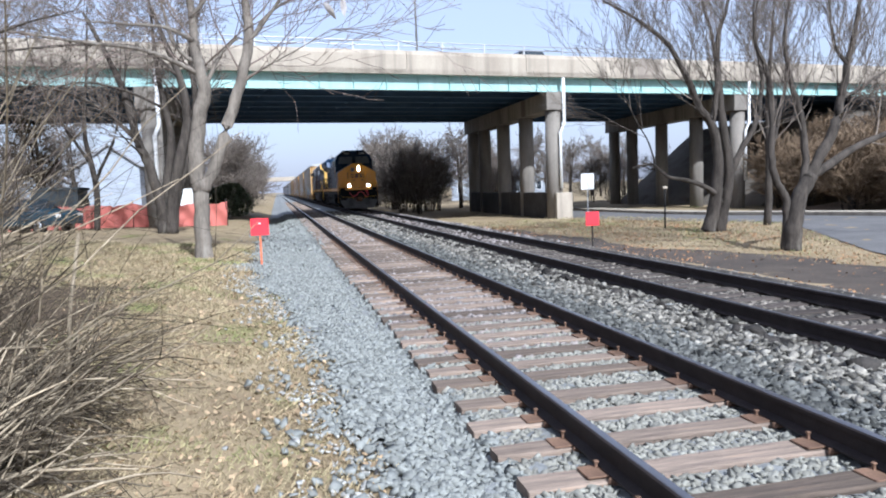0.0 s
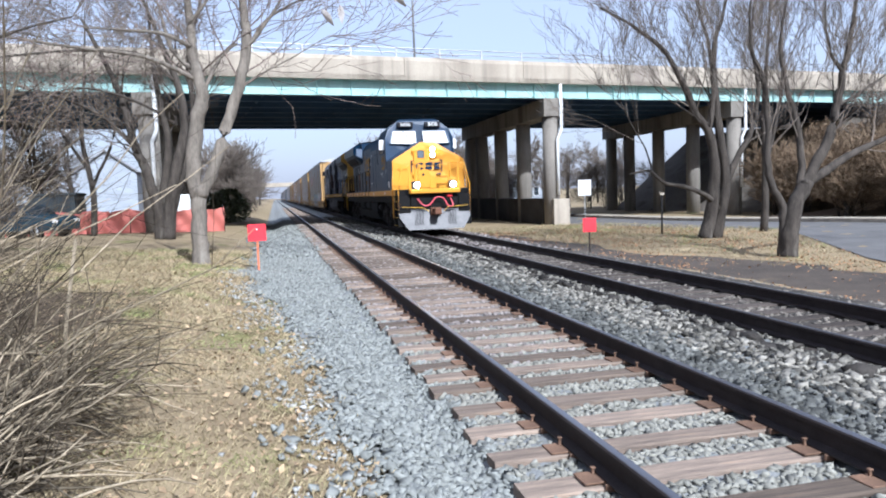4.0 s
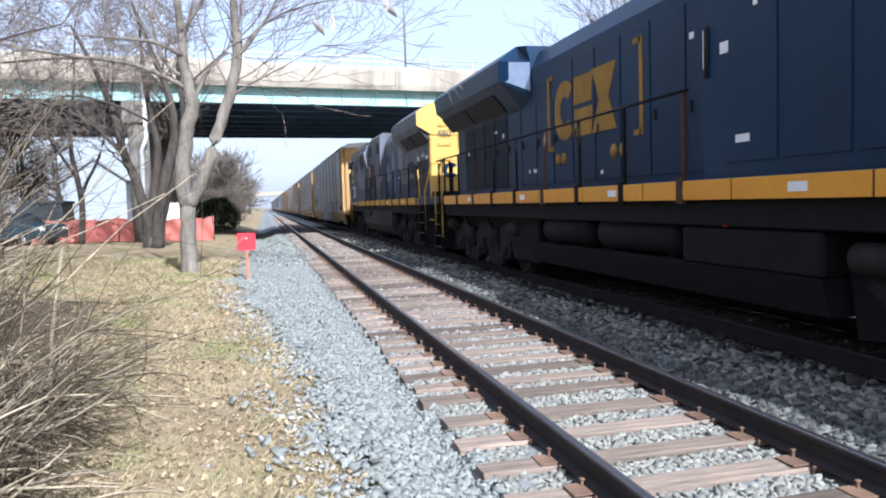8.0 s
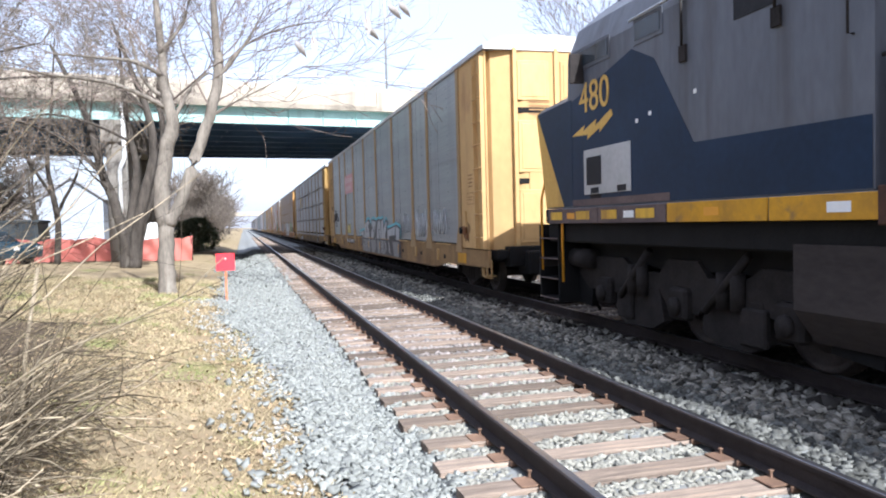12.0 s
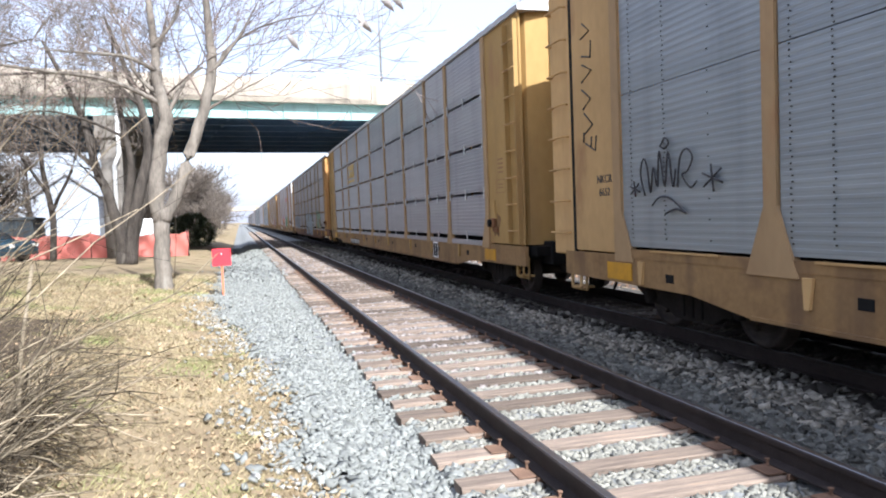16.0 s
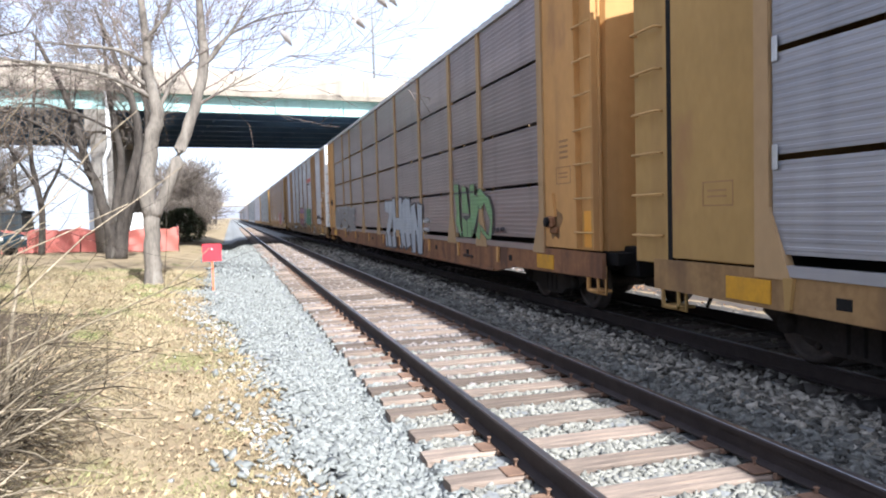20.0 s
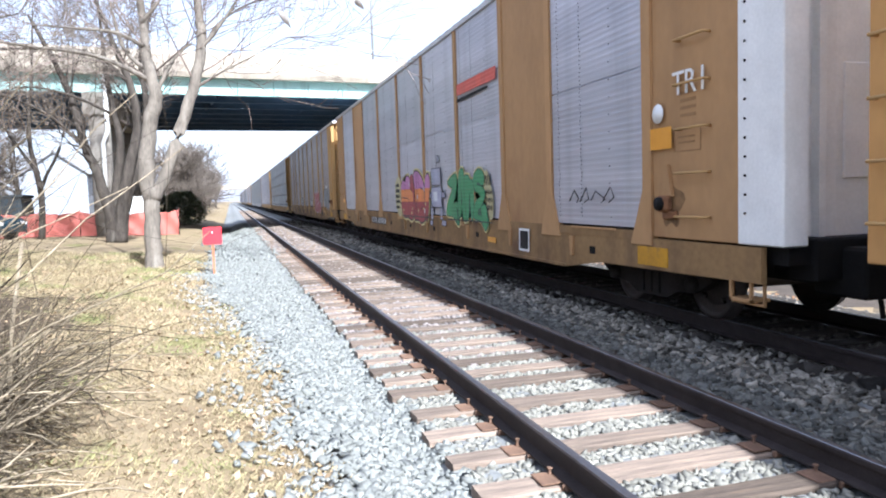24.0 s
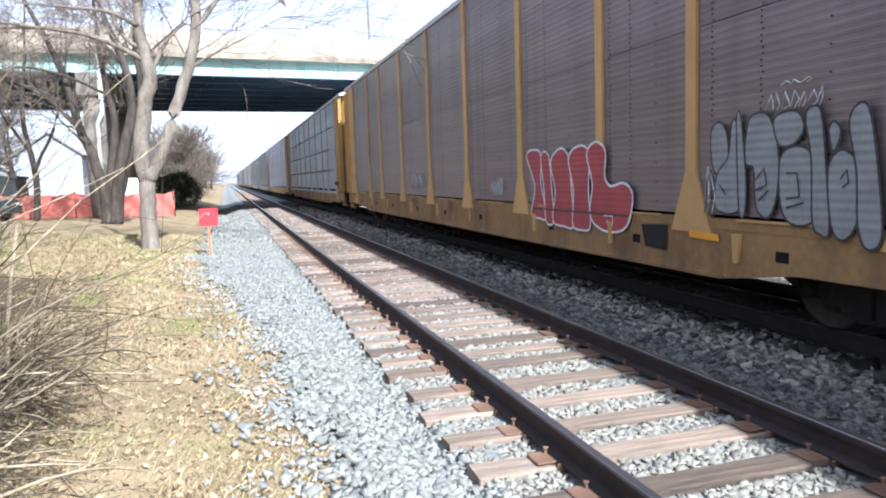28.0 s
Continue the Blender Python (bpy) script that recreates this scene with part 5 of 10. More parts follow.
        tri = [(-1.45, 0.95), (-1.45, 0.62), (-1.12, 0.13), (1.12, 0.13), (1.45, 0.62), (1.45, 0.95)]
        k = len(tri)
        v = [(x, y1 + (y0 - y1) * (0.95 - z) / 0.8, z) for x, z in tri] + [(x, y1 + (y0 - y1) * (0.95 - z) / 0.8 - d * 0.03, z) for x, z in tri]
        f = [tuple(range(k)), tuple(range(k, 2 * k))[::-1]] + [(i, k + i, k + (i + 1) % k, (i + 1) % k) for i in range(k)]
        s.add(v, f)
        part("snow_plow", s, M_SILVER if d < 0 else M_GRIME, p, "steel snow plow" if d > 0 else "silver-grey steel snow plow")
        part("anticlimber", Shape().box(-1.02, 1.02, min(face - d * 0.1, face + d * 0.22), max(face - d * 0.1, face + d * 0.22), 1.56, 1.735, 0.03), sc["stripe"] if d < 0 else M_GRIME, p, "anticlimber")
        coupler(root, face - d * 0.1, d)
        for sg in (-1, 1):
            stair(root, min(face, face - d * 0.75), max(face, face - d * 0.75), sg, M_YELLOWDIRTY if d < 0 and lead else M_STREAK)
            col = M_YELLOW if d < 0 else M_YELLOWDIRTY
            x = sg * 1.46
            part("handrail", Shape().tube([(x, face - d * 0.02, 0.75), (x, face - d * 0.02, 1.9), (sg * 1.25, face + d * 0.02, 2.75), (sg * 0.65, face + d * 0.02, 2.75), (sg * 0.65, face + d * 0.02, 1.7)], 0.022, 8), col, p, "yellow end handrail")
            xr = sg * 1.55 if lead and d < 0 else x
            part("handrail", Shape().tube([(xr, face - d * 0.82, 0.6), (xr, face - d * 0.82, 2.1), (x, face - d * 1.0, 2.72)], 0.022, 8), col, p, "yellow end handrail")
            part("handrail_post", Shape().box(sg * 0.58 - 0.03, sg * 0.58 + 0.03, face - 0.02, face + 0.02, 1.7, 2.75), col if d < 0 else M_GRIME, p)
            part("handrail_post", Shape().box(sg * 1.0 - 0.03, sg * 1.0 + 0.03, face - 0.02, face + 0.02, 1.7, 2.75), col if d < 0 else M_GRIME, p)
            if d < 0:
                db = part("ditch_light_box", Shape().box(sg * 0.74 - 0.16, sg * 0.74 + 0.16, face - 0.12, face + 0.14, 1.74, 2.06, 0.03), M_SILVER, p, "grey ditch light housing")
                part("ditch_light", Shape().tube([(sg * 0.74 + 0.02, face - 0.15, 1.9), (sg * 0.74 + 0.02, face - 0.12, 1.9)], 0.11, 16), sc["lamp"], db, "round ditch light")
            if lead and d < 0:
                part("step_disc", Shape().tube([(sg * 1.515, face + 0.62, 1.36), (sg * 1.532, face + 0.62, 1.36)], 0.095, 8), M_YELLOWPALE, p, "eight-sided yellow disc")
                part("step_plate", Shape().box(min(sg * 1.50, sg * 1.522), max(sg * 1.50, sg * 1.522), face + 0.48, face + 0.78, 0.98, 1.50, 0.01), M_TANK, p, "grey side plate")
            part("uncoupling_lever", Shape().tube([(sg * 1.35, face + d * 0.1, 1.05), (sg * 0.5, face + d * 0.12, 1.0), (sg * 0.3, face + d * 0.3, 0.85)], 0.016, 6), M_YELLOWDIRTY, p)
            for k in range(3):
                hx = sg * (0.55 + 0.12 * k)
                hose(p, [(hx, face + d * 0.05, 1.0), (hx + 0.02, face + d * 0.22, 0.7), (hx - 0.02, face + d * 0.26, 0.45), (hx + 0.03, face + d * 0.22, 0.36)], 0.013, M_BLACK, "black air hose")
        if d < 0 and sc["lamp"] is M_LAMP:
            hose(p, [(-0.72, face - 0.1, 1.36), (-0.5, face - 0.2, 1.1), (-0.25, face - 0.22, 1.12), (0.0, face - 0.2, 1.38), (0.3, face - 0.2, 1.36), (0.5, face - 0.22, 1.05), (0.7, face - 0.18, 1.08), (0.62, face - 0.1, 1.36)], 0.026, M_HOSE, "drooping red cable")
            part("glad_hand", Shape().box(0.52, 0.72, face - 0.08, face - 0.02, 1.4, 1.5, 0.02), M_RED, p)
    # side handrails
    for sd in (-1, 1):
        x = sd * 1.47
        y0 = e1 + 0.3 if lead else c1 + 0.05
        part("side_rail", Shape().tube([(x, y0, 2.78), (x, E - 0.35, 2.74), (x, E + (0.7 if lead else 0.1), 2.72)], 0.02, 8), M_GRIME if lead else M_GRIMELIGHT, root, "walkway handrail")
        k = int((E - y0) / 1.45)
        for i in range(k + 1):
            y = y0 + 0.05 + i * (E - 0.3 - y0) / k
            part("rail_stanchion", Shape().box(x - 0.02, x + 0.02, y, y + 0.045, 1.745, 2.76).box(min(x, sd * 1.55), max(x, sd * 1.55), y - 0.04, y + 0.085, 1.47, 1.78, 0.01), M_GRIME if i % 3 else M_RUST2, root, "handrail stanchion with dark foot")
    # decals, stickers and small plates
    for sd in (-1, 1):
        for y, z, w, hh, o in sc["stickers"]:
            part("sticker", Shape().box(min(sd * o, sd * (o + 0.006)), max(sd * o, sd * (o + 0.006)), y - w / 2, y + w / 2, z, z + hh), M_WHITE, root, "small white sticker")
    # underside
    if sc["lamp"] is M_LAMP:
        tank = part("fuel_tank", Shape().prism([(-1.42, 0.78), (-1.30, 0.42), (1.30, 0.42), (1.42, 0.78)], 7.6, 15.0).box(-1.40, 1.40, 7.6, 9.85, 0.78, 1.2, 0.03), M_GRIME, root, "dark fuel tank")
        for sd in (-1, 1):
            for y0, y1 in ((10.05, 12.25), (12.55, 14.45)):
                part("air_reservoir", Shape().tube([(sd * 1.13, y0, 1.05), (sd * 1.13, y0 + 0.1, 1.05), (sd * 1.13, y1 - 0.1, 1.05), (sd * 1.13, y1, 1.05)], [0.17, 0.25, 0.25, 0.17], 18), M_GRIME, tank, "air reservoir cylinder")
                for y in (y0 + 0.3, y1 - 0.3):
                    part("reservoir_foot", Shape().box(sd * 1.13 - 0.1, sd * 1.13 + 0.1, y - 0.06, y + 0.06, 0.76, 0.86), M_GRIME, tank)
        # made-up block that keeps sunlit ground from showing past the tank
        part("tank_gap_filler", Shape().box(-1.25, 1.25, 14.9, 16.3, 0.34, 1.46, 0.04), M_GRIME, root, "dark filler block added behind the tank")
        part("valve", Shape().tube([(-1.36, 9.0, 1.22), (-1.36, 9.0, 1.36)], 0.06, 10), M_RED, tank, "red valve")
        part("conduit", Shape().tube([(-1.38, 7.7, 1.3), (-1.38, 15.0, 1.3)], 0.03, 6), M_GRIME, tank)
    else:
        tank = part("fuel_tank", Shape().prism([(-1.44, 1.30), (-1.44, 0.7), (-1.2, 0.38), (1.2, 0.38), (1.44, 0.7), (1.44, 1.30)], 6.75, 14.6), M_TANK, root, "dusty grey fuel tank")
        part("filler", Shape().box(1.42, 1.5, 9.0, 9.3, 1.05, 1.25, 0.02), M_GRIME, tank)
    loco_truck(root, 4.6, sign)
    loco_truck(root, 18.7 if lead else 17.1, sign)
    return root, hood, cab, eq


LOCO_A = {"body": M_NAVY, "nose": M_YELLOW, "stripe": M_YELLOW, "lamp": M_LAMP, "figures": M_FIGURES, "end": M_NAVY, "panel2": M_NAVYSOOT, "odd": (9, 10, 11, 12, 13, 14), "vents": (), "hood_end": 21.4, "tail": 22.4, "front": (2.0, 3.4, 6.1, 9.3), "cabinet": 1.46, "wing": (16.3, 22.0, 21.75),
          "stickers": [(8.4, 3.42, 0.06, 0.12, 1.475), (8.9, 3.05, 0.14, 0.12, 1.475), (9.25, 2.95, 0.05, 0.42, 1.475), (8.6, 2.1, 0.22, 0.08, 1.475), (5.15, 2.45, 0.12, 0.1, 1.502), (4.75, 2.35, 0.03, 0.2, 1.502), (3.7, 2.5, 0.03, 0.2, 1.502), (10.2, 3.5, 0.1, 0.08, 1.015), (15.6, 2.1, 0.16, 0.07, 1.015), (15.9, 2.1, 0.06, 0.07, 1.015), (18.0, 3.1, 0.16, 0.05, 1.015), (20.3, 2.75, 0.12, 0.1, 1.015), (17.5, 2.95, 0.1, 0.1, 1.015), (12.7, 1.95, 0.08, 0.06, 1.015)]}
LOCO_B = {"body": M_GREYBODY, "nose": M_YELLOWDIRTY, "stripe": M_JACKYELLOW, "lamp": M_GRIMELIGHT, "figures": M_YELLOWPALE, "end": M_YELLOWPALE, "panel2": M_GREYBODY, "odd": (), "vents": (), "hood_end": 20.0, "tail": 20.75, "front": (1.05, 2.15, 7.7, 10.95), "cabinet": 1.24, "wing": (15.5, 19.97, 19.96),
          "stickers": [(19.2, 3.0, 0.34, 0.12, 1.02), (18.75, 3.1, 0.14, 0.12, 1.02), (18.45, 3.12, 0.08, 0.08, 1.02), (17.9, 3.02, 0.24, 0.14, 1.02), (14.2, 2.55, 0.2, 0.07, 1.02), (8.05, 2.0, 0.12, 0.12, 1.262), (5.4, 2.9, 0.05, 0.05, 1.502), (4.2, 2.75, 0.06, 0.05, 1.502), (4.5, 2.8, 0.06, 0.05, 1.502)]}

TRAIN = []  # (thing, distance behind the leading coupler, turned round)
loco, hood, cab, eq = make_loco("locomotive", "dark navy diesel locomotive with yellow nose, lit headlights and silver plow", "3436", LOCO_A, 1)
TRAIN.append((loco, 0.0, False))
# plain emblem shapes on the hood
for sd in (-1, 1):
    e = [(12.2, 0), (12.98, 1), (13.72, 2)]
    for y, k in e:
        w = 0.78
        if k == 2:
            s = open_ring(y + w / 2, 3.12, 0.46, 0.52, 0.46, math.pi + 0.8, 3 * math.pi - 0.8, sd * 1.012, sd * 1.022, "x")
        elif k == 1:
            s = Shape()
            for a in (2.62, 3.16):
                s.prism([(y + 0.06, a), (y + w - 0.02, a), (y + w - 0.06, a + 0.46), (y + 0.02, a + 0.46)], sd * 1.012, sd * 1.022, "x")
        else:
            s = Shape().prism([(y - 0.02, 2.62), (y + 0.82, 2.62), (y + 0.56, 3.13), (y + 0.82, 3.64), (y - 0.02, 3.64), (y + 0.24, 3.13)], sd * 1.012, sd * 1.022, "x")
        part("emblem", s, M_FIGURES, hood, "worn yellow plain emblem shape")
    for y, d in ((11.45, 1), (14.85, -1)):
        s = Shape().box(min(sd * 1.012, sd * 1.022), max(sd * 1.012, sd * 1.022), y - 0.05, y + 0.05, 2.45, 3.82)
        for z in (2.45, 3.74):
            s.box(min(sd * 1.012, sd * 1.022), max(sd * 1.012, sd * 1.022), min(y, y + d * 0.22), max(y, y + d * 0.22), z, z + 0.08)
        part("emblem_bracket", s, M_FIGURES, hood)
    for y in (12.0, 12.3, 14.2, 14.45):
        part("emblem_dot", Shape().tube([(sd * 1.01, y, 2.28), (sd * 1.022, y, 2.28)], 0.11, 14), M_FIGURES, hood)

loco2, hood, cab, eq = make_loco("locomotive", "faded grey and blue diesel locomotive with yellow hood end, running backwards", "480", LOCO_B, -1)
TRAIN.append((loco2, 44.5, True))
for sd in (-1, 1):
    def plate(name, poly, o, material, parent, label=""):
        return part(name, Shape().prism(poly, sd * o, sd * (o + 0.004), "x"), material, parent, label)

    def rect(y0, y1, z0, z1):
        return [(y0, z0), (y1, z0), (y1, z1), (y0, z1)]
    plate("blue_band", [(2.35, 1.76), (7.68, 1.76), (7.68, 2.34), (5.36, 2.38), (4.6, 3.46), (4.1, 3.68), (2.35, 3.3)], 1.5005, M_BLUEPATCH, cab, "dark blue painted patch")
    plate("blue_band", rect(7.75, 10.9, 1.76, 2.2), 1.2555, M_BLUEPATCH, eq, "dark blue lower band")
    plate("blue_band", rect(11.0, 19.75, 1.76, 2.3), 1.0155, M_BLUEPATCH, hood, "dark blue lower band")
    part("vent_plate", Shape().box(min(sd * 1.506, sd * 1.52), max(sd * 1.506, sd * 1.52), 2.76, 4.05, 1.92, 2.55, 0.005), M_RACKROOF, cab, "pale plate with dark vent")
    part("vent", Shape().box(min(sd * 1.515, sd * 1.53), max(sd * 1.515, sd * 1.53), 2.86, 3.28, 2.05, 2.44), M_BLACK, cab)
    plate("nose_patch", [(1.40, 1.77), (2.05, 1.77), (1.10, 3.28), (1.06, 3.28)], 1.5035, M_YELLOWPALE, cab, "worn yellow nose patch")
    plate("nose_band", [(2.06, 1.77), (2.36, 1.77), (2.36, 3.34), (1.12, 3.30)], 1.5035, M_BLUEPATCH, cab, "dark blue painted patch")
    plate("grime_band", rect(2.36, 4.9, 1.765, 1.86), 1.5055, M_STREAK, cab, "brown road grime")
    for y0 in (2.98, 3.72):
        part("vent_slot", Shape().box(min(sd * 1.515, sd * 1.528), max(sd * 1.515, sd * 1.528), y0, y0 + 0.22, 1.93, 2.01), M_BLACK, cab)
    # broad faded emblem: an open arc, a zigzag and an hourglass block
    arc = open_ring(11.62, 2.92, 0.66, 0.70, 0.5, 0.75, 2 * math.pi - 0.75, sd * 1.0156, sd * 1.0215, "x")
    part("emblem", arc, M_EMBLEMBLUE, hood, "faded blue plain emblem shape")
    for pts in ([(12.15, 2.3), (13.1, 2.3), (13.15, 2.75), (12.6, 3.05), (13.1, 3.3), (13.0, 3.55), (12.2, 3.55), (12.15, 3.1), (12.7, 2.8), (12.2, 2.6)], [(13.2, 2.3), (14.3, 2.3), (13.98, 2.92), (14.25, 3.6), (13.3, 3.6), (13.55, 2.92)]):
        part("emblem", Shape().prism(pts, sd * 1.0156, sd * 1.0215, "x"), M_EMBLEMBLUE, hood, "faded blue plain emblem shape")
    for y0, y1, z0, z1 in ((12.70, 12.92, 2.02, 2.85), (13.02, 13.16, 2.04, 2.8), (13.25, 13.31, 2.05, 2.7)):
        plate("peeled_streak", rect(y0, y1, z0, z1), 1.022, M_PALEPATCH, hood, "pale peeled streak")
    for pts in ([(11.30, 2.55), (11.62, 2.5), (11.95, 2.6), (12.05, 2.85), (11.7, 3.3), (11.4, 3.25), (11.28, 2.9)], [(12.72, 2.95), (13.12, 3.02), (13.28, 3.3), (13.12, 3.62), (12.9, 3.7), (12.62, 3.55)], [(14.05, 2.86), (14.5, 2.75), (14.95, 2.9), (15.0, 3.6), (14.45, 3.75), (14.05, 3.55)]):
        plate("peeled_patch", pts, 1.0222, M_PALEPATCH, hood, "pale peeled patch")
    for y0, y1, z0, z1 in ((15.95, 16.4, 2.06, 2.46), (15.95, 16.4, 2.64, 3.05), (16.52, 16.98, 2.05, 2.44), (16.52, 16.98, 2.64, 3.06), (17.1, 17.52, 2.14, 2.94), (17.66, 18.25, 1.94, 2.42), (17.66, 18.25, 2.5, 2.98), (18.37, 18.66, 2.02, 3.0), (18.78, 18.9, 2.12, 3.0), (19.0, 19.12, 2.12, 3.0), (19.2, 19.32, 2.12, 3.0)):
        g = part("grille", Shape().box(min(sd * 1.01, sd * 1.024), max(sd * 1.01, sd * 1.024), y0, y1, z0, z1, 0.004), M_BLACK, hood, "black louvred grille")
    for y0, y1 in ((6.05, 6.6), (6.85, 7.4)):
        part("upper_vent", Shape().box(min(sd * 1.49, sd * 1.508), max(sd * 1.49, sd * 1.508), y0, y1, 3.5, 3.92), M_BLACK, cab, "dark upper vent")
    for y0, y1 in ((8.0, 8.4), (10.1, 10.75)):
        part("upper_vent", Shape().box(min(sd * 1.23, sd * 1.26), max(sd * 1.23, sd * 1.26), y0, y1, 3.8, 4.25), M_BLACK, eq, "dark upper vent")
    part("stair_box", Shape().box(min(sd * 1.2, sd * 1.44), max(sd * 1.2, sd * 1.44), 8.4, 9.15, 2.3, 3.4, 0.04), M_STREAK, eq, "rust-stained equipment box")
    # upper grab rails
    x = sd * 1.53
    part("upper_rail", Shape().tube([(x, 4.1, 4.02), (x, 7.65, 4.1), (x, 8.3, 3.95), (x, 8.9, 3.28), (x, 9.6, 3.22), (x, 9.65, 2.8)], 0.02, 8), M_STEELRAIL, cab, "pale upper grab rail")
    for y in (5.2, 6.65, 7.62):
        part("rail_bracket", Shape().tube([(x, y, 4.06), (x, y, 3.45)], 0.016, 6).box(min(sd * 1.5, x), max(sd * 1.5, x), y - 0.06, y + 0.06, 3.28, 3.46), M_GRIMELIGHT, cab)


# ---- autorack cars ----
POSTS = [2.9, 5.6, 7.55, 10.25, 13.05, 15.85, 18.7, 21.5, 23.4, 26.2]


def panel_mesh(w, z0, z1, pitch, depth):
    """A sheet of horizontal corrugations, w wide, facing -x, with a closed rim."""
    s = Shape()
    n = max(2, int((z1 - z0) / pitch))
    prof = []
    for i in range(n):
        a = z0 + (z1 - z0) * i / n
        p = (z1 - z0) / n
        prof += [(0.0, a), (0.0, a + 0.45 * p), (-depth, a + 0.55 * p), (-depth, a + 0.92 * p)]
    prof.append((0.0, z1))
    v = [(x, 0, z) for x, z in prof] + [(x, w, z) for x, z in prof] + [(0.03, 0, z0), (0.03, w, z0), (0.03, w, z1), (0.03, 0, z1)]
    k = len(prof)
    f = [(i, i + 1, k + i + 1, k + i) for i in range(k - 1)]
    f.append((2 * k, 2 * k + 1, 2 * k + 2, 2 * k + 3))
    return s.add(v, f)


PANELS = {}


def rack_panel_mesh(w, z0, z1, kind, pitch, depth):
    key = (round(w, 2), round(z0, 2), round(z1, 2), kind, pitch)
    if key not in PANELS:
        me = panel_mesh(w, z0, z1, pitch, depth).mesh("panel")
        me.materials.append(M_PANEL[kind])
        PANELS[key] = me
    return PANELS[key]


CLIP = Shape().box(-0.016, 0.0, -0.035, 0.035, -0.11, 0.11, 0.006).mesh("panel_clip")
CLIP.materials.append(M_STEELRAIL)
RUNG = Shape().tube([(0, 0, 0), (-0.09, 0, 0), (-0.09, 0.5, 0), (0, 0.5, 0)], 0.016, 6).mesh("rung")
RUNG.materials.append(M_RACKYELLOW)


def car_truck(root, yc, keyed):
    f = part("truck", Shape().box(-0.9, 0.9, yc - 0.25, yc + 0.25, 0.4, 0.72, 0.03), M_GRIME, root, "two-axle truck")
    for sd in (-1, 1):
        prof = [(-1.25, 0.5), (-1.15, 0.68), (-0.5, 0.62), (-0.3, 0.74), (0.3, 0.74), (0.5, 0.62), (1.15, 0.68), (1.25, 0.5), (1.0, 0.36), (0.55, 0.3), (0.35, 0.2), (-0.35, 0.2), (-0.55, 0.3), (-1.0, 0.36)]
        part("side_frame", Shape().prism([(yc + a, b) for a, b in prof], sd * 0.94, sd * 1.08, "x"), M_GRIMELIGHT, f)
        for ax in (-0.88, 0.88):
            part("bearing_cap", Shape().tube([(sd * 1.02, yc + ax, 0.42), (sd * 1.14, yc + ax, 0.42)], 0.10, 12), M_GRIMELIGHT, f)
        for k in (-0.18, 0, 0.18):
            part("spring", Shape().tube([(sd * 1.02, yc + k, 0.24), (sd * 1.02, yc + k, 0.5)], 0.07, 8), M_GRIME, f)
    for ax in (-0.88, 0.88):
        w = part("wheelset", WHEEL_SMALL, None, root, "", pose(0, yc + ax, 0.42))
        if keyed:
            WHEELSETS.append((w, 0.42, yc + ax, 0.42, 1))


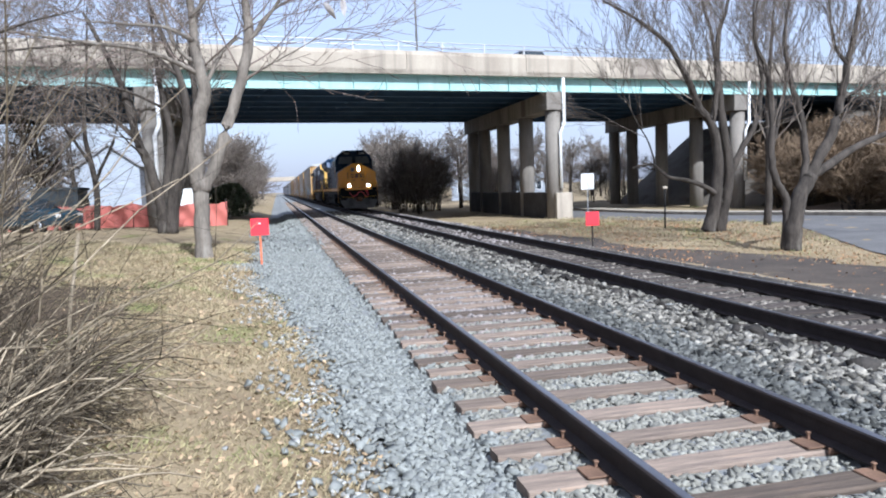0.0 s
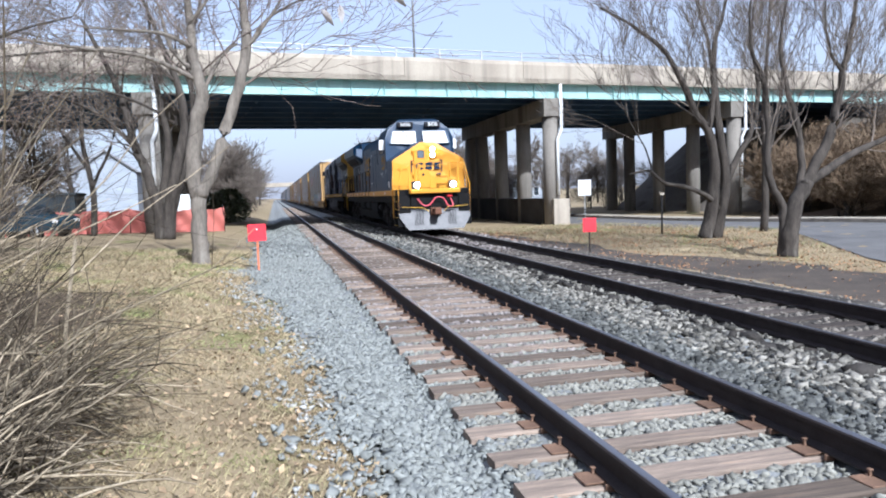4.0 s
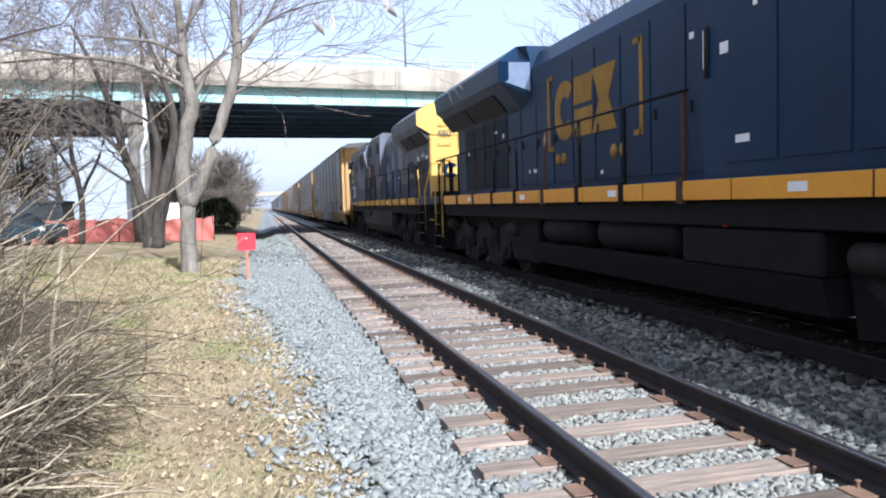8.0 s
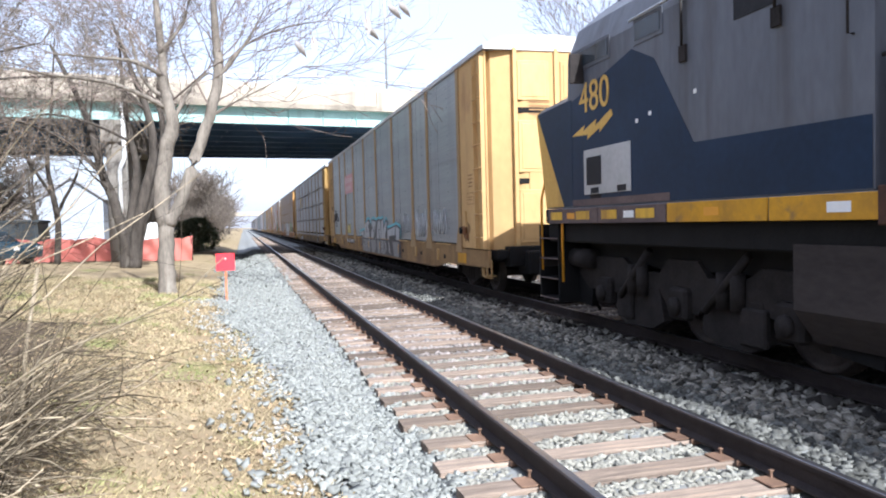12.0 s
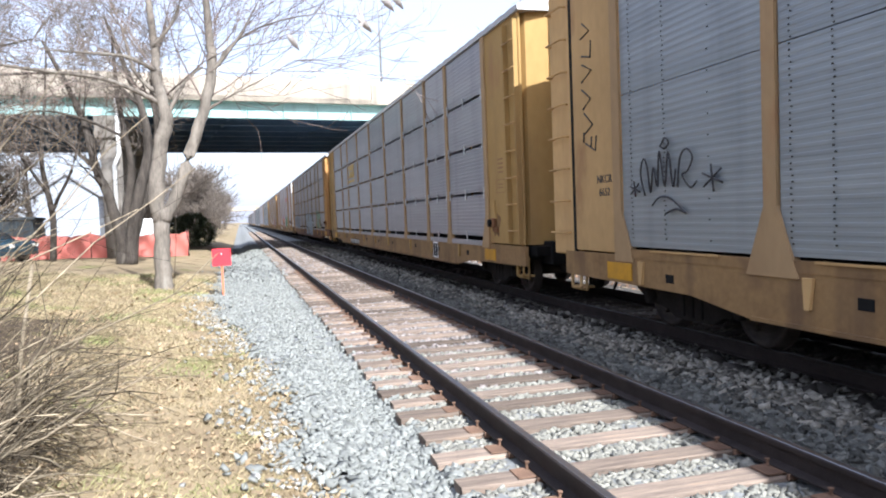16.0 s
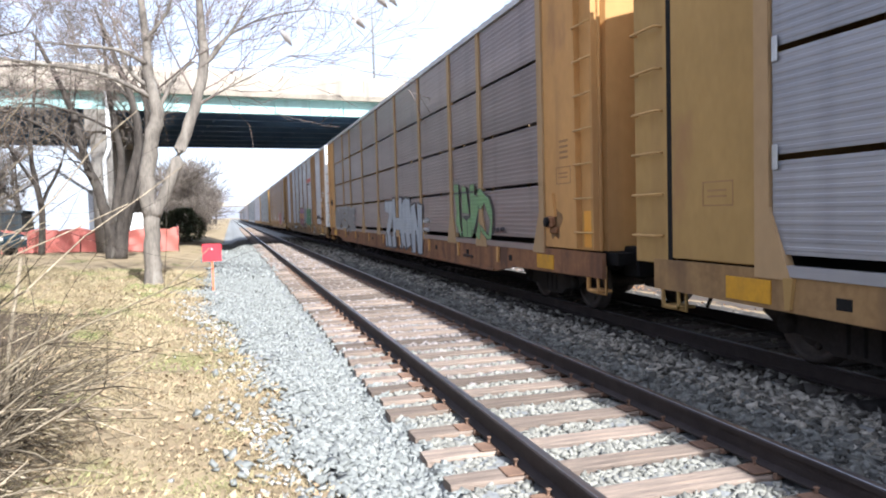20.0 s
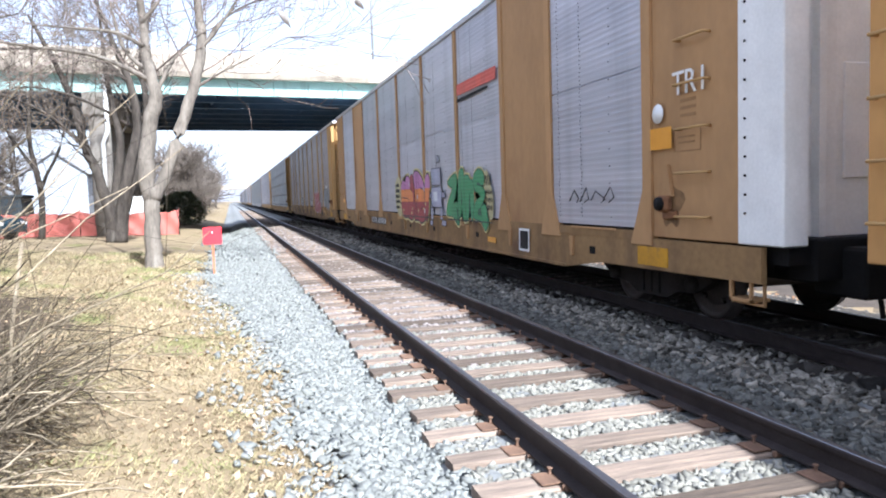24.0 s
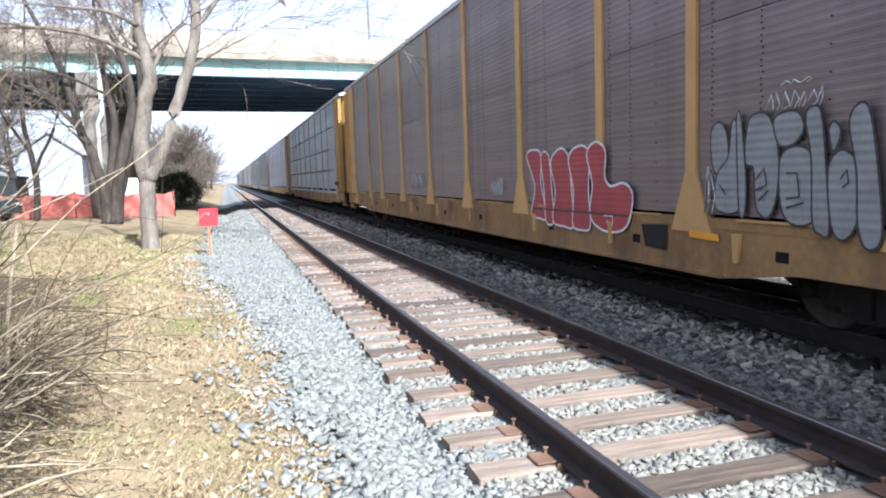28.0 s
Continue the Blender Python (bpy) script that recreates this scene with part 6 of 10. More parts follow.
def make_car(label, kind, slits=True, wide_bays=(), detail=True, top=5.0, pitch=0.075, posts=POSTS, doors=None, trim=None):
    root = thing("autorack_car", label, "railway car", group="autorack cars of the train")
    L = 28.4
    Y = trim or M_RACKYELLOW
    A, B = 1.0, 28.0  # body ends
    SILL = M_RUSTYSILL if kind == "brown" and slits else M_SILLYELLOW if detail else Y
    P = M_PANEL[kind] if not detail or (kind == "blue" and slits) else Y if kind in ("pale", "brown") and not slits else M_POST
    # frame
    s = Shape().box(-1.3, 1.3, A + 0.1, B - 0.1, 0.74, 0.96)
    part("floor", s, M_GRIME, root)
    for sd in (-1, 1):
        prof = [(A, 0.98), (A, 0.64), (4.1, 0.60), (5.1, 0.46), (B - 4.1, 0.46), (B - 3.1, 0.60), (B, 0.64), (B, 0.98)]
        part("side_sill", Shape().prism(prof, sd * 1.47, sd * 1.53, "x"), SILL, root, "rusty orange-brown side sill" if SILL is M_RUSTYSILL else "grimy yellow side sill")
        x0, x1 = sorted((sd * 1.535, sd * 1.56))
        if slits and detail:
            part("side_rail", Shape().box(min(sd * 1.47, sd * 1.545), max(sd * 1.47, sd * 1.545), 2.9, 26.2, 0.93, 1.03), M_PANEL[kind], root, "grey bottom rail")
        if detail and not slits:
            part("side_rail", Shape().box(min(sd * 1.47, sd * 1.538), max(sd * 1.47, sd * 1.538), 2.9, 26.2, 0.955, 1.062), SILL, root, "narrow rail under the panels")
        part("sill_flange", Shape().box(min(sd * 1.5, sd * 1.56), max(sd * 1.5, sd * 1.56), 5.1, B - 4.1, 0.46, 0.50), SILL, root)
        for y in (2.5, B - 1.9):
            part("jack_pad", Shape().box(min(sd * 1.53, sd * 1.54), max(sd * 1.53, sd * 1.54), y, y + 0.62, 0.66, 0.88), M_JACKYELLOW, root, "worn yellow patch")
        if detail:
            for y in (4.2, 6.6, 9.0, 12.2, 14.6, 17.1, 20.0, 22.5, 25.2):
                part("tie_down_slot", Shape().box(min(sd * 1.528, sd * 1.534), max(sd * 1.528, sd * 1.534), y, y + 0.16, 0.70, 0.80), M_GRIME, root)
                part("sill_bracket", Shape().prism([(y + 0.6, 0.92), (y + 0.72, 0.92), (y + 0.70, 0.64), (y + 0.64, 0.64)], sd * 1.53, sd * 1.565, "x"), Y, root)
            for y in (1.15, B - 0.45):
                part("end_step", Shape().box(min(sd * 1.30, sd * 1.52), max(sd * 1.30, sd * 1.52), y, y + 0.32, 0.44, 0.47).box(min(sd * 1.49, sd * 1.52), max(sd * 1.49, sd * 1.52), y, y + 0.03, 0.44, 0.66).box(min(sd * 1.49, sd * 1.52), max(sd * 1.49, sd * 1.52), y + 0.29, y + 0.32, 0.44, 0.66), Y, root, "sill step")
        # posts and panels
        edges = posts
        for i, y in enumerate(edges):
            pw = 0.085
            fw, fz = (0.22, 1.3) if kind == "grey" else (0.34, 1.55)
            prof = [(y - fw, 0.9), (y + fw, 0.9), (y + pw, fz), (y + pw, top), (y - pw, top), (y - pw, fz)]
            if i == 0:
                prof = [(y - 0.10, 0.9), (y + 0.36, 0.9), (y + pw, 1.55), (y + pw, top), (y - 0.10, top)]
            if i == len(edges) - 1:
                prof = [(y - 0.36, 0.9), (y + 0.10, 0.9), (y + 0.10, top), (y - pw, top), (y - pw, 1.55)]
            part("post", Shape().prism(prof, sd * 1.46, sd * 1.548, "x"), P, root)
        for i in range(len(edges) - 1):
            y0, y1 = edges[i] + 0.11, edges[i + 1] - 0.11
            w = y1 - y0
            if i in wide_bays:
                part("blank_bay", Shape().box(min(sd * 1.46, sd * 1.525), max(sd * 1.46, sd * 1.525), y0 - 0.05, y1 + 0.05, 1.0, top, 0.01), Y, root, "plain yellow bay")
                continue
            zs = [1.09, 1.985, 2.945, 3.925, top] if slits else [1.09, 3.0, top]
            for a, b in zip(zs[:-1], zs[1:]):
                gap = 0.05 if slits else 0.012
                z0 = a + (0.035 if slits else 0.006)
                me = rack_panel_mesh(w, z0, b - gap * 0.5, kind, pitch, 0.0036 if slits else 0.0021)
                m = pose(-1.518, y0, 0) if sd < 0 else pose(1.518, y1, 0, 0, 0, 180)
                part("panel", me, None, root, m=m)
                if detail and sd < 0 and not slits and a < 1.2:
                    part("lip_strip", Shape().box(-1.556, -1.536, y0 + w * 0.25, y0 + w * 0.75, 1.045, 1.068).box(-1.54, -1.515, y0 + w * 0.3, y0 + w * 0.3 + 0.05, 1.04, 1.07).box(-1.54, -1.515, y0 + w * 0.68, y0 + w * 0.68 + 0.05, 1.04, 1.07), Y, root, "thin strip at the panel's foot")
                    rv = Shape()
                    for q in (0.3, 0.62, 0.9):
                        for z in np.arange(1.2, top - 0.1, 0.055 if q > 0.3 else 0.22):
                            yy = y0 + w * q + (0.02 if int(z * 40) % 3 else 0)
                            rv.add([(-1.5318, yy, z), (-1.5318, yy + 0.021, z), (-1.5318, yy + 0.021, z + 0.016), (-1.5318, yy, z + 0.016), (-1.515, yy + 0.010, z + 0.008)], [(3, 2, 1, 0), (0, 1, 4), (1, 2, 4), (2, 3, 4), (3, 0, 4)])
                    part("rivet_field", rv, M_GRIMELIGHT, root, "rows of small dark rivets")["kind"] = "stuff"
                if slits and detail:
                    for q in (((0.02, 0.5, 0.98) if a > 1.1 else (0.5,)) if kind == "grey" else ()):
                        m = pose(-1.532, y0 + w * q, a + 0.01) if sd < 0 else pose(1.532, y0 + w * q, a + 0.01, 0, 0, 180)
                        part("panel_clip", CLIP, None, root, m=m)
        # end panels, ladders
        for e in (0, 1):
            a, b = (A + 0.06, 2.82) if e == 0 else (26.28, B - 0.06)
            part("end_panel", Shape().box(min(sd * 1.47, sd * 1.515), max(sd * 1.47, sd * 1.515), a, b, 1.0, top, 0.012), Y, root, "plain yellow end panel")
            if detail:
                ly = a + 0.06 if e == 0 else b - 0.56
                winged = e == 1 and (slits or kind == "blue")
                if doors and e == 0:
                    ly = 1.75
                if winged:
                    ly = 27.82
                if winged:
                    part("door_wing", Shape().box(min(sd * 1.3, sd * 1.52), max(sd * 1.3, sd * 1.52), 27.74, 28.4, 0.93, top, 0.012), Y, root, "yellow end door wing with rungs")
                    part("door_gap", Shape().box(min(sd * 1.48, sd * 1.5165), max(sd * 1.48, sd * 1.5165), 27.65, 27.738, 0.98, top), M_GRIME, root, "dark gap beside the door")
                if doors and e == 0:
                    part("door_corner", Shape().box(min(sd * 1.25, sd * 1.53), max(sd * 1.25, sd * 1.53), 0.72, 1.33, 1.0, top + 0.1, 0.012), doors, root, "white door corner with bolts")
                if not (winged or doors):
                    part("stile", Shape().box(min(sd * 1.515, sd * 1.60), max(sd * 1.515, sd * 1.60), ly - 0.03, ly + 0.03, 1.02, top - 0.1).box(min(sd * 1.515, sd * 1.60), max(sd * 1.515, sd * 1.60), ly + 0.47, ly + 0.53, 1.02, top - 0.1), Y, root, "ladder stile")
                for z in np.arange(1.25, top - 0.2, 0.47):
                    part("rung", RUNG, None, root, m=pose(sd * 1.52, ly, float(z)) if sd < 0 else pose(sd * 1.52, ly + 0.5, float(z), 0, 0, 180))
                fy, dz = (a + 0.85, 0.0) if e == 0 else (a + 0.35, -0.38)
                lo, hi = sorted((sd * 1.515, sd * 1.518))
                out = [(fy, 1.95 + dz), (fy + 0.48, 1.95 + dz), (fy + 0.48, 2.205 + dz), (fy, 2.205 + dz)]
                inn = [(fy + 0.015, 1.965 + dz), (fy + 0.465, 1.965 + dz), (fy + 0.465, 2.19 + dz), (fy + 0.015, 2.19 + dz)]
                fr = Shape().add([(x, y, z) for x in (lo, hi) for y, z in out + inn], [(o + k, o + (k + 1) % 4, o + 4 + (k + 1) % 4, o + 4 + k) for o in (0, 8) for k in range(4)] + [(k, (k + 1) % 4, 8 + (k + 1) % 4, 8 + k) for k in range(4)] + [(4 + k, 4 + (k + 1) % 4, 12 + (k + 1) % 4, 12 + k) for k in range(4)])
                if e == 1 and kind == "blue" and not slits:
                    continue
                part("stencil_box", fr, M_STENCIL, root, "stencilled box")
                for z in (2.04 + dz, 2.10 + dz):
                    part("stencil_line", Shape().box(lo, hi, fy + 0.1, fy + 0.4, z, z + 0.02), M_STENCIL, root)
                for z in (2.32, 2.40, 2.48, 2.56) if e == 0 else ():
                    part("stencil_line", Shape().box(lo, hi, fy + 0.08, fy + 0.36, z, z + 0.035), M_STENCIL, root)
                if e == 1 and doors:
                    part("warning_plate", Shape().box(min(sd * 1.546, sd * 1.552), max(sd * 1.546, sd * 1.552), 26.19, 26.64, 1.36, 1.52), M_YELLOW, root, "small yellow warning plate")
                    for z in (2.64, 2.70, 2.76, 2.83):
                        part("stencil_line", Shape().box(min(sd * 1.546, sd * 1.5495), max(sd * 1.546, sd * 1.5495), 26.24, 26.50 + 0.05 * math.sin(z * 60), z, z + 0.03), M_RUSTSTENCIL, root, "reddish stencil")
                if e == 1:
                    continue
                by = a + 1.45
                stain = [(by - 0.06 + 0.21 * math.cos(w) * (1 + 0.25 * math.sin(3 * w) + 0.15 * math.sin(7 * w)), 1.36 + 0.27 * math.sin(w) * (1 + 0.2 * math.cos(2 * w) + 0.12 * math.sin(5 * w))) for w in [2 * math.pi * i / 28 for i in range(28)]]
                part("grease_stain", Shape().prism(stain, sd * 1.5152, sd * 1.5168, "x"), M_GREASE, root, "dark grease stain")
                part("handbrake", Shape().box(min(sd * 1.515, sd * 1.62), max(sd * 1.515, sd * 1.62), by - 0.10, by + 0.10, 1.30, 1.48, 0.03).box(min(sd * 1.515, sd * 1.56), max(sd * 1.515, sd * 1.56), by - 0.19, by + 0.06, 1.22, 1.31, 0.01), M_RUSTYSILL, root, "rusty hand brake box")
                part("brake_wheel", Shape().tube([(sd * 1.60, by, 1.39), (sd * 1.66, by, 1.39)], 0.075, 12), M_GRIME, root, "small brake wheel hub")
                part("brake_chain_guard", Shape().prism([(by - 0.13, 1.47), (by + 0.13, 1.47), (by + 0.03, 1.82), (by - 0.05, 1.82)], sd * 1.516, sd * 1.56, "x"), Y, root)
    # ends
    for y, d in ((A + 0.1, -1), (B - 0.1, 1)):
        ring = [(-1.5, y - d * 0.25), (-1.36, y - d * 0.02), (-0.7, y + d * 0.12), (0.7, y + d * 0.12), (1.36, y - d * 0.02), (1.5, y - d * 0.25)]
        part("end_door", Shape().prism(ring, 1.0, top + 0.12, "z"), doors or Y, root, "white folding end doors" if doors else "yellow folding end doors")
        for z in () if doors else (2.32, 3.75):
            for px in (-0.86, 0.08):
                part("door_slot", Shape().box(px, px + 0.78, min(y, y + d * 0.126), max(y, y + d * 0.126), z, z + 0.11, 0.006), M_GRIME, root, "dark slot in the door")
        part("draft_gear", Shape().box(-0.85, 0.85, min(y, y + d * 0.62), max(y, y + d * 0.62), 0.5, 0.97, 0.03).box(-1.15, 1.15, min(y, y + d * 0.36), max(y, y + d * 0.36), 0.66, 1.06, 0.02), M_GRIME, root, "dark draft gear housing")
        if detail:
            for px in (-0.9, 0.0, 0.9):
                part("door_rib", Shape().box(px - 0.04, px + 0.04, min(y, y + d * 0.17), max(y, y + d * 0.17), 1.02, top + 0.05), doors or Y, root)
            for z in (3.72, 3.80, 3.88, 3.96):
                part("stencil_line", Shape().box(-0.6, -0.15, min(y + d * 0.11, y + d * 0.128), max(y + d * 0.11, y + d * 0.128), z, z + 0.03), M_STENCIL, root)
            if not doors:
                for px in (-0.5, 0.44):
                    for z0, z1 in ((1.12, 2.2), (2.55, 3.6), (4.0, 4.8)):
                        part("door_panel", Shape().box(px - 0.34, px + 0.34, min(y, y + d * 0.142), max(y, y + d * 0.142), z0, z1, 0.008).box(px - 0.27, px + 0.27, min(y, y + d * 0.15), max(y, y + d * 0.15), z0 + 0.07, z1 - 0.07, 0.006), Y, root, "pressed door panel")
            part("end_panel_frame", Shape().box(-0.62, -0.12, min(y, y + d * 0.135), max(y, y + d * 0.135), 1.6, 2.7, 0.01), doors or Y, root)
            if doors:
                for z in np.arange(1.3, 4.9, 0.18):
                    part("bolt", Shape().tube([(-1.528, 1.22, float(z)), (-1.54, 1.22, float(z))], 0.014, 6), M_GRIMELIGHT, root)
        part("end_platform", Shape().box(-1.4, 1.4, min(y - d * 0.2, y + d * 0.3), max(y - d * 0.2, y + d * 0.3), 0.82, 0.98), M_GRIME, root)
        coupler(root, y - d * 0.02, d)
        for sd in (-1, 1):
            part("sill_step", Shape().tube([(sd * 1.45, y + d * 0.05, 0.8), (sd * 1.45, y + d * 0.05, 0.42), (sd * 1.45, y - d * 0.4, 0.42), (sd * 1.45, y - d * 0.4, 0.8)], 0.02, 6), Y, root)
        hose(root, [(-0.5, y + d * 0.2, 0.85), (-0.48, y + d * 0.4, 0.55), (-0.52, y + d * 0.5, 0.3)], 0.025, M_GRIMELIGHT)
    # roof
    ring = [(-1.56, top), (-1.56, top + 0.09), (-1.1, top + 0.26), (0, top + 0.33), (1.1, top + 0.26), (1.56, top + 0.09), (1.56, top)]
    n = len(ring)
    s = Shape()
    ys = np.linspace(A - 0.05, B + 0.05, 93 if detail else 3)
    v, f = [], []
    for i, y in enumerate(ys):
        k = 0.018 * (i % 2)
        v += [(x, y, z + (k if 0 < j < n - 1 else 0)) for j, (x, z) in enumerate(ring)]
    for i in range(len(ys) - 1):
        f += [(i * n + j, (i + 1) * n + j, (i + 1) * n + (j + 1) % n, i * n + (j + 1) % n) for j in range(n)]
    f += [tuple(range(n))[::-1], tuple((len(ys) - 1) * n + j for j in range(n))]
    s.add(v, f)
    part("roof", s, M_RACKROOF, root, "pale ribbed metal roof")
    # brake gear
    part("brake_pipe", Shape().tube([(-1.1, 4, 0.55), (-1.1, L - 4, 0.55)], 0.03, 6), M_GRIMELIGHT, root)
    part("centre_sill", Shape().box(-0.35, 0.35, 1.0, L - 1.0, 0.5, 0.8), M_GRIME, root)
    for yc in (3.55, B - 2.5):
        car_truck(root, yc, detail)
    return root


CARS = [
    ("grey autorack car with yellow ends, spray-painted low down", "blue", False, (), True),
    ("grey galvanised autorack car with slotted panels and yellow posts", "grey", True, (), True),
    ("brown-stained autorack car with slotted panels and painted scrawls", "brown", True, (), True),
    ("pale aluminium autorack car with plain yellow bays and bright scrawls", "pale", False, (1, 7), True),
    ("dark brown-grey autorack car with yellow posts and red and silver scrawls", "brown", False, (), True),
    ("blue-grey autorack car with slotted panels", "blue", True, (), True),
]
U = [45.0, 73.62, 101.85, 130.4, 158.5, 186.9]
cars = []
TRIMS = (M_RACKTAN, M_RACKMUSTARD, M_RACKORANGE, M_RACKBROWN, M_RACKYELLOW, M_RACKMUSTARD)
for (label, kind, slits, wide, detail), u, trim in zip(CARS, U, TRIMS):
    c = make_car(label, kind, slits, wide, detail, posts=[2.9, 5.75, 7.6, 10.4, 13.4, 16.15, 19.0, 21.68, 23.62, 26.4] if u < 50 else [2.9, 5.78, 7.74, 10.42, 13.2, 16.0, 18.85, 21.6, 23.5, 26.2] if kind == "brown" and slits else POSTS, doors=M_WHITE if kind == "pale" else None, trim=trim)
    cars.append(c)
    TRAIN.append((c, u, False))
far_a = make_car("pale grey autorack car far down the train", "pale", False, (), False)
far_b = make_car("blue-grey autorack car far down the train", "blue", False, (), False, trim=M_PANEL["grey"])
TRAIN += [(far_a, 215.3, False), (far_b, 243.7, False)]
for k in range(8):
    src = far_a if k % 3 else far_b
    TRAIN.append((copy_thing(src, pose(0, 0, 0)), 272.1 + 28.4 * k, False))


def front(t):
    """Where the leading coupler is, in metres along the track."""
    return 55.676 - 6.9806 * t - 0.03388 * t * t + 0.000402 * t ** 3


# ---- paint on the cars ----
def blend_loop(pts, n=4):
    """A closed smooth curve through a few points."""
    out, k = [], len(pts)
    for i in range(k):
        a, b, c, d = (Vector((*pts[(i + j) % k], 0)) for j in (-1, 0, 1, 2))
        for q in range(n):
            t = q / n
            v = 0.5 * ((2 * b) + (c - a) * t + (2 * a - 5 * b + 4 * c - d) * t * t + (3 * b - a - 3 * c + d) * t ** 3)
            out.append((v.x, v.y))
    return out


GLYPHS = [
    [(0, 0), (0.12, 0.6), (0.35, 1), (0.65, 1), (0.88, 0.55), (1, 0), (0.68, 0.02), (0.6, 0.3), (0.42, 0.3), (0.34, 0.0)],
    [(0, 0), (0.05, 0.95), (0.4, 1), (0.6, 0.5), (0.65, 1), (1, 0.95), (0.95, 0), (0.6, 0), (0.4, 0.5), (0.35, 0)],
    [(0, 0.05), (0.9, 0), (1, 0.25), (0.5, 0.3), (0.55, 0.42), (0.95, 0.45), (0.9, 0.62), (0.5, 0.65), (0.5, 0.75), (1, 0.78), (0.9, 1), (0.1, 1), (0, 0.7), (0.1, 0.5)],
    [(0, 0), (1, 0), (0.95, 0.25), (0.5, 0.3), (0.95, 0.7), (0.8, 1), (0.2, 1), (0, 0.75), (0.3, 0.65), (0.5, 0.7), (0.05, 0.25)],
    [(0.05, 0.1), (0.4, 0), (0.9, 0.1), (1, 0.5), (0.85, 0.95), (0.45, 1), (0.1, 0.9), (0, 0.5)],
    [(0, 1), (0.3, 1), (0.5, 0.62), (0.72, 1), (1, 0.98), (0.7, 0.5), (1, 0), (0.7, 0), (0.48, 0.36), (0.3, 0), (0, 0.02), (0.28, 0.5)],
    [(0, 1), (1, 1), (1, 0.72), (0.45, 0.26), (1, 0.22), (1, 0), (0, 0), (0, 0.22), (0.52, 0.74), (0, 0.78)],
    [(0, 0), (0.22, 1), (0.78, 1), (1, 0), (0.7, 0), (0.62, 0.42), (0.4, 0.42), (0.32, 0)],
    [(0, 1), (0.28, 1), (0.28, 0.6), (0.72, 0.6), (0.72, 1), (1, 1), (1, 0), (0.72, 0), (0.72, 0.36), (0.28, 0.36), (0.28, 0), (0, 0)],
]
FACE = 1.5505  # just outside the posts


def flat(root, name, pts, material, layer, label="", side=-1):
    a, b = side * (FACE + 0.0016 * layer), side * (FACE + 0.0016 * layer + 0.0012)
    return part(name, Shape().prism(pts, a, b, "x"), material, root, label)


def scrawl(root, y_left, y_right, z0, z1, glyphs, fill, edge, halo=None, seed=0, spread=0.06, jump=0.1, sharp=False):
    """A row of swollen plain shapes sprayed on the flank: halo, dark edge and fill."""
    rng = random.Random(seed)
    n = len(glyphs)
    w = (y_left - y_right) / n
    for i, g in enumerate(glyphs):
        yl = y_left - i * w + 0.05 * w
        dz = rng.uniform(-jump, jump) * (z1 - z0)
        hh = (z1 - z0) * rng.uniform(0.88, 1.08)
        loop = GLYPHS[g % len(GLYPHS)] if sharp else blend_loop(GLYPHS[g % len(GLYPHS)])
        cx, cz = 0.5, 0.5

        def at(scale, ox=0.0):
            sy, sz = 1 + scale / w, 1 + scale / hh
            return [(yl - (cx + (u - cx) * sy) * w * 1.1 + ox, z0 + dz + (cz + (v - cz) * sz) * hh) for u, v in loop]
        if halo:
            flat(root, "spray_halo", at(spread * 3.2), halo, 0)
        flat(root, "spray_outline", at(spread), edge, 1)
        flat(root, "spray_shape", at(-spread * 0.6), fill[i % len(fill)], 2, "sprayed plain shape")


def grow(loop, d):
    """The loop moved outwards by d."""
    k = len(loop)
    area = sum(loop[i - 1][0] * loop[i][1] - loop[i][0] * loop[i - 1][1] for i in range(k))
    sg = 1 if area > 0 else -1
    out = []
    for i in range(k):
        (ax, ay), (bx, by) = loop[i - 1], loop[(i + 1) % k]
        n = math.hypot(bx - ax, by - ay) or 1.0
        out.append((loop[i][0] + sg * d * (by - ay) / n, loop[i][1] - sg * d * (bx - ax) / n))
    return out


def blob(root, pts, fill, edge=None, halo=None, d=0.03, h=0.09, smooth=True, layer=2, name="spray_shape"):
    """One sprayed shape with its outline and the glow of paint round it."""
    loop = blend_loop(pts) if smooth else list(pts)
    if halo:
        flat(root, "spray_halo", grow(loop, d + h), halo, 0)
    if edge:
        flat(root, "spray_outline", grow(loop, d), edge, layer - 0.5)
    flat(root, name, loop, fill, layer, "sprayed plain shape")


def line(root, pts, material, w=0.02, layer=4):
    """A sprayed stroke along a few points, of even width."""
    a, b = [], []
    for i, q in enumerate(pts):
        (ax, ay), (bx, by) = pts[max(0, i - 1)], pts[min(len(pts) - 1, i + 1)]
        n = math.hypot(bx - ax, by - ay) or 1.0
        ox, oz = w / 2 * (by - ay) / n, -w / 2 * (bx - ax) / n
        a.append((q[0] + ox, q[1] + oz))
        b.append((q[0] - ox, q[1] - oz))
    flat(root, "spray_stroke", a + b[::-1], material, layer)


def scribble(root, y_left, y_right, z0, z1, material, seed, strokes=7, r=0.010):
    """A hand-drawn tag of unreadable strokes."""
    rng = random.Random(seed)
    x = -(FACE + 0.003)
    w = (y_left - y_right) / strokes
    for k in range(strokes):
        y = y_left - k * w
        pts = [(x, y, z0 + rng.uniform(0, 0.2) * (z1 - z0)), (x, y - w * rng.uniform(0.2, 0.8), z1 - rng.uniform(0, 0.3) * (z1 - z0)), (x, y - w * rng.uniform(0.6, 1.2), z0 + rng.uniform(0.1, 0.5) * (z1 - z0)), (x, y - w * rng.uniform(0.3, 0.9), z0)]
        part("spray_stroke", Shape().tube(pts, r, 4), material, root)


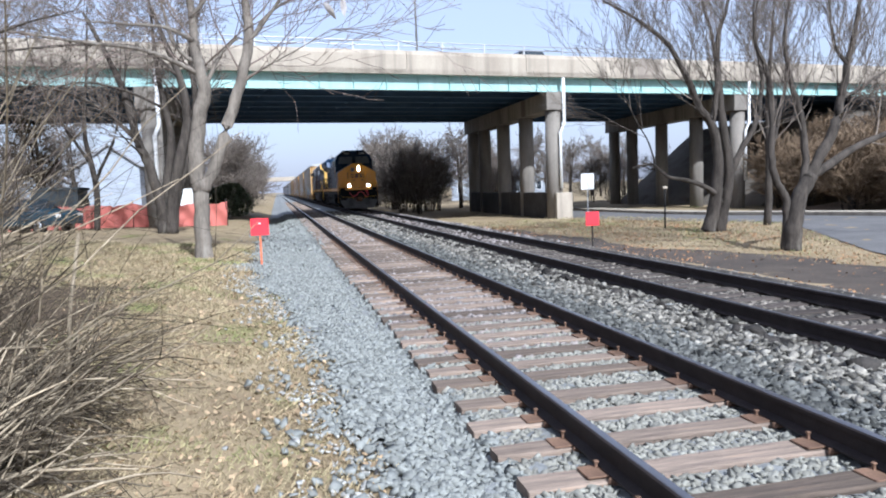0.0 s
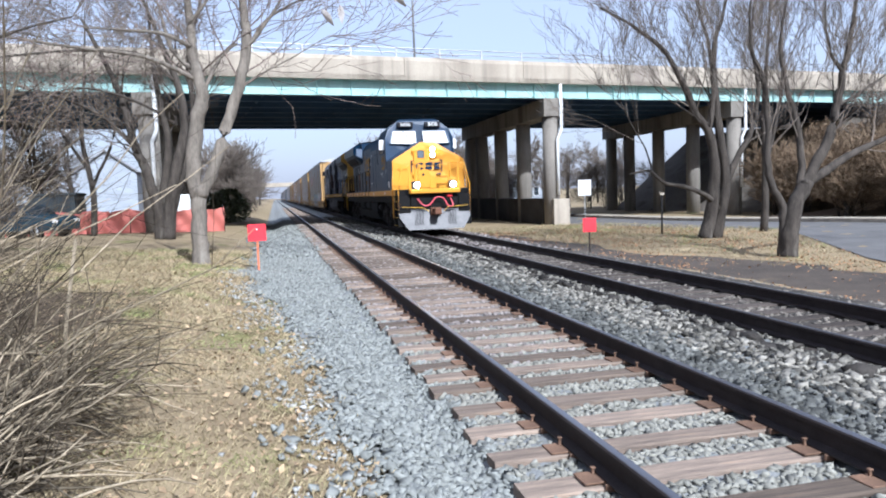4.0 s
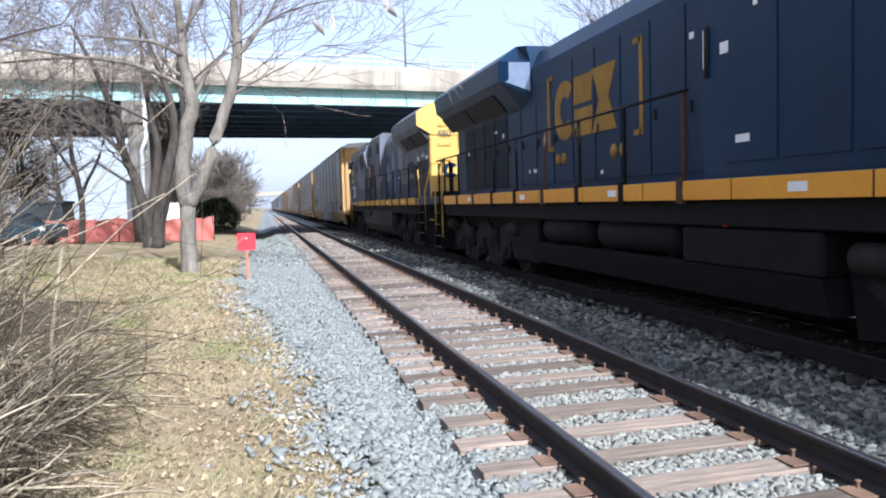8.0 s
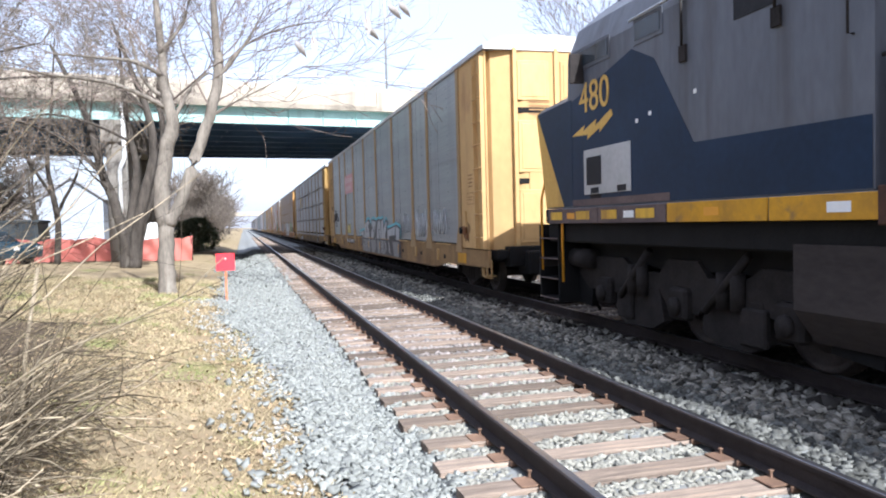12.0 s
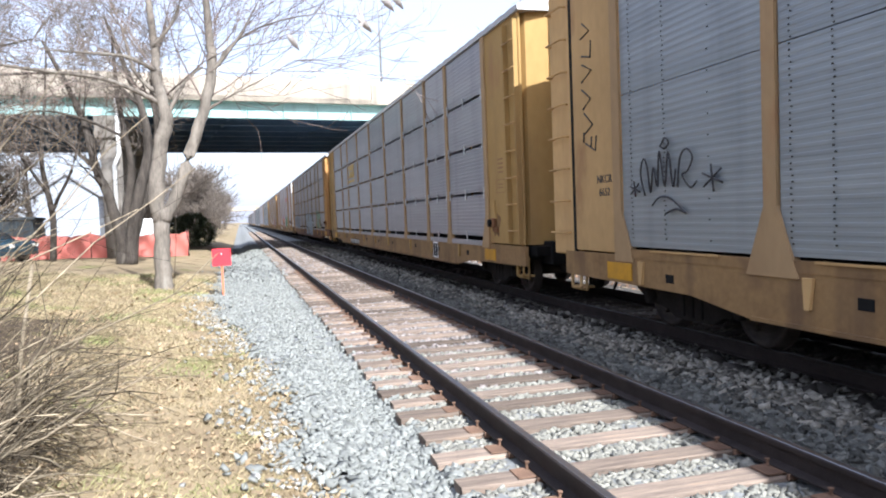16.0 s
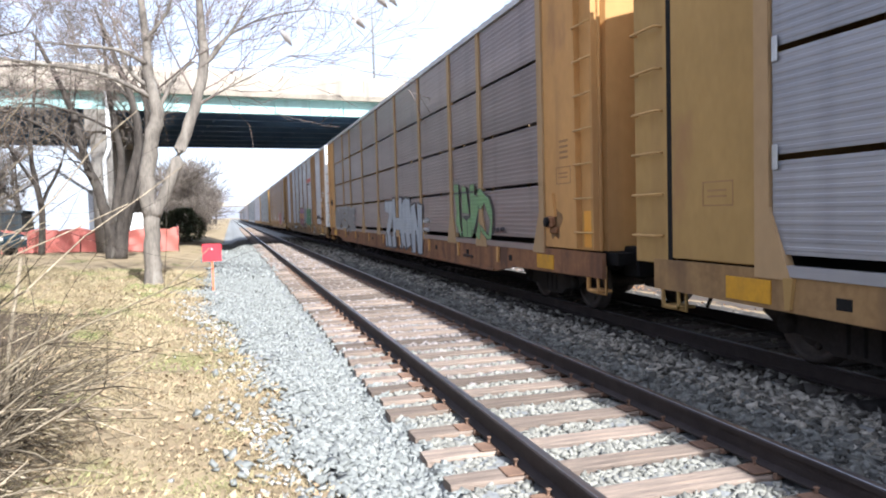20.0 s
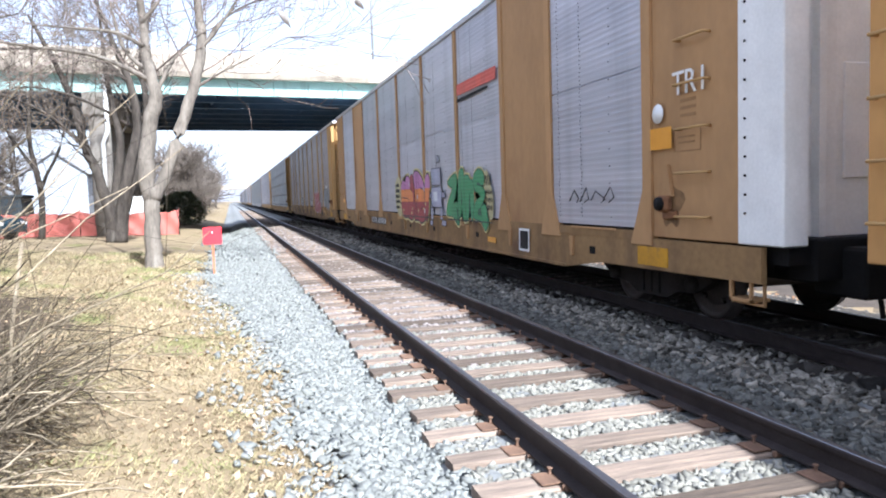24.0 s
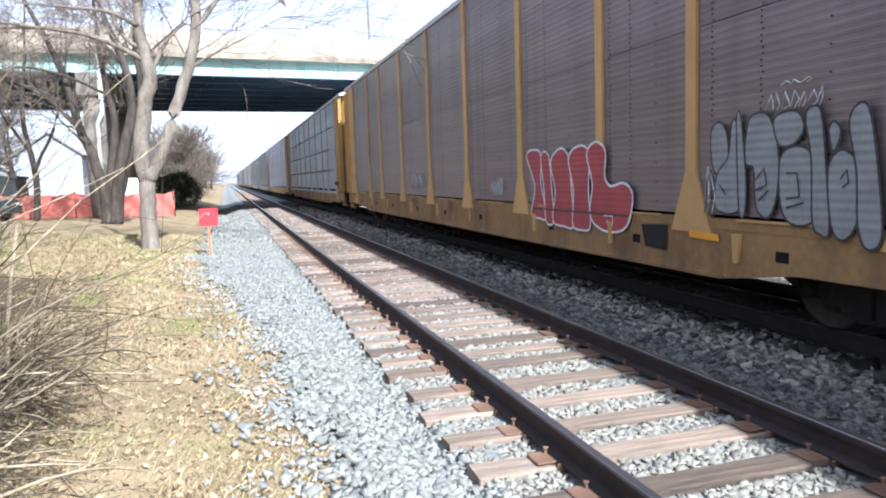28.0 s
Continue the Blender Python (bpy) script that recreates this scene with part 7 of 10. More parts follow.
def swash(root, pts, material, r=0.013):
    """A smooth sprayed line through a few points."""
    p = [Vector((-(FACE + 0.003), *q)) for q in pts]
    way = []
    for i in range(len(p) - 1):
        a, b, c, d = p[max(i - 1, 0)], p[i], p[i + 1], p[min(i + 2, len(p) - 1)]
        for k in range(5):
            t = k / 5
            way.append(0.5 * (2 * b + (c - a) * t + (2 * a - 5 * b + 4 * c - d) * t * t + (3 * b - a - 3 * c + d) * t ** 3))
    part("spray_stroke", Shape().tube(way + [p[-1]], r, 4), material, root)


def data_plate(root, y_left, y_right, z0, z1, digits):
    """Black plate on the sill with its white writing."""
    flat(root, "data_plate", [(y_left, z0), (y_right, z0), (y_right, z1), (y_left, z1)], M_BLACK, 0, "black plate with white writing")
    size = (z1 - z0) * 1.15
    step = (y_left - y_right - 0.12) / len(digits)
    for i, ch in enumerate(digits):
        if ch != " ":
            lettering("character", ch, size, M_WHITE, root, side_pose(-1, y_left - 0.06 - (i + 0.5) * step, (z0 + z1) / 2, FACE + 0.005), "white painted character")


P_SILVER, P_INK, P_CYAN = paint("silver_spray", (0.36, 0.37, 0.39)), paint("black_spray", (0.03, 0.03, 0.035)), paint("cyan_spray", (0.10, 0.42, 0.52))
P_GREEN, P_LIME, P_YELLOW = paint("green_spray", (0.05, 0.27, 0.10)), paint("light_green_spray", (0.15, 0.29, 0.12)), paint("pale_yellow_spray", (0.70, 0.62, 0.26))
P_ORANGE, P_RED, P_PINK = paint("orange_spray", (0.75, 0.24, 0.05)), paint("red_spray", (0.34, 0.045, 0.055)), paint("violet_spray", (0.50, 0.20, 0.42))
P_WHITE, P_PALEBLUE, P_EMBLEM = paint("white_spray", (0.68, 0.70, 0.72)), paint("pale_blue_spray", (0.34, 0.38, 0.42)), paint("faded_pink_emblem", (0.48, 0.24, 0.25))
P_GOLD = paint("dull_gold_emblem", (0.54, 0.37, 0.09))
P_SILVERDULL = paint("weathered_silver_spray", (0.23, 0.245, 0.255))
P_SLATE = paint("thin_slate_spray", (0.16, 0.155, 0.16))
P_DARKGREEN, P_PALEYELLOW = paint("dark_green_spray", (0.02, 0.09, 0.05)), paint("thin_yellow_spray", (0.50, 0.46, 0.25))
P_SCARLET, P_LILAC = paint("scarlet_emblem", (0.62, 0.10, 0.06)), paint("lilac_grey_spray", (0.40, 0.41, 0.52))

c1, c2, c3, c4, c5, c6 = cars
# first car: silver swollen shapes in black with a cyan glow above, a faded emblem panel
P_SILVERLOW = paint("dull_silver_spray", (0.20, 0.205, 0.21))
SKYLINE = [(17.0, 1.30), (16.1, 1.36), (15.95, 1.62), (15.5, 1.76), (14.95, 1.76), (14.66, 1.58), (14.45, 1.76), (13.9, 1.77), (13.55, 1.70), (13.15, 1.77), (12.6, 1.74), (12.12, 1.78), (11.97, 1.55), (11.65, 1.74), (11.42, 1.68), (11.45, 1.42), (10.8, 1.46), (9.9, 1.55), (9.3, 1.45)]
flat(c1, "spray_halo", [(17.36, 1.36), (17.3, 1.1)] + [(9.22, 1.1)] + [(y - 0.02, z + 0.09) for y, z in SKYLINE[::-1]], P_CYAN, 0, "cyan sprayed glow")
flat(c1, "spray_outline", [(17.24, 1.27), (16.7, 0.5), (9.25, 0.5)] + SKYLINE[::-1], P_INK, 1, "black sprayed ground")
for pts in ([(17.17, 1.29), (16.42, 1.31), (16.38, 1.1), (16.6, 1.03), (16.62, 1.15), (17.08, 1.15)],
            [(16.2, 1.45), (15.95, 1.6), (15.5, 1.70), (15.0, 1.68), (15.1, 1.57), (15.35, 1.55), (14.98, 1.05), (15.6, 1.05), (15.66, 1.2), (15.72, 1.04), (16.3, 1.05), (16.1, 1.44)],
            [(14.5, 1.66), (14.3, 1.71), (13.56, 1.66), (13.75, 1.4), (14.2, 1.06), (14.6, 1.05), (14.6, 1.3), (14.2, 1.45), (14.45, 1.5)],
            [(13.4, 1.3), (13.15, 1.7), (12.72, 1.68), (12.62, 1.3), (12.68, 1.05), (13.42, 1.05)],
            [(12.5, 1.69), (12.12, 1.72), (12.12, 1.36), (11.65, 1.67), (11.48, 1.66), (11.5, 1.54), (11.88, 1.13), (11.6, 1.05), (12.55, 1.05)],
            [(11.42, 1.36), (10.8, 1.41), (10.1, 1.48), (10.2, 1.2), (11.1, 1.18), (11.2, 1.05), (11.4, 1.08)],
            [(10.0, 1.5), (9.45, 1.4), (9.5, 1.05), (10.0, 1.05)]):
    flat(c1, "spray_shape", pts, P_SILVER, 2, "silver sprayed shape")
for pts in ([(16.6, 0.98), (16.3, 0.99), (15.75, 0.99), (15.62, 0.52), (16.65, 0.52), (16.75, 0.72)], [(15.58, 0.99), (15.0, 0.99), (14.95, 0.52), (15.52, 0.52)], [(14.75, 0.99), (13.75, 0.99), (13.7, 0.7), (14.0, 0.52), (14.6, 0.52)],
            [(13.4, 0.99), (12.75, 0.99), (12.85, 0.52), (13.35, 0.52)], [(12.55, 0.99), (11.85, 0.99), (11.6, 0.7), (12.0, 0.52), (12.5, 0.52)], [(11.35, 0.99), (11.15, 0.99), (10.95, 0.52), (11.4, 0.7)], [(10.6, 0.99), (9.6, 0.99), (9.6, 0.52), (10.4, 0.52)]):
    flat(c1, "spray_shape", pts, P_SILVERLOW, 2, "dull silver sprayed shape")
for pts in ([(15.68, 1.54), (15.51, 1.27), (15.72, 1.23)], [(16.64, 0.84), (16.18, 0.72), (16.37, 0.97)], [(15.05, 1.3), (14.82, 1.17), (14.97, 1.02), (15.1, 1.1)], [(13.05, 1.38), (12.9, 1.5), (12.88, 0.85), (13.05, 1.0)], [(14.2, 1.32), (13.85, 1.5), (14.0, 1.25)], [(12.1, 1.2), (11.95, 0.75), (12.15, 0.6)], [(11.2, 0.72), (11.5, 0.74), (11.38, 0.95)]):
    flat(c1, "spray_shadow", pts, P_INK, 3, "black sprayed wedge")
for pts in ([(17.1, 1.16), (16.64, 1.17)], [(16.64, 0.83), (16.4, 0.8), (16.18, 0.71)], [(15.68, 0.95), (15.6, 0.54)], [(15.3, 1.45), (15.05, 1.2), (14.97, 1.0), (14.98, 0.54)], [(13.72, 1.1), (13.65, 0.8)], [(12.6, 1.0), (12.52, 0.54)], [(11.9, 0.98), (11.62, 0.72)], [(11.2, 1.1), (11.0, 0.55)]):
    line(c1, pts, P_WHITE, 0.018)
flat(c1, "seam", [(17.0, 0.99), (9.3, 0.99), (9.3, 1.02), (17.0, 1.02)], P_INK, 5, "dark seam above the sill")
flat(c1, "emblem_panel", [(21.58, 3.02), (19.08, 3.02), (19.08, 3.86), (21.58, 3.86)], P_EMBLEM, 0, "faded pink emblem panel")
P_FADEDPINK = paint("pale_faded_emblem", (0.52, 0.37, 0.38))
for z, n in ((3.5, 9), (3.15, 7)):
    for k in range(n):
        y = 21.4 - 0.245 * k
        flat(c1, "emblem_bar", [(y, z), (y - 0.17, z), (y - 0.17, z + 0.2), (y, z + 0.2)], P_FADEDPINK, 1)
scribble(c1, 21.1, 20.1, 1.2, 1.66, P_YELLOW, 3, 8)
for pts in ([(25.72, 1.72), (25.81, 1.98), (25.74, 2.16), (25.66, 2.05), (25.60, 1.76), (25.53, 2.04), (25.45, 1.82), (25.40, 2.22), (25.30, 1.82), (25.22, 2.2), (25.14, 1.8), (25.08, 2.0)],
            [(25.05, 1.79), (25.0, 2.1), (24.88, 2.2), (24.77, 2.1), (24.86, 1.96), (24.96, 1.92), (24.82, 1.78), (24.7, 1.84)],
            [(25.57, 1.6), (25.42, 1.69), (25.22, 1.68), (25.05, 1.59), (24.9, 1.5)], [(24.9, 1.5), (25.1, 1.55), (25.3, 1.5)],
            [(25.38, 2.27), (25.28, 2.36), (25.21, 2.29), (25.3, 2.24), (25.39, 2.28)]):
    swash(c1, pts, P_INK)
for y, z, r in ((25.95, 1.81, 0.12), (24.44, 1.86, 0.18)):
    for a in (0.4, 1.45, 2.5):
        swash(c1, [(y - r * math.cos(a), z - r * 0.8 * math.sin(a)), (y + r * math.cos(a), z + r * 0.8 * math.sin(a))], P_INK)
for pts in ([(27.30, 2.92), (27.06, 2.74), (27.34, 2.62)], [(27.34, 2.98), (27.10, 3.10), (27.36, 3.26)], [(27.34, 2.52), (27.32, 2.66)], [(27.28, 2.50), (27.00, 2.38), (26.97, 2.58)], [(27.12, 2.44), (27.10, 2.58)], [(27.36, 3.36), (27.06, 3.48), (27.34, 3.60)], [(27.34, 3.72), (27.08, 3.66), (27.06, 3.88)], [(27.36, 3.96), (27.10, 4.02), (27.30, 4.16)]):
    part("spray_stroke", Shape().tube([(-1.519, *q) for q in pts], 0.014, 4), P_INK, c1)
for z, word in ((1.975, "NKCR"), (1.80, "6652")):
    lettering("stencil", word, 0.15, P_INK, c1, side_pose(-1, 26.78, z, 1.517), "black stencilled characters")
flat(c1, "orange_spot", [(21.71, 1.1), (21.65, 1.06), (21.6, 1.1), (21.6, 1.19), (21.65, 1.23), (21.71, 1.19)], P_ORANGE, 0, "small orange painted spot")
data_plate(c1, 21.4, 19.03, 0.76, 0.945, "ETTX 710914")
scribble(c1, 8.9, 8.0, 1.3, 1.9, P_WHITE, 8, 5)
scribble(c1, 7.2, 5.9, 1.2, 2.0, P_WHITE, 9, 6, 0.013)
scribble(c1, 5.2, 4.0, 1.3, 2.0, P_WHITE, 10, 6, 0.013)
# second car
data_plate(c2, 21.26, 18.9, 0.50, 0.70, "ETTX 852278")
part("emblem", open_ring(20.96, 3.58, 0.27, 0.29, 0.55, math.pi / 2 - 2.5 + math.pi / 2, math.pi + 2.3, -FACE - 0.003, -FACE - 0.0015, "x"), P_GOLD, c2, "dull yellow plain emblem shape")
for z in (3.3, 3.61):
    flat(c2, "emblem", [(20.62, z), (20.18, z), (20.16, z + 0.25), (20.6, z + 0.25)], P_GOLD, 1, "dull yellow plain emblem shape")
flat(c2, "emblem", [(20.08, 3.3), (19.54, 3.3), (19.71, 3.58), (19.54, 3.86), (20.08, 3.86), (19.91, 3.58)], P_GOLD, 1, "dull yellow plain emblem shape")
flat(c2, "emblem_bar", [(21.25, 3.12), (19.55, 3.12), (19.55, 3.22), (21.25, 3.22)], P_GOLD, 1)
flat(c2, "notice_plate", [(7.1, 0.52), (6.65, 0.52), (6.65, 0.92), (7.1, 0.92)], M_WHITE, 0, "white framed notice plate")
flat(c2, "notice_panel", [(7.06, 0.56), (6.89, 0.56), (6.89, 0.88), (7.06, 0.88)], M_BLACK, 1)
flat(c2, "notice_panel", [(6.86, 0.56), (6.69, 0.56), (6.69, 0.88), (6.86, 0.88)], M_BLACK, 1)
# third car
scrawl(c3, 14.8, 10.3, 0.55, 1.92, [6, 8, 4, 1], [P_PALEBLUE], P_INK, None, 5, 0.06, 0.03, True)
for k in range(7):
    y = 14.6 - k * 0.62
    flat(c3, "spray_shadow", [(y, 0.56), (y - 0.16, 0.56), (y - 0.02, 1.02), (y + 0.14, 1.02)], P_INK, 3, "dark slanting sprayed bar")
for pts in ([(7.47, 2.17), (7.16, 2.16), (7.12, 1.5), (7.0, 1.02), (7.36, 1.34), (7.3, 1.6)], [(6.9, 2.12), (6.66, 2.08), (6.47, 1.54), (6.91, 1.56)], [(6.92, 1.46), (6.63, 1.4), (6.36, 1.46), (6.33, 1.07), (6.9, 1.06)], [(6.38, 2.12), (6.13, 2.12), (6.1, 1.9), (5.86, 1.86), (5.87, 1.6), (6.28, 1.08), (6.36, 1.46)],
            [(5.92, 1.94), (5.80, 2.03), (5.66, 1.97), (5.50, 1.89), (5.26, 1.81), (5.11, 1.61), (5.10, 1.39), (5.20, 1.06), (5.39, 1.04), (5.71, 1.18), (5.79, 1.31), (5.33, 1.10), (5.20, 1.39), (5.54, 1.76), (5.70, 1.63), (5.85, 1.65)], [(5.86, 1.38), (6.07, 1.09), (5.85, 1.03), (5.78, 1.2)]):
    blob(c3, pts, P_LIME, P_INK, None, 0.018, 0, False)
for pts in ([(6.92, 1.5), (6.4, 1.5), (6.64, 1.38)], [(6.33, 1.1), (6.1, 1.3), (5.88, 1.6), (5.9, 1.4)], [(6.62, 1.4), (6.58, 1.4), (6.58, 1.08), (6.61, 1.08)]):
    flat(c3, "spray_shadow", pts, P_INK, 3, "black sprayed wedge")
flat(c3, "seam", [(7.5, 1.955), (6.1, 1.955), (6.1, 1.995), (7.5, 1.995)], P_INK, 4, "dark seam between the panels")
scribble(c3, 6.9, 6.3, 0.64, 0.71, P_INK, 31, 7, 0.008)
scribble(c3, 5.0, 4.45, 1.18, 1.3, P_INK, 32, 6, 0.008)
scrawl(c3, 26.0, 20.6, 1.05, 1.9, [4, 7, 2, 1, 2], [P_SLATE], P_SILVERDULL, None, 7, 0.07)
scribble(c3, 10.2, 9.5, 1.32, 1.46, P_WHITE, 11, 7, 0.006)
scribble(c3, 10.2, 9.55, 1.1, 1.24, P_WHITE, 33, 6, 0.006)
scribble(c3, 27.43, 26.8, 2.05, 2.3, P_INK, 60, 7, 0.008)
flat(c3, "yellow_patch", [(27.28, 1.32), (26.84, 1.32), (26.84, 1.52), (27.28, 1.52)], M_YELLOWDIRTY, -18)
flat(c3, "yellow_patch", [(1.45, 1.05), (1.15, 1.05), (1.15, 1.55), (1.45, 1.55)], M_YELLOW, 0)
# fourth car
FRUIT = ([(15.54, 1.20), (15.56, 1.80), (15.30, 1.99), (15.02, 1.94), (14.95, 2.06), (14.62, 2.07), (14.44, 1.88), (14.15, 1.66), (14.02, 1.22), (14.36, 0.93), (14.82, 0.99), (15.26, 0.99)],
         [(14.10, 0.98), (13.95, 1.5), (14.05, 2.1), (13.76, 2.18), (13.50, 2.13), (13.22, 2.01), (13.0, 1.77), (12.83, 1.52), (12.82, 1.16), (13.0, 0.96), (13.35, 0.88), (13.7, 0.94)],
         [(12.92, 1.03), (12.95, 1.6), (12.86, 1.97), (12.66, 2.08), (12.48, 1.99), (12.46, 1.76), (12.60, 1.41), (12.66, 1.17), (12.80, 0.95)])
for k, loop in enumerate(FRUIT):
    blob(c4, loop, P_ORANGE, P_INK, P_YELLOW, 0.045, 0.045, layer=2 + 2 * k)
blob(c4, [(14.47, 1.75), (14.42, 2.03), (14.18, 2.13), (14.08, 1.9), (14.0, 1.6), (14.0, 1.15), (14.1, 1.2), (14.15, 1.6), (14.3, 1.72)], P_RED, P_INK, None, 0.02, 0, True, 9)


def band(loop, lo, hi, material, layer):
    """The slice of a smooth shape between two heights."""
    pts = [(y, min(hi, max(lo, z))) for y, z in blend_loop(loop)]
    flat(c4, "spray_band", pts, material, layer, "sprayed band of colour")


for k, loop in enumerate(FRUIT):
    band(loop, 1.74, 2.3, P_PINK, 3 + 2 * k)
    band(loop, 0.8, 1.40, P_RED, 3 + 2 * k)
for y, z, q in ((14.56, 1.88, 0.06), (13.03, 1.73, 0.07), (13.7, 1.52, 0.06), (15.3, 1.16, 0.05), (14.35, 1.1, 0.05), (14.28, 1.22, 0.04), (13.0, 1.17, 0.07), (13.1, 1.22, 0.05), (12.9, 1.34, 0.05), (13.62, 1.17, 0.05)):
    blob(c4, [(y - q * 0.7, z), (y, z + q), (y + q * 0.7, z), (y, z - q)], P_WHITE if q > 0.05 else P_YELLOW, None, None, layer=8, name="spray_dot")
for pts in ([(15.02, 1.92), (15.04, 1.7)], [(15.5, 1.52), (15.0, 1.5), (14.7, 1.5), (14.6, 1.38)], [(13.75, 2.15), (13.72, 1.6), (13.9, 1.0)], [(13.58, 2.14), (13.5, 1.8), (13.2, 1.72), (13.0, 1.74)], [(13.05, 1.4), (13.2, 1.25), (13.4, 1.2)]):
    line(c4, pts, P_INK, 0.022, 10)
flat(c4, "spray_spike", [(13.58, 0.93), (13.44, 0.93), (13.44, 0.66)], P_RED, 3)
flat(c4, "seam", [(15.5, 1.0), (12.5, 1.0), (12.5, 1.025), (15.5, 1.025)], P_INK, 11, "dark seam above the sill")
flat(c4, "spray_halo", blend_loop([(16.33, 1.42), (16.28, 1.98), (15.7, 2.05), (15.62, 1.2), (15.75, 0.95), (16.1, 1.1)]), P_PALEYELLOW, 0, "pale yellow sprayed cloud")
for k in range(5):
    scribble(c4, 16.26, 15.78, 1.20 + 0.155 * k, 1.31 + 0.155 * k, P_INK, 40 + k, 5, 0.009)
for a, b, z0, z1 in ((12.30, 11.56, 1.80, 2.18), (12.33, 11.50, 1.28, 1.74), (12.42, 12.26, 0.98, 1.25), (11.62, 11.46, 1.0, 1.26), (12.62, 12.38, 1.5, 1.62), (11.46, 11.24, 1.5, 1.62), (12.52, 12.34, 0.84, 0.94), (11.5, 11.2, 0.86, 0.96), (11.78, 11.66, 2.34, 2.46)):
    flat(c4, "spray_outline", [(a + 0.022, z0 - 0.022), (b - 0.022, z0 - 0.022), (b - 0.022, z1 + 0.022), (a + 0.022, z1 + 0.022)], P_INK, 1)
    flat(c4, "spray_shape", [(a, z0), (b, z0), (b, z1), (a, z1)], P_LILAC, 2, "sprayed plain grey block")
line(c4, [(11.86, 2.2), (11.82, 2.3), (11.72, 2.38)], P_INK, 0.03)
flat(c4, "chest_panel", [(12.16, 1.42), (11.82, 1.42), (11.82, 1.64), (12.16, 1.64)], P_WHITE, 4, "pale sprayed square")
for k, pts in enumerate(([(10.95, 1.84), (10.42, 2.0), (10.27, 1.90), (10.35, 1.58), (10.55, 1.36), (10.3, 1.4), (10.17, 1.14), (10.24, 0.90), (10.62, 1.08), (11.08, 1.12), (10.99, 1.36), (10.62, 1.68), (10.8, 1.75)],
            [(10.17, 1.76), (10.08, 2.04), (9.81, 2.05), (9.73, 1.54), (9.67, 1.06), (9.87, 1.04), (9.95, 1.3), (10.05, 1.11), (10.22, 1.14)],
            [(9.76, 1.86), (9.49, 1.93), (9.38, 1.84), (9.24, 1.82), (9.15, 1.62), (9.24, 1.1), (9.36, 1.1), (9.42, 1.6), (9.54, 1.08), (9.68, 1.1)],
            [(9.17, 1.86), (8.91, 2.03), (8.63, 1.99), (8.53, 1.87), (8.62, 1.72), (8.87, 1.79), (8.96, 1.74), (8.63, 1.68), (8.5, 1.55), (8.61, 1.40), (8.80, 1.28), (8.62, 1.34), (8.47, 1.33), (8.38, 1.11), (8.32, 1.03), (8.51, 0.86), (8.78, 1.03), (9.2, 1.1), (9.05, 1.4), (8.76, 1.52), (9.08, 1.64)])):
    blob(c4, pts, P_GREEN, P_DARKGREEN, P_YELLOW, 0.03, 0.03, layer=2 + k)
for pts in ([(9.98, 1.75), (9.9, 1.4), (9.98, 1.3)], [(9.43, 1.62), (9.5, 1.2), (9.4, 1.15)], [(8.9, 1.25), (8.75, 1.3), (8.7, 1.12), (8.95, 1.15)], [(10.35, 1.3), (10.22, 1.2), (10.26, 1.0)]):
    flat(c4, "spray_shadow", pts, P_DARKGREEN, 6, "dark green sprayed wedge")
flat(c4, "seam", [(11.0, 1.0), (8.1, 1.0), (8.1, 1.025), (11.0, 1.025)], P_INK, 8, "dark seam above the sill")
flat(c4, "spray_halo", blend_loop([(8.5, 1.2), (8.5, 1.92), (8.34, 1.98), (8.18, 1.7), (8.08, 1.55), (8.1, 1.12), (8.3, 1.08)]), P_PALEYELLOW, 0, "pale yellow sprayed cloud")
for k in range(3):
    scribble(c4, 8.46, 8.1, 1.24 + 0.15 * k, 1.36 + 0.15 * k, P_INK, 50 + k, 5, 0.007)
scribble(c4, 8.48, 8.15, 1.72, 1.95, P_INK, 54, 3, 0.008)
flat(c4, "yellow_patch", [(8.43, 0.64), (7.99, 0.64), (7.99, 0.74), (8.43, 0.74)], M_YELLOW, 0)
flat(c4, "emblem", [(10.1, 3.62), (7.8, 3.62), (7.75, 3.85), (10.1, 3.85)], P_SCARLET, 1, "scarlet plain emblem bar")
flat(c4, "emblem_bar", [(10.1, 3.48), (8.2, 3.52), (8.2, 3.57), (10.1, 3.55)], M_GRIME, 1)
data_plate(c4, 20.21, 17.8, 0.67, 0.88, "CTTX 692030")
flat(c4, "notice_plate", [(6.86, 0.58), (6.42, 0.58), (6.40, 0.96), (6.84, 0.96)], M_WHITE, 0, "white framed notice plate")
flat(c4, "notice_panel", [(6.81, 0.62), (6.46, 0.62), (6.45, 0.92), (6.80, 0.92)], M_BLACK, 1)
scribble(c4, 4.9, 3.6, 1.4, 1.6, P_INK, 16, 4)
flat(c4, "warning_plate", [(2.80, 2.0), (2.38, 2.0), (2.38, 2.24), (2.80, 2.24)], M_YELLOW, 0, "small yellow warning plate")
part("round_decal", Shape().tube([(-1.551, 2.64, 2.40), (-1.555, 2.64, 2.40)], 0.11, 16), M_WHITE, c4, "round white decal")
for i, ch in enumerate("TRI"):
    lettering("stencil", ch, 0.36, M_WHITE, c4, side_pose(-1, 2.25 - 0.21 * i, 2.67, 1.552), "white stencilled letter")
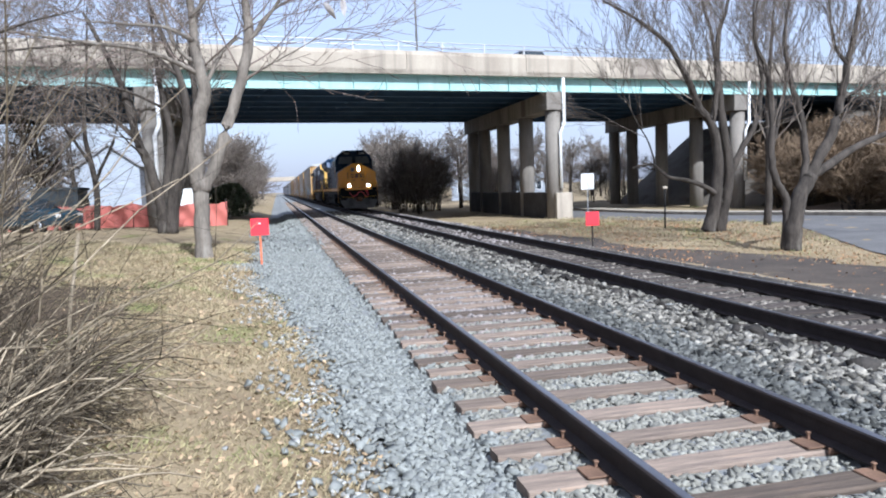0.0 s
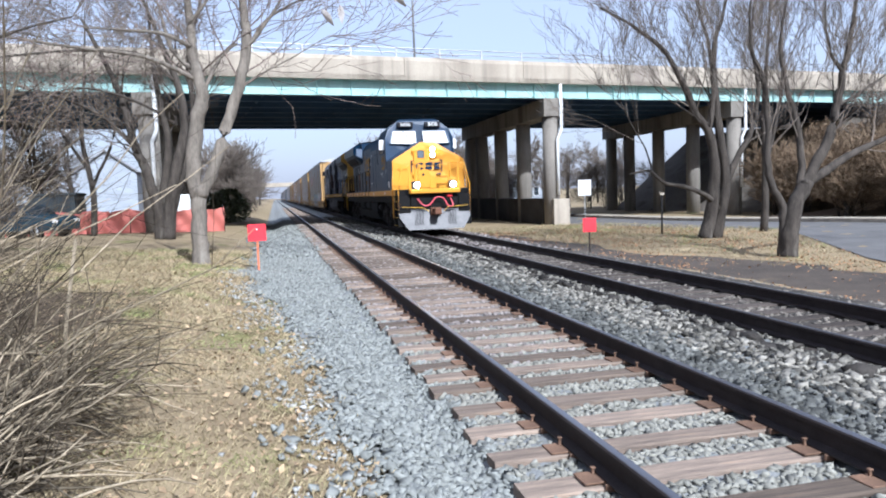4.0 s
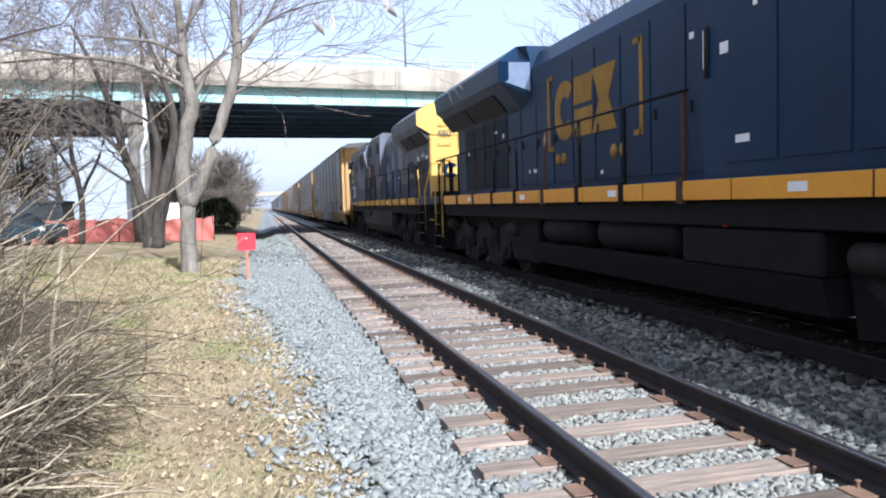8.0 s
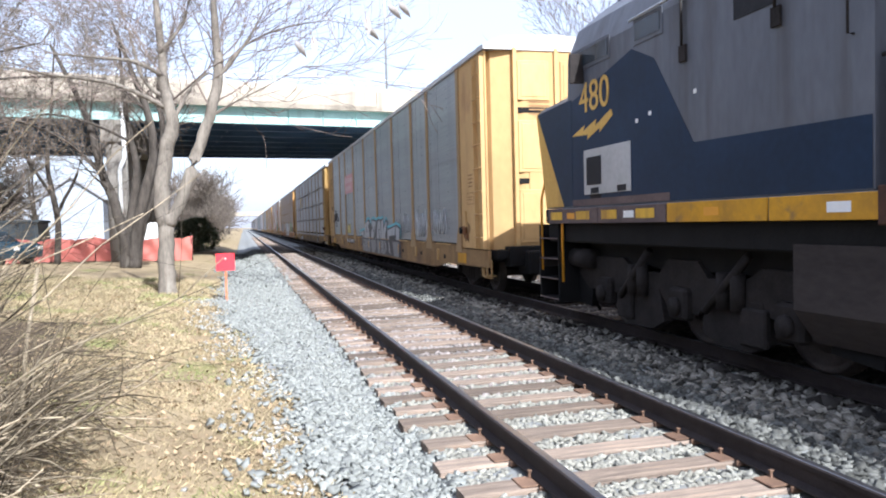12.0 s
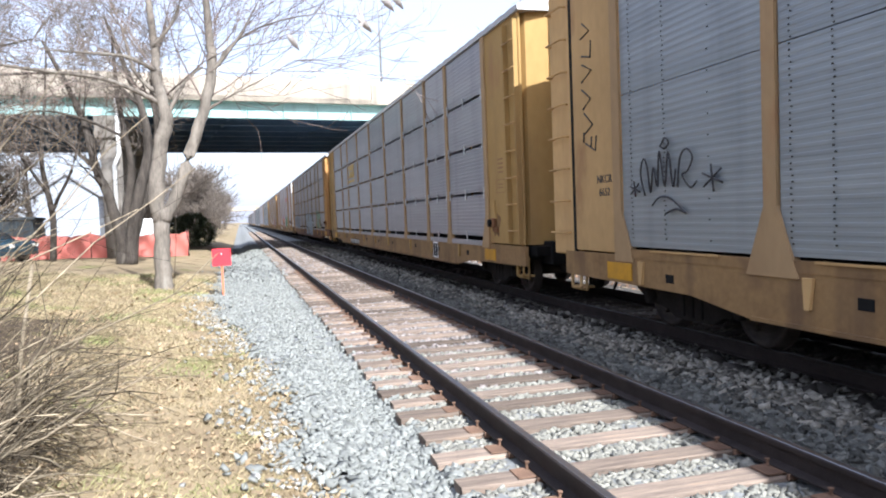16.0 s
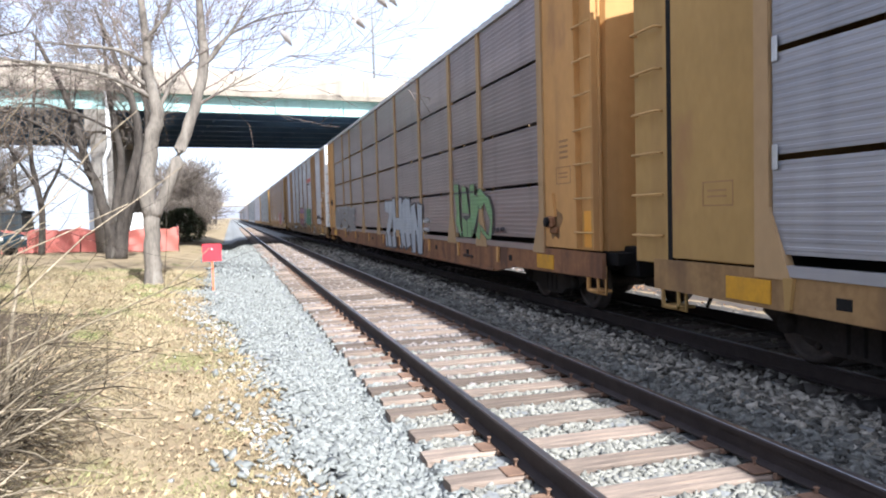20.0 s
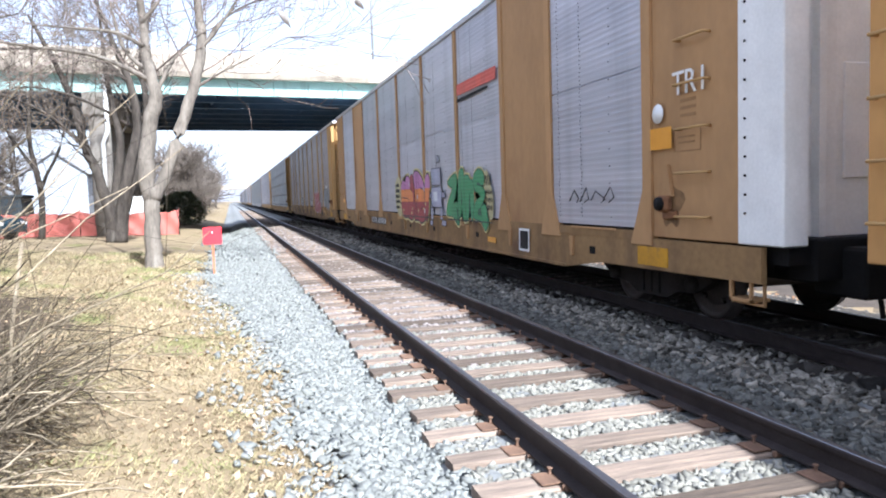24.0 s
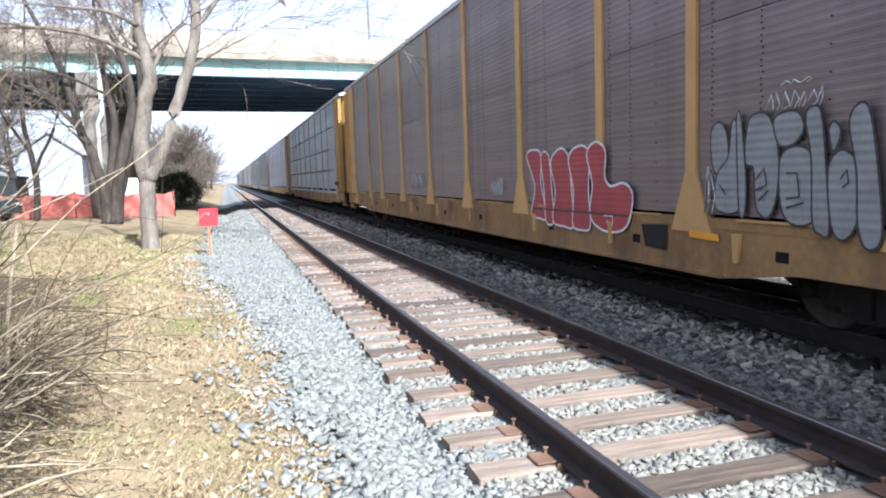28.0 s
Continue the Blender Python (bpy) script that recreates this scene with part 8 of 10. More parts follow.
# fifth car
for k, pts in enumerate(([(9.9, 1.82), (9.68, 1.92), (9.38, 1.84), (9.4, 1.4), (9.2, 0.9), (9.5, 0.88), (9.76, 0.93), (9.6, 1.36)], [(9.35, 1.82), (9.1, 1.82), (9.02, 1.4), (8.95, 0.86), (9.2, 0.84), (9.25, 1.3)],
            [(9.0, 1.72), (8.68, 1.90), (8.42, 1.76), (8.35, 1.3), (8.3, 0.82), (8.6, 0.80), (8.95, 0.86), (8.85, 1.3)], [(8.4, 1.76), (8.08, 1.91), (7.82, 1.8), (7.85, 1.3), (7.8, 0.84), (8.04, 0.78), (8.3, 0.84), (8.25, 1.3)],
            [(7.85, 1.8), (7.62, 1.94), (7.38, 1.82), (7.4, 1.5), (7.24, 1.36), (6.92, 1.40), (6.73, 1.26), (6.84, 0.92), (7.12, 0.81), (7.52, 0.83), (7.78, 1.0), (7.7, 1.4)])):
    blob(c5, pts, P_RED, P_WHITE, None, 0.03, layer=2 + k)
line(c5, [(7.42, 1.0), (7.18, 1.0), (7.2, 0.88), (7.34, 0.92)], P_WHITE, 0.03, 8)
flat(c5, "seam", [(9.7, 1.0), (6.8, 1.0), (6.8, 1.025), (9.7, 1.025)], P_INK, 9, "dark seam above the sill")
for k, pts in enumerate(([(5.24, 1.92), (5.12, 2.0), (5.02, 1.88), (5.0, 1.6), (5.12, 1.5), (5.22, 1.6)], [(5.14, 1.5), (4.98, 1.66), (4.93, 1.98), (4.87, 1.95), (4.84, 1.5), (4.82, 1.2), (4.98, 1.12), (5.18, 1.2)], [(4.86, 2.0), (4.81, 2.0), (4.74, 1.4), (4.76, 1.12), (4.82, 1.2)],
            [(4.73, 1.8), (4.66, 2.02), (4.44, 2.0), (4.32, 1.65), (4.34, 1.3), (4.44, 1.11), (4.58, 1.2), (4.62, 1.55), (4.72, 1.6)], [(4.36, 1.98), (4.12, 2.02), (4.03, 1.88), (4.14, 1.76), (4.3, 1.76)], [(4.28, 1.62), (4.1, 1.72), (3.93, 1.62), (3.88, 1.15), (4.1, 1.06), (4.26, 1.2)],
            [(3.99, 1.96), (3.92, 2.04), (3.84, 1.97), (3.78, 1.5), (3.74, 1.03), (3.82, 1.0), (3.9, 1.1), (3.92, 1.6)], [(3.74, 1.84), (3.7, 1.9), (3.64, 1.82), (3.7, 1.68)], [(3.74, 1.52), (3.62, 1.67), (3.46, 1.54), (3.45, 1.16), (3.58, 0.97), (3.70, 1.08)], [(3.54, 1.88), (3.45, 2.02), (3.36, 1.92), (3.27, 1.4), (3.24, 1.0), (3.36, 0.92), (3.44, 1.1), (3.46, 1.5)])):
    blob(c5, pts, P_SILVERDULL, P_INK, None, 0.022, layer=2 + k)
for pts in ([(4.58, 1.45), (4.48, 1.55), (4.44, 1.4), (4.58, 1.35)], [(4.55, 1.25), (4.42, 1.35)], [(4.2, 1.5), (4.08, 1.5), (4.05, 1.3), (4.2, 1.28)], [(4.2, 1.2), (4.0, 1.25)], [(3.62, 1.45), (3.56, 1.52), (3.54, 1.42), (3.6, 1.38)], [(5.1, 1.4), (5.0, 1.3)]):
    line(c5, pts, P_INK, 0.018, 13)
scribble(c5, 5.36, 5.2, 1.1, 1.6, P_WHITE, 55, 2, 0.008)
flat(c5, "notice_plate", [(6.54, 0.93), (6.02, 0.95), (6.04, 0.66), (6.46, 0.68)], M_GRIMELIGHT, 0, "dark framed notice plate")
flat(c5, "notice_panel", [(6.50, 0.91), (6.06, 0.93), (6.08, 0.69), (6.43, 0.70)], M_BLACK, 1)
flat(c5, "yellow_patch", [(5.62, 0.92), (5.14, 0.90), (5.12, 0.83), (5.60, 0.84)], M_YELLOW, 0)
scribble(c5, 4.48, 3.8, 2.06, 2.22, P_WHITE, 19, 7, 0.007)
scribble(c5, 4.3, 3.95, 2.26, 2.3, P_WHITE, 56, 3, 0.006)
scribble(c5, 11.6, 11.0, 1.2, 1.5, P_WHITE, 20, 6)
scribble(c5, 17.6, 16.3, 1.3, 1.7, P_WHITE, 21, 6)


# ---- plants ----
def branch(out, rng, p, d, length, r, depth, spread, up, keep, seg=5):
    """Tapered, kinked limb with side shoots. out: list of (points, radii)."""
    pts, rad = [p.copy()], [r]
    step = length / seg
    for i in range(seg):
        d = (d + Vector((rng.gauss(0, 0.13), rng.gauss(0, 0.13), rng.gauss(0, 0.09) + up))).normalized()
        p = p + d * step
        pts.append(p.copy())
        rad.append(r * (1 - 0.72 * (i + 1) / seg))
    out.append((pts, rad, depth))
    if depth <= 0:
        return
    n = keep[depth]
    for k in range(n):
        t = 0.25 + 0.75 * (k + rng.random()) / n
        i = min(seg - 1, int(t * seg))
        q = pts[i].lerp(pts[i + 1], t * seg - i)
        ax = (pts[i + 1] - pts[i]).normalized()
        side = ax.cross(Vector((rng.gauss(0, 1), rng.gauss(0, 1), rng.gauss(0, 1)))).normalized()
        nd = (ax * math.cos(spread) + side * math.sin(spread)).normalized()
        branch(out, rng, q, nd, length * rng.uniform(0.42, 0.68), max(0.004, rad[i] * rng.uniform(0.45, 0.62)), depth - 1, spread * rng.uniform(0.85, 1.15), up, keep, max(3, seg - 1))


def make_tree(name, label, x, y, limbs, seed, thin=0.42, keep=(0, 4, 4, 4), depth=3, spread=0.7, up=0.05, mat_trunk=None, mat_twig=None, twig_min=0.0, rs=0.42, low=0.0, reach=1.0):
    """limbs: lists of (dx, dy, z, radius) of the main stems from the foot upwards; shoots are added to them."""
    rng = random.Random(seed)
    z0 = float(height(x, y))
    root = thing(name, label, "tree", pose(x, y, z0 - 0.06))
    trunk, twigs = Shape(), Shape()
    for limb in limbs:
        pts = [Vector(q[:3]) for q in limb]
        rad = [q[3] for q in limb]
        fine, fr = [], []
        for i in range(len(pts) - 1):
            a, b, c, d = pts[max(i - 1, 0)], pts[i], pts[i + 1], pts[min(i + 2, len(pts) - 1)]
            for k in range(4):
                t = k / 4
                fine.append(0.5 * ((2 * b) + (c - a) * t + (2 * a - 5 * b + 4 * c - d) * t * t + (3 * b - a - 3 * c + d) * t ** 3) + Vector((rng.gauss(0, 0.012), rng.gauss(0, 0.012), 0)))
                fr.append((rad[i] * (1 - t) + rad[i + 1] * t) * rng.uniform(0.95, 1.06))
        fine.append(pts[-1])
        fr.append(rad[-1])
        trunk.tube(fine, fr, 12)
        out = []
        n = len(fine)
        first = int(n * 0.45) if limb[0][2] < 0.5 else int(n * 0.2)
        for i in range(max(1, first), n):
            for k in range(1 if i < n - 1 else 3):
                if fine[i].z < low or (i < n - 1 and rng.random() < thin):
                    continue
                ax = (fine[min(i + 1, n - 1)] - fine[i - 1]).normalized()
                side = ax.cross(Vector((rng.gauss(0, 1), rng.gauss(0, 1), rng.gauss(0, 0.6)))).normalized()
                ang = spread * rng.uniform(0.8, 1.3)
                d = ax * math.cos(ang) + side * math.sin(ang)
                branch(out, rng, fine[i], d, reach * rng.uniform(1.0, 2.6), max(0.012, fr[i] * rs), depth, spread, up, keep)
        for p, r, dp in out:
            (trunk if r[0] > 0.03 else twigs).tube(p, [max(q, twig_min) for q in r], 6 if r[0] > 0.03 else 3, True, False)
    part("trunk", trunk, mat_trunk or M_BARK, root, "bare trunk and limbs")
    part("crown", twigs, mat_twig or M_TWIG, root, "bare leafless twigs")
    return root


# forked tree on the bank
make_tree("bare_tree", "bare pale-barked tree with a forked trunk on the grassy bank", -1.87, 19.0, [
    [(0, 0, 0, 0.25), (0.0, 0, 0.3, 0.21), (0.0, 0, 0.85, 0.19), (0.03, 0, 1.67, 0.185), (0.02, 0, 1.95, 0.18)],
    [(0.0, 0, 1.7, 0.17), (-0.05, 0.02, 2.38, 0.19), (0.02, 0.05, 3.07, 0.185), (0.14, 0.05, 3.77, 0.17), (0.28, 0, 4.21, 0.16), (0.18, 0, 4.73, 0.135), (0.08, 0.1, 5.35, 0.12), (0.08, 0.2, 6.10, 0.10), (-0.1, 0.3, 8.4, 0.04)],
    [(0.07, 0, 1.74, 0.15), (0.42, 0, 2.36, 0.145), (0.75, -0.02, 3.34, 0.14), (1.07, 0, 4.17, 0.135), (1.30, 0, 4.94, 0.13), (1.41, 0.05, 5.70, 0.12), (1.37, 0.1, 6.46, 0.10), (1.3, 0.2, 8.6, 0.04)],
    [(1.35, 0, 5.36, 0.05), (1.79, -0.1, 5.84, 0.04), (2.24, -0.2, 6.48, 0.032), (2.6, -0.3, 7.1, 0.015)],
    [(0.27, 0, 4.25, 0.055), (0.57, 0.1, 4.87, 0.05), (0.80, 0.2, 5.28, 0.045), (1.16, 0.3, 5.56, 0.03)],
    [(0.07, 0, 5.42, 0.055), (-0.50, -0.2, 5.68, 0.045), (-1.08, -0.4, 5.70, 0.035), (-2.2, -0.6, 5.72, 0.015)],
    [(0.11, 0, 4.87, 0.06), (-0.27, 0.2, 5.21, 0.05), (-0.50, 0.3, 5.68, 0.045), (-0.7, 0.4, 6.6, 0.025)],
    [(1.16, 0, 4.45, 0.03), (1.72, -0.2, 4.73, 0.024), (2.44, -0.4, 5.08, 0.018), (3.4, -0.6, 5.6, 0.007)],
    [(0.18, 0, 4.6, 0.06), (-0.9, -0.3, 5.1, 0.05), (-2.3, -0.6, 5.25, 0.038), (-3.9, -0.9, 5.45, 0.02)],
    [(1.38, 0, 5.3, 0.045), (1.9, 0.1, 6.1, 0.035), (2.9, 0.2, 6.7, 0.025), (4.2, 0.2, 7.0, 0.012)],
    [(0.05, 0.1, 6.0, 0.05), (0.6, 0.0, 6.7, 0.04), (0.9, -0.1, 7.6, 0.02)],
], 21, thin=0.35, depth=2, keep=(0, 3, 3), twig_min=0.0075, rs=0.2, low=4.2, reach=1.5)
# a slimmer tree further along the bank whose shoots fill the view's upper side
make_tree("bare_tree", "slim bare dark tree on the bank with fine drooping shoots", -7.4, 15.5, [
    [(0, 0, 0, 0.13), (0.1, 0, 1.6, 0.11), (0.3, 0.1, 3.4, 0.09), (0.9, 0.2, 5.4, 0.06), (1.4, 0.3, 7.8, 0.03)],
    [(0.25, 0, 2.9, 0.05), (1.1, 0.3, 3.7, 0.04), (2.2, 0.6, 4.5, 0.03), (3.6, 0.8, 5.0, 0.015)],
    [(0.4, 0, 3.8, 0.05), (1.4, -0.4, 4.8, 0.04), (2.7, -0.8, 5.4, 0.025), (4.2, -1.0, 5.7, 0.012)],
    [(0.1, 0, 1.4, 0.045), (-0.4, 0.2, 3.0, 0.04), (-0.3, 0.3, 5.0, 0.03), (0.4, 0.3, 7.2, 0.015)],
], 33, thin=0.1, depth=3, keep=(0, 3, 4, 4), twig_min=0.004, rs=0.3, mat_trunk=M_BARKDARK, mat_twig=M_TWIGFAR)
# multi-stemmed tree behind it
make_tree("bare_tree", "bare multi-stemmed tree with ivy-dark trunks behind the bank", -4.47, 30.5, [
    [(0.0, 0, 0, 0.26), (0.01, 0, 0.85, 0.22), (-0.19, 0, 1.97, 0.2), (-0.40, 0, 2.86, 0.18), (-0.70, 0, 3.64, 0.16), (-1.01, 0, 5.28, 0.13), (-1.51, 0, 6.78, 0.10), (-2.33, 0, 8.6, 0.05)],
    [(0.21, 0, 0, 0.27), (0.40, 0.1, 1.28, 0.23), (0.79, 0.1, 3.06, 0.2), (1.14, 0.1, 4.49, 0.17), (0.99, 0, 6.14, 0.14), (0.50, 0, 7.66, 0.10), (-0.14, 0, 9.6, 0.04)],
    [(0.3, 0.2, 0, 0.22), (0.52, 0.3, 1.5, 0.2), (1.18, 0.4, 3.49, 0.17), (1.51, 0.4, 5.26, 0.13), (1.42, 0.4, 7.24, 0.09), (2.06, 0.4, 9.6, 0.04)],
    [(0.05, 0.3, 0.1, 0.2), (0.17, 0.5, 1.96, 0.17), (0.45, 0.5, 3.73, 0.15), (0.25, 0.5, 5.49, 0.12), (0.06, 0.5, 7.22, 0.08), (0.0, 0.5, 9.4, 0.03)],
    [(0.99, 0, 6.14, 0.08), (-0.15, -0.3, 7.18, 0.07), (-1.98, -0.6, 7.31, 0.055), (-4.17, -0.9, 7.08, 0.04), (-5.9, -1.0, 6.8, 0.015)],
    [(-0.70, 0, 3.64, 0.06), (-1.8, -0.2, 4.9, 0.05), (-3.2, -0.4, 5.6, 0.04), (-5.2, -0.5, 6.2, 0.015)],
    [(0.3, 0, 5.0, 0.06), (-0.9, -0.4, 5.6, 0.05), (-2.4, -0.7, 5.9, 0.035), (-4.0, -0.8, 5.5, 0.015)],
], 22, thin=0.12, depth=3, keep=(0, 3, 4, 4), twig_min=0.008, rs=0.25, low=2.6, mat_trunk=M_BARKDARK, mat_twig=M_TWIGFAR)
# trees on the verge
make_tree("bare_tree", "bare grey tree with spreading limbs on the verge", 14.66, 22.5, [
    [(-0.13, 0, 0, 0.26), (0.11, 0, 0.65, 0.22), (0.27, 0, 1.53, 0.2), (0.33, 0, 2.70, 0.17), (0.11, 0, 3.77, 0.15), (-0.36, 0, 4.35, 0.12), (-0.78, 0, 5.21, 0.11), (-1.51, 0, 6.43, 0.08), (-2.44, 0, 7.16, 0.06), (-3.9, 0, 7.9, 0.03)],
    [(0.38, 0, 0, 0.22), (0.60, 0, 1.12, 0.19), (0.76, 0, 2.10, 0.17), (0.62, 0.1, 3.66, 0.14), (0.43, 0.1, 5.21, 0.11), (0.42, 0.1, 6.73, 0.08), (0.79, 0.1, 7.87, 0.05), (1.0, 0.1, 9.2, 0.02)],
    [(0.76, 0, 1.90, 0.13), (1.17, 0, 2.77, 0.11), (1.84, 0, 3.93, 0.09), (2.07, 0, 5.40, 0.07), (1.80, 0, 6.75, 0.05), (2.0, 0, 8.6, 0.02)],
    [(0.43, 0, 1.09, 0.11), (0.10, -0.1, 1.43, 0.10), (-0.38, -0.2, 1.69, 0.085), (-1.14, -0.3, 1.92, 0.07), (-1.88, -0.4, 2.06, 0.055), (-2.41, -0.4, 2.48, 0.04), (-3.2, -0.5, 2.37, 0.02)],
    [(0.11, 0, 3.77, 0.11), (0.30, 0, 5.21, 0.09), (0.13, 0, 6.73, 0.06), (-0.22, 0, 7.85, 0.04), (-0.43, 0, 9.0, 0.02)],
    [(-2.30, -0.4, 2.29, 0.03), (-2.50, -0.4, 3.15, 0.025), (-3.01, -0.4, 4.0, 0.018), (-3.5, -0.4, 4.9, 0.008)],
], 23, thin=0.0, depth=3, keep=(0, 3, 4, 4), up=0.13, spread=0.5, reach=1.35, twig_min=0.006, rs=0.22, low=3.2, mat_trunk=M_BARKDARK, mat_twig=M_TWIGFAR)
make_tree("bare_tree", "bare dark tree leaning over the street", 12.59, 15.8, [
    [(0, 0, 0, 0.24), (0.07, 0, 0.66, 0.21), (0.21, 0, 1.36, 0.19), (0.56, 0, 1.95, 0.18)],
    [(0.46, 0, 1.85, 0.15), (0.88, 0, 2.48, 0.13), (1.24, 0, 3.11, 0.12), (1.47, 0, 3.95, 0.10), (1.60, 0, 4.65, 0.085), (1.84, 0, 5.63, 0.06), (2.1, 0, 7.2, 0.02)],
    [(0.50, 0, 1.9, 0.12), (1.12, 0, 2.21, 0.11), (1.79, 0, 2.57, 0.09), (2.78, 0, 2.93, 0.07), (4.03, 0, 3.42, 0.03)],
    [(-0.10, 0.1, 0, 0.12), (-0.06, 0.1, 0.95, 0.11), (-0.10, 0.1, 1.44, 0.10), (-0.39, 0.1, 1.88, 0.09), (-0.52, 0.1, 2.51, 0.085), (-0.49, 0.1, 3.48, 0.075), (-0.65, 0.1, 4.58, 0.06), (-1.0, 0.1, 5.39, 0.04), (-0.92, 0.1, 6.8, 0.02)],
    [(0.29, 0, 1.50, 0.11), (0.49, 0.1, 2.34, 0.09), (0.42, 0.2, 3.47, 0.08), (0.15, 0.2, 4.31, 0.06), (-0.05, 0.2, 5.27, 0.04), (0.11, 0.2, 6.6, 0.02)],
    [(1.44, 0, 3.88, 0.05), (1.94, 0.1, 4.02, 0.045), (2.75, 0.2, 4.44, 0.03), (3.65, 0.3, 4.9, 0.012)],
    [(1.60, 0, 4.65, 0.05), (1.26, 0, 5.14, 0.04), (1.09, 0, 5.97, 0.03), (1.16, 0, 7.0, 0.012)],
], 24, thin=0.0, depth=3, keep=(0, 3, 4, 4), up=0.13, spread=0.5, reach=1.35, twig_min=0.005, rs=0.22, low=2.7, mat_trunk=M_BARKDARK, mat_twig=M_TWIGFAR)
make_tree("bare_tree", "slim bare tree beside the street", 18.4, 24.4, [
    [(0, 0, 0, 0.15), (0.05, 0, 2.5, 0.12), (0.0, 0, 5.0, 0.09), (0.3, 0, 8.8, 0.03)],
    [(0.05, 0, 2.4, 0.07), (0.5, 0, 4.2, 0.06), (0.8, 0, 6.2, 0.04), (0.7, 0, 8.6, 0.02)],
], 25, thin=0.0, depth=3, keep=(0, 3, 4, 4), up=0.13, spread=0.5, reach=1.35, twig_min=0.006, rs=0.25, low=2.8, mat_trunk=M_BARKDARK, mat_twig=M_TWIGFAR)


def clump_tree(name, label, seed, tall, wide, shoots, twig, trunk_mat, twig_mat, bushy=False):
    """A whole bare tree or bush, later copied: trunk, limbs and a dense crown of thin shoots."""
    rng = random.Random(seed)
    root = thing(name, label, "bush" if bushy else "tree")
    trunk, crown = Shape(), Shape()
    stems = 5 if bushy else 2
    for k in range(stems):
        a = rng.uniform(0, 6.283)
        lean = 0.35 if bushy else 0.12
        top = Vector((math.cos(a) * wide * lean, math.sin(a) * wide * lean, tall * rng.uniform(0.75, 1.0)))
        pts = [Vector((math.cos(a) * 0.15, math.sin(a) * 0.15, -0.3)), top * 0.3 + Vector((rng.gauss(0, 0.1), rng.gauss(0, 0.1), 0)), top * 0.65, top]
        r0 = tall * (0.010 if bushy else 0.017)
        trunk.tube(pts, [r0, r0 * 0.8, r0 * 0.5, r0 * 0.15], 7)
        for i in range(shoots // stems):
            t = rng.uniform(0.08 if bushy else 0.22, 1.0) ** 0.8
            j = min(2, int(t * 3))
            p = pts[j].lerp(pts[j + 1], t * 3 - j)
            b = rng.uniform(0, 6.283)
            d = Vector((math.cos(b), math.sin(b), rng.uniform(0.15, 0.9))).normalized()
            ln = wide * rng.uniform(0.35, 0.8) * (1.15 - 0.5 * t)
            out = []
            branch(out, rng, p, d, ln, max(twig * 1.6, r0 * 0.3), 2, 0.65, 0.06, (0, 3, 5), 4)
            for q, r, dp in out:
                crown.tube(q, [max(v, twig) for v in r], 3, True, False)
    part("trunk", trunk, trunk_mat, root)
    part("crown", crown, twig_mat, root, "bare branching twigs")
    return root


def place(src, x, y, s, turn, squash=1.0):
    m = pose(x, y, float(height(x, y)), 0, 0, turn) @ Matrix.Diagonal((s, s, s * squash, 1))
    return copy_thing(src, m)


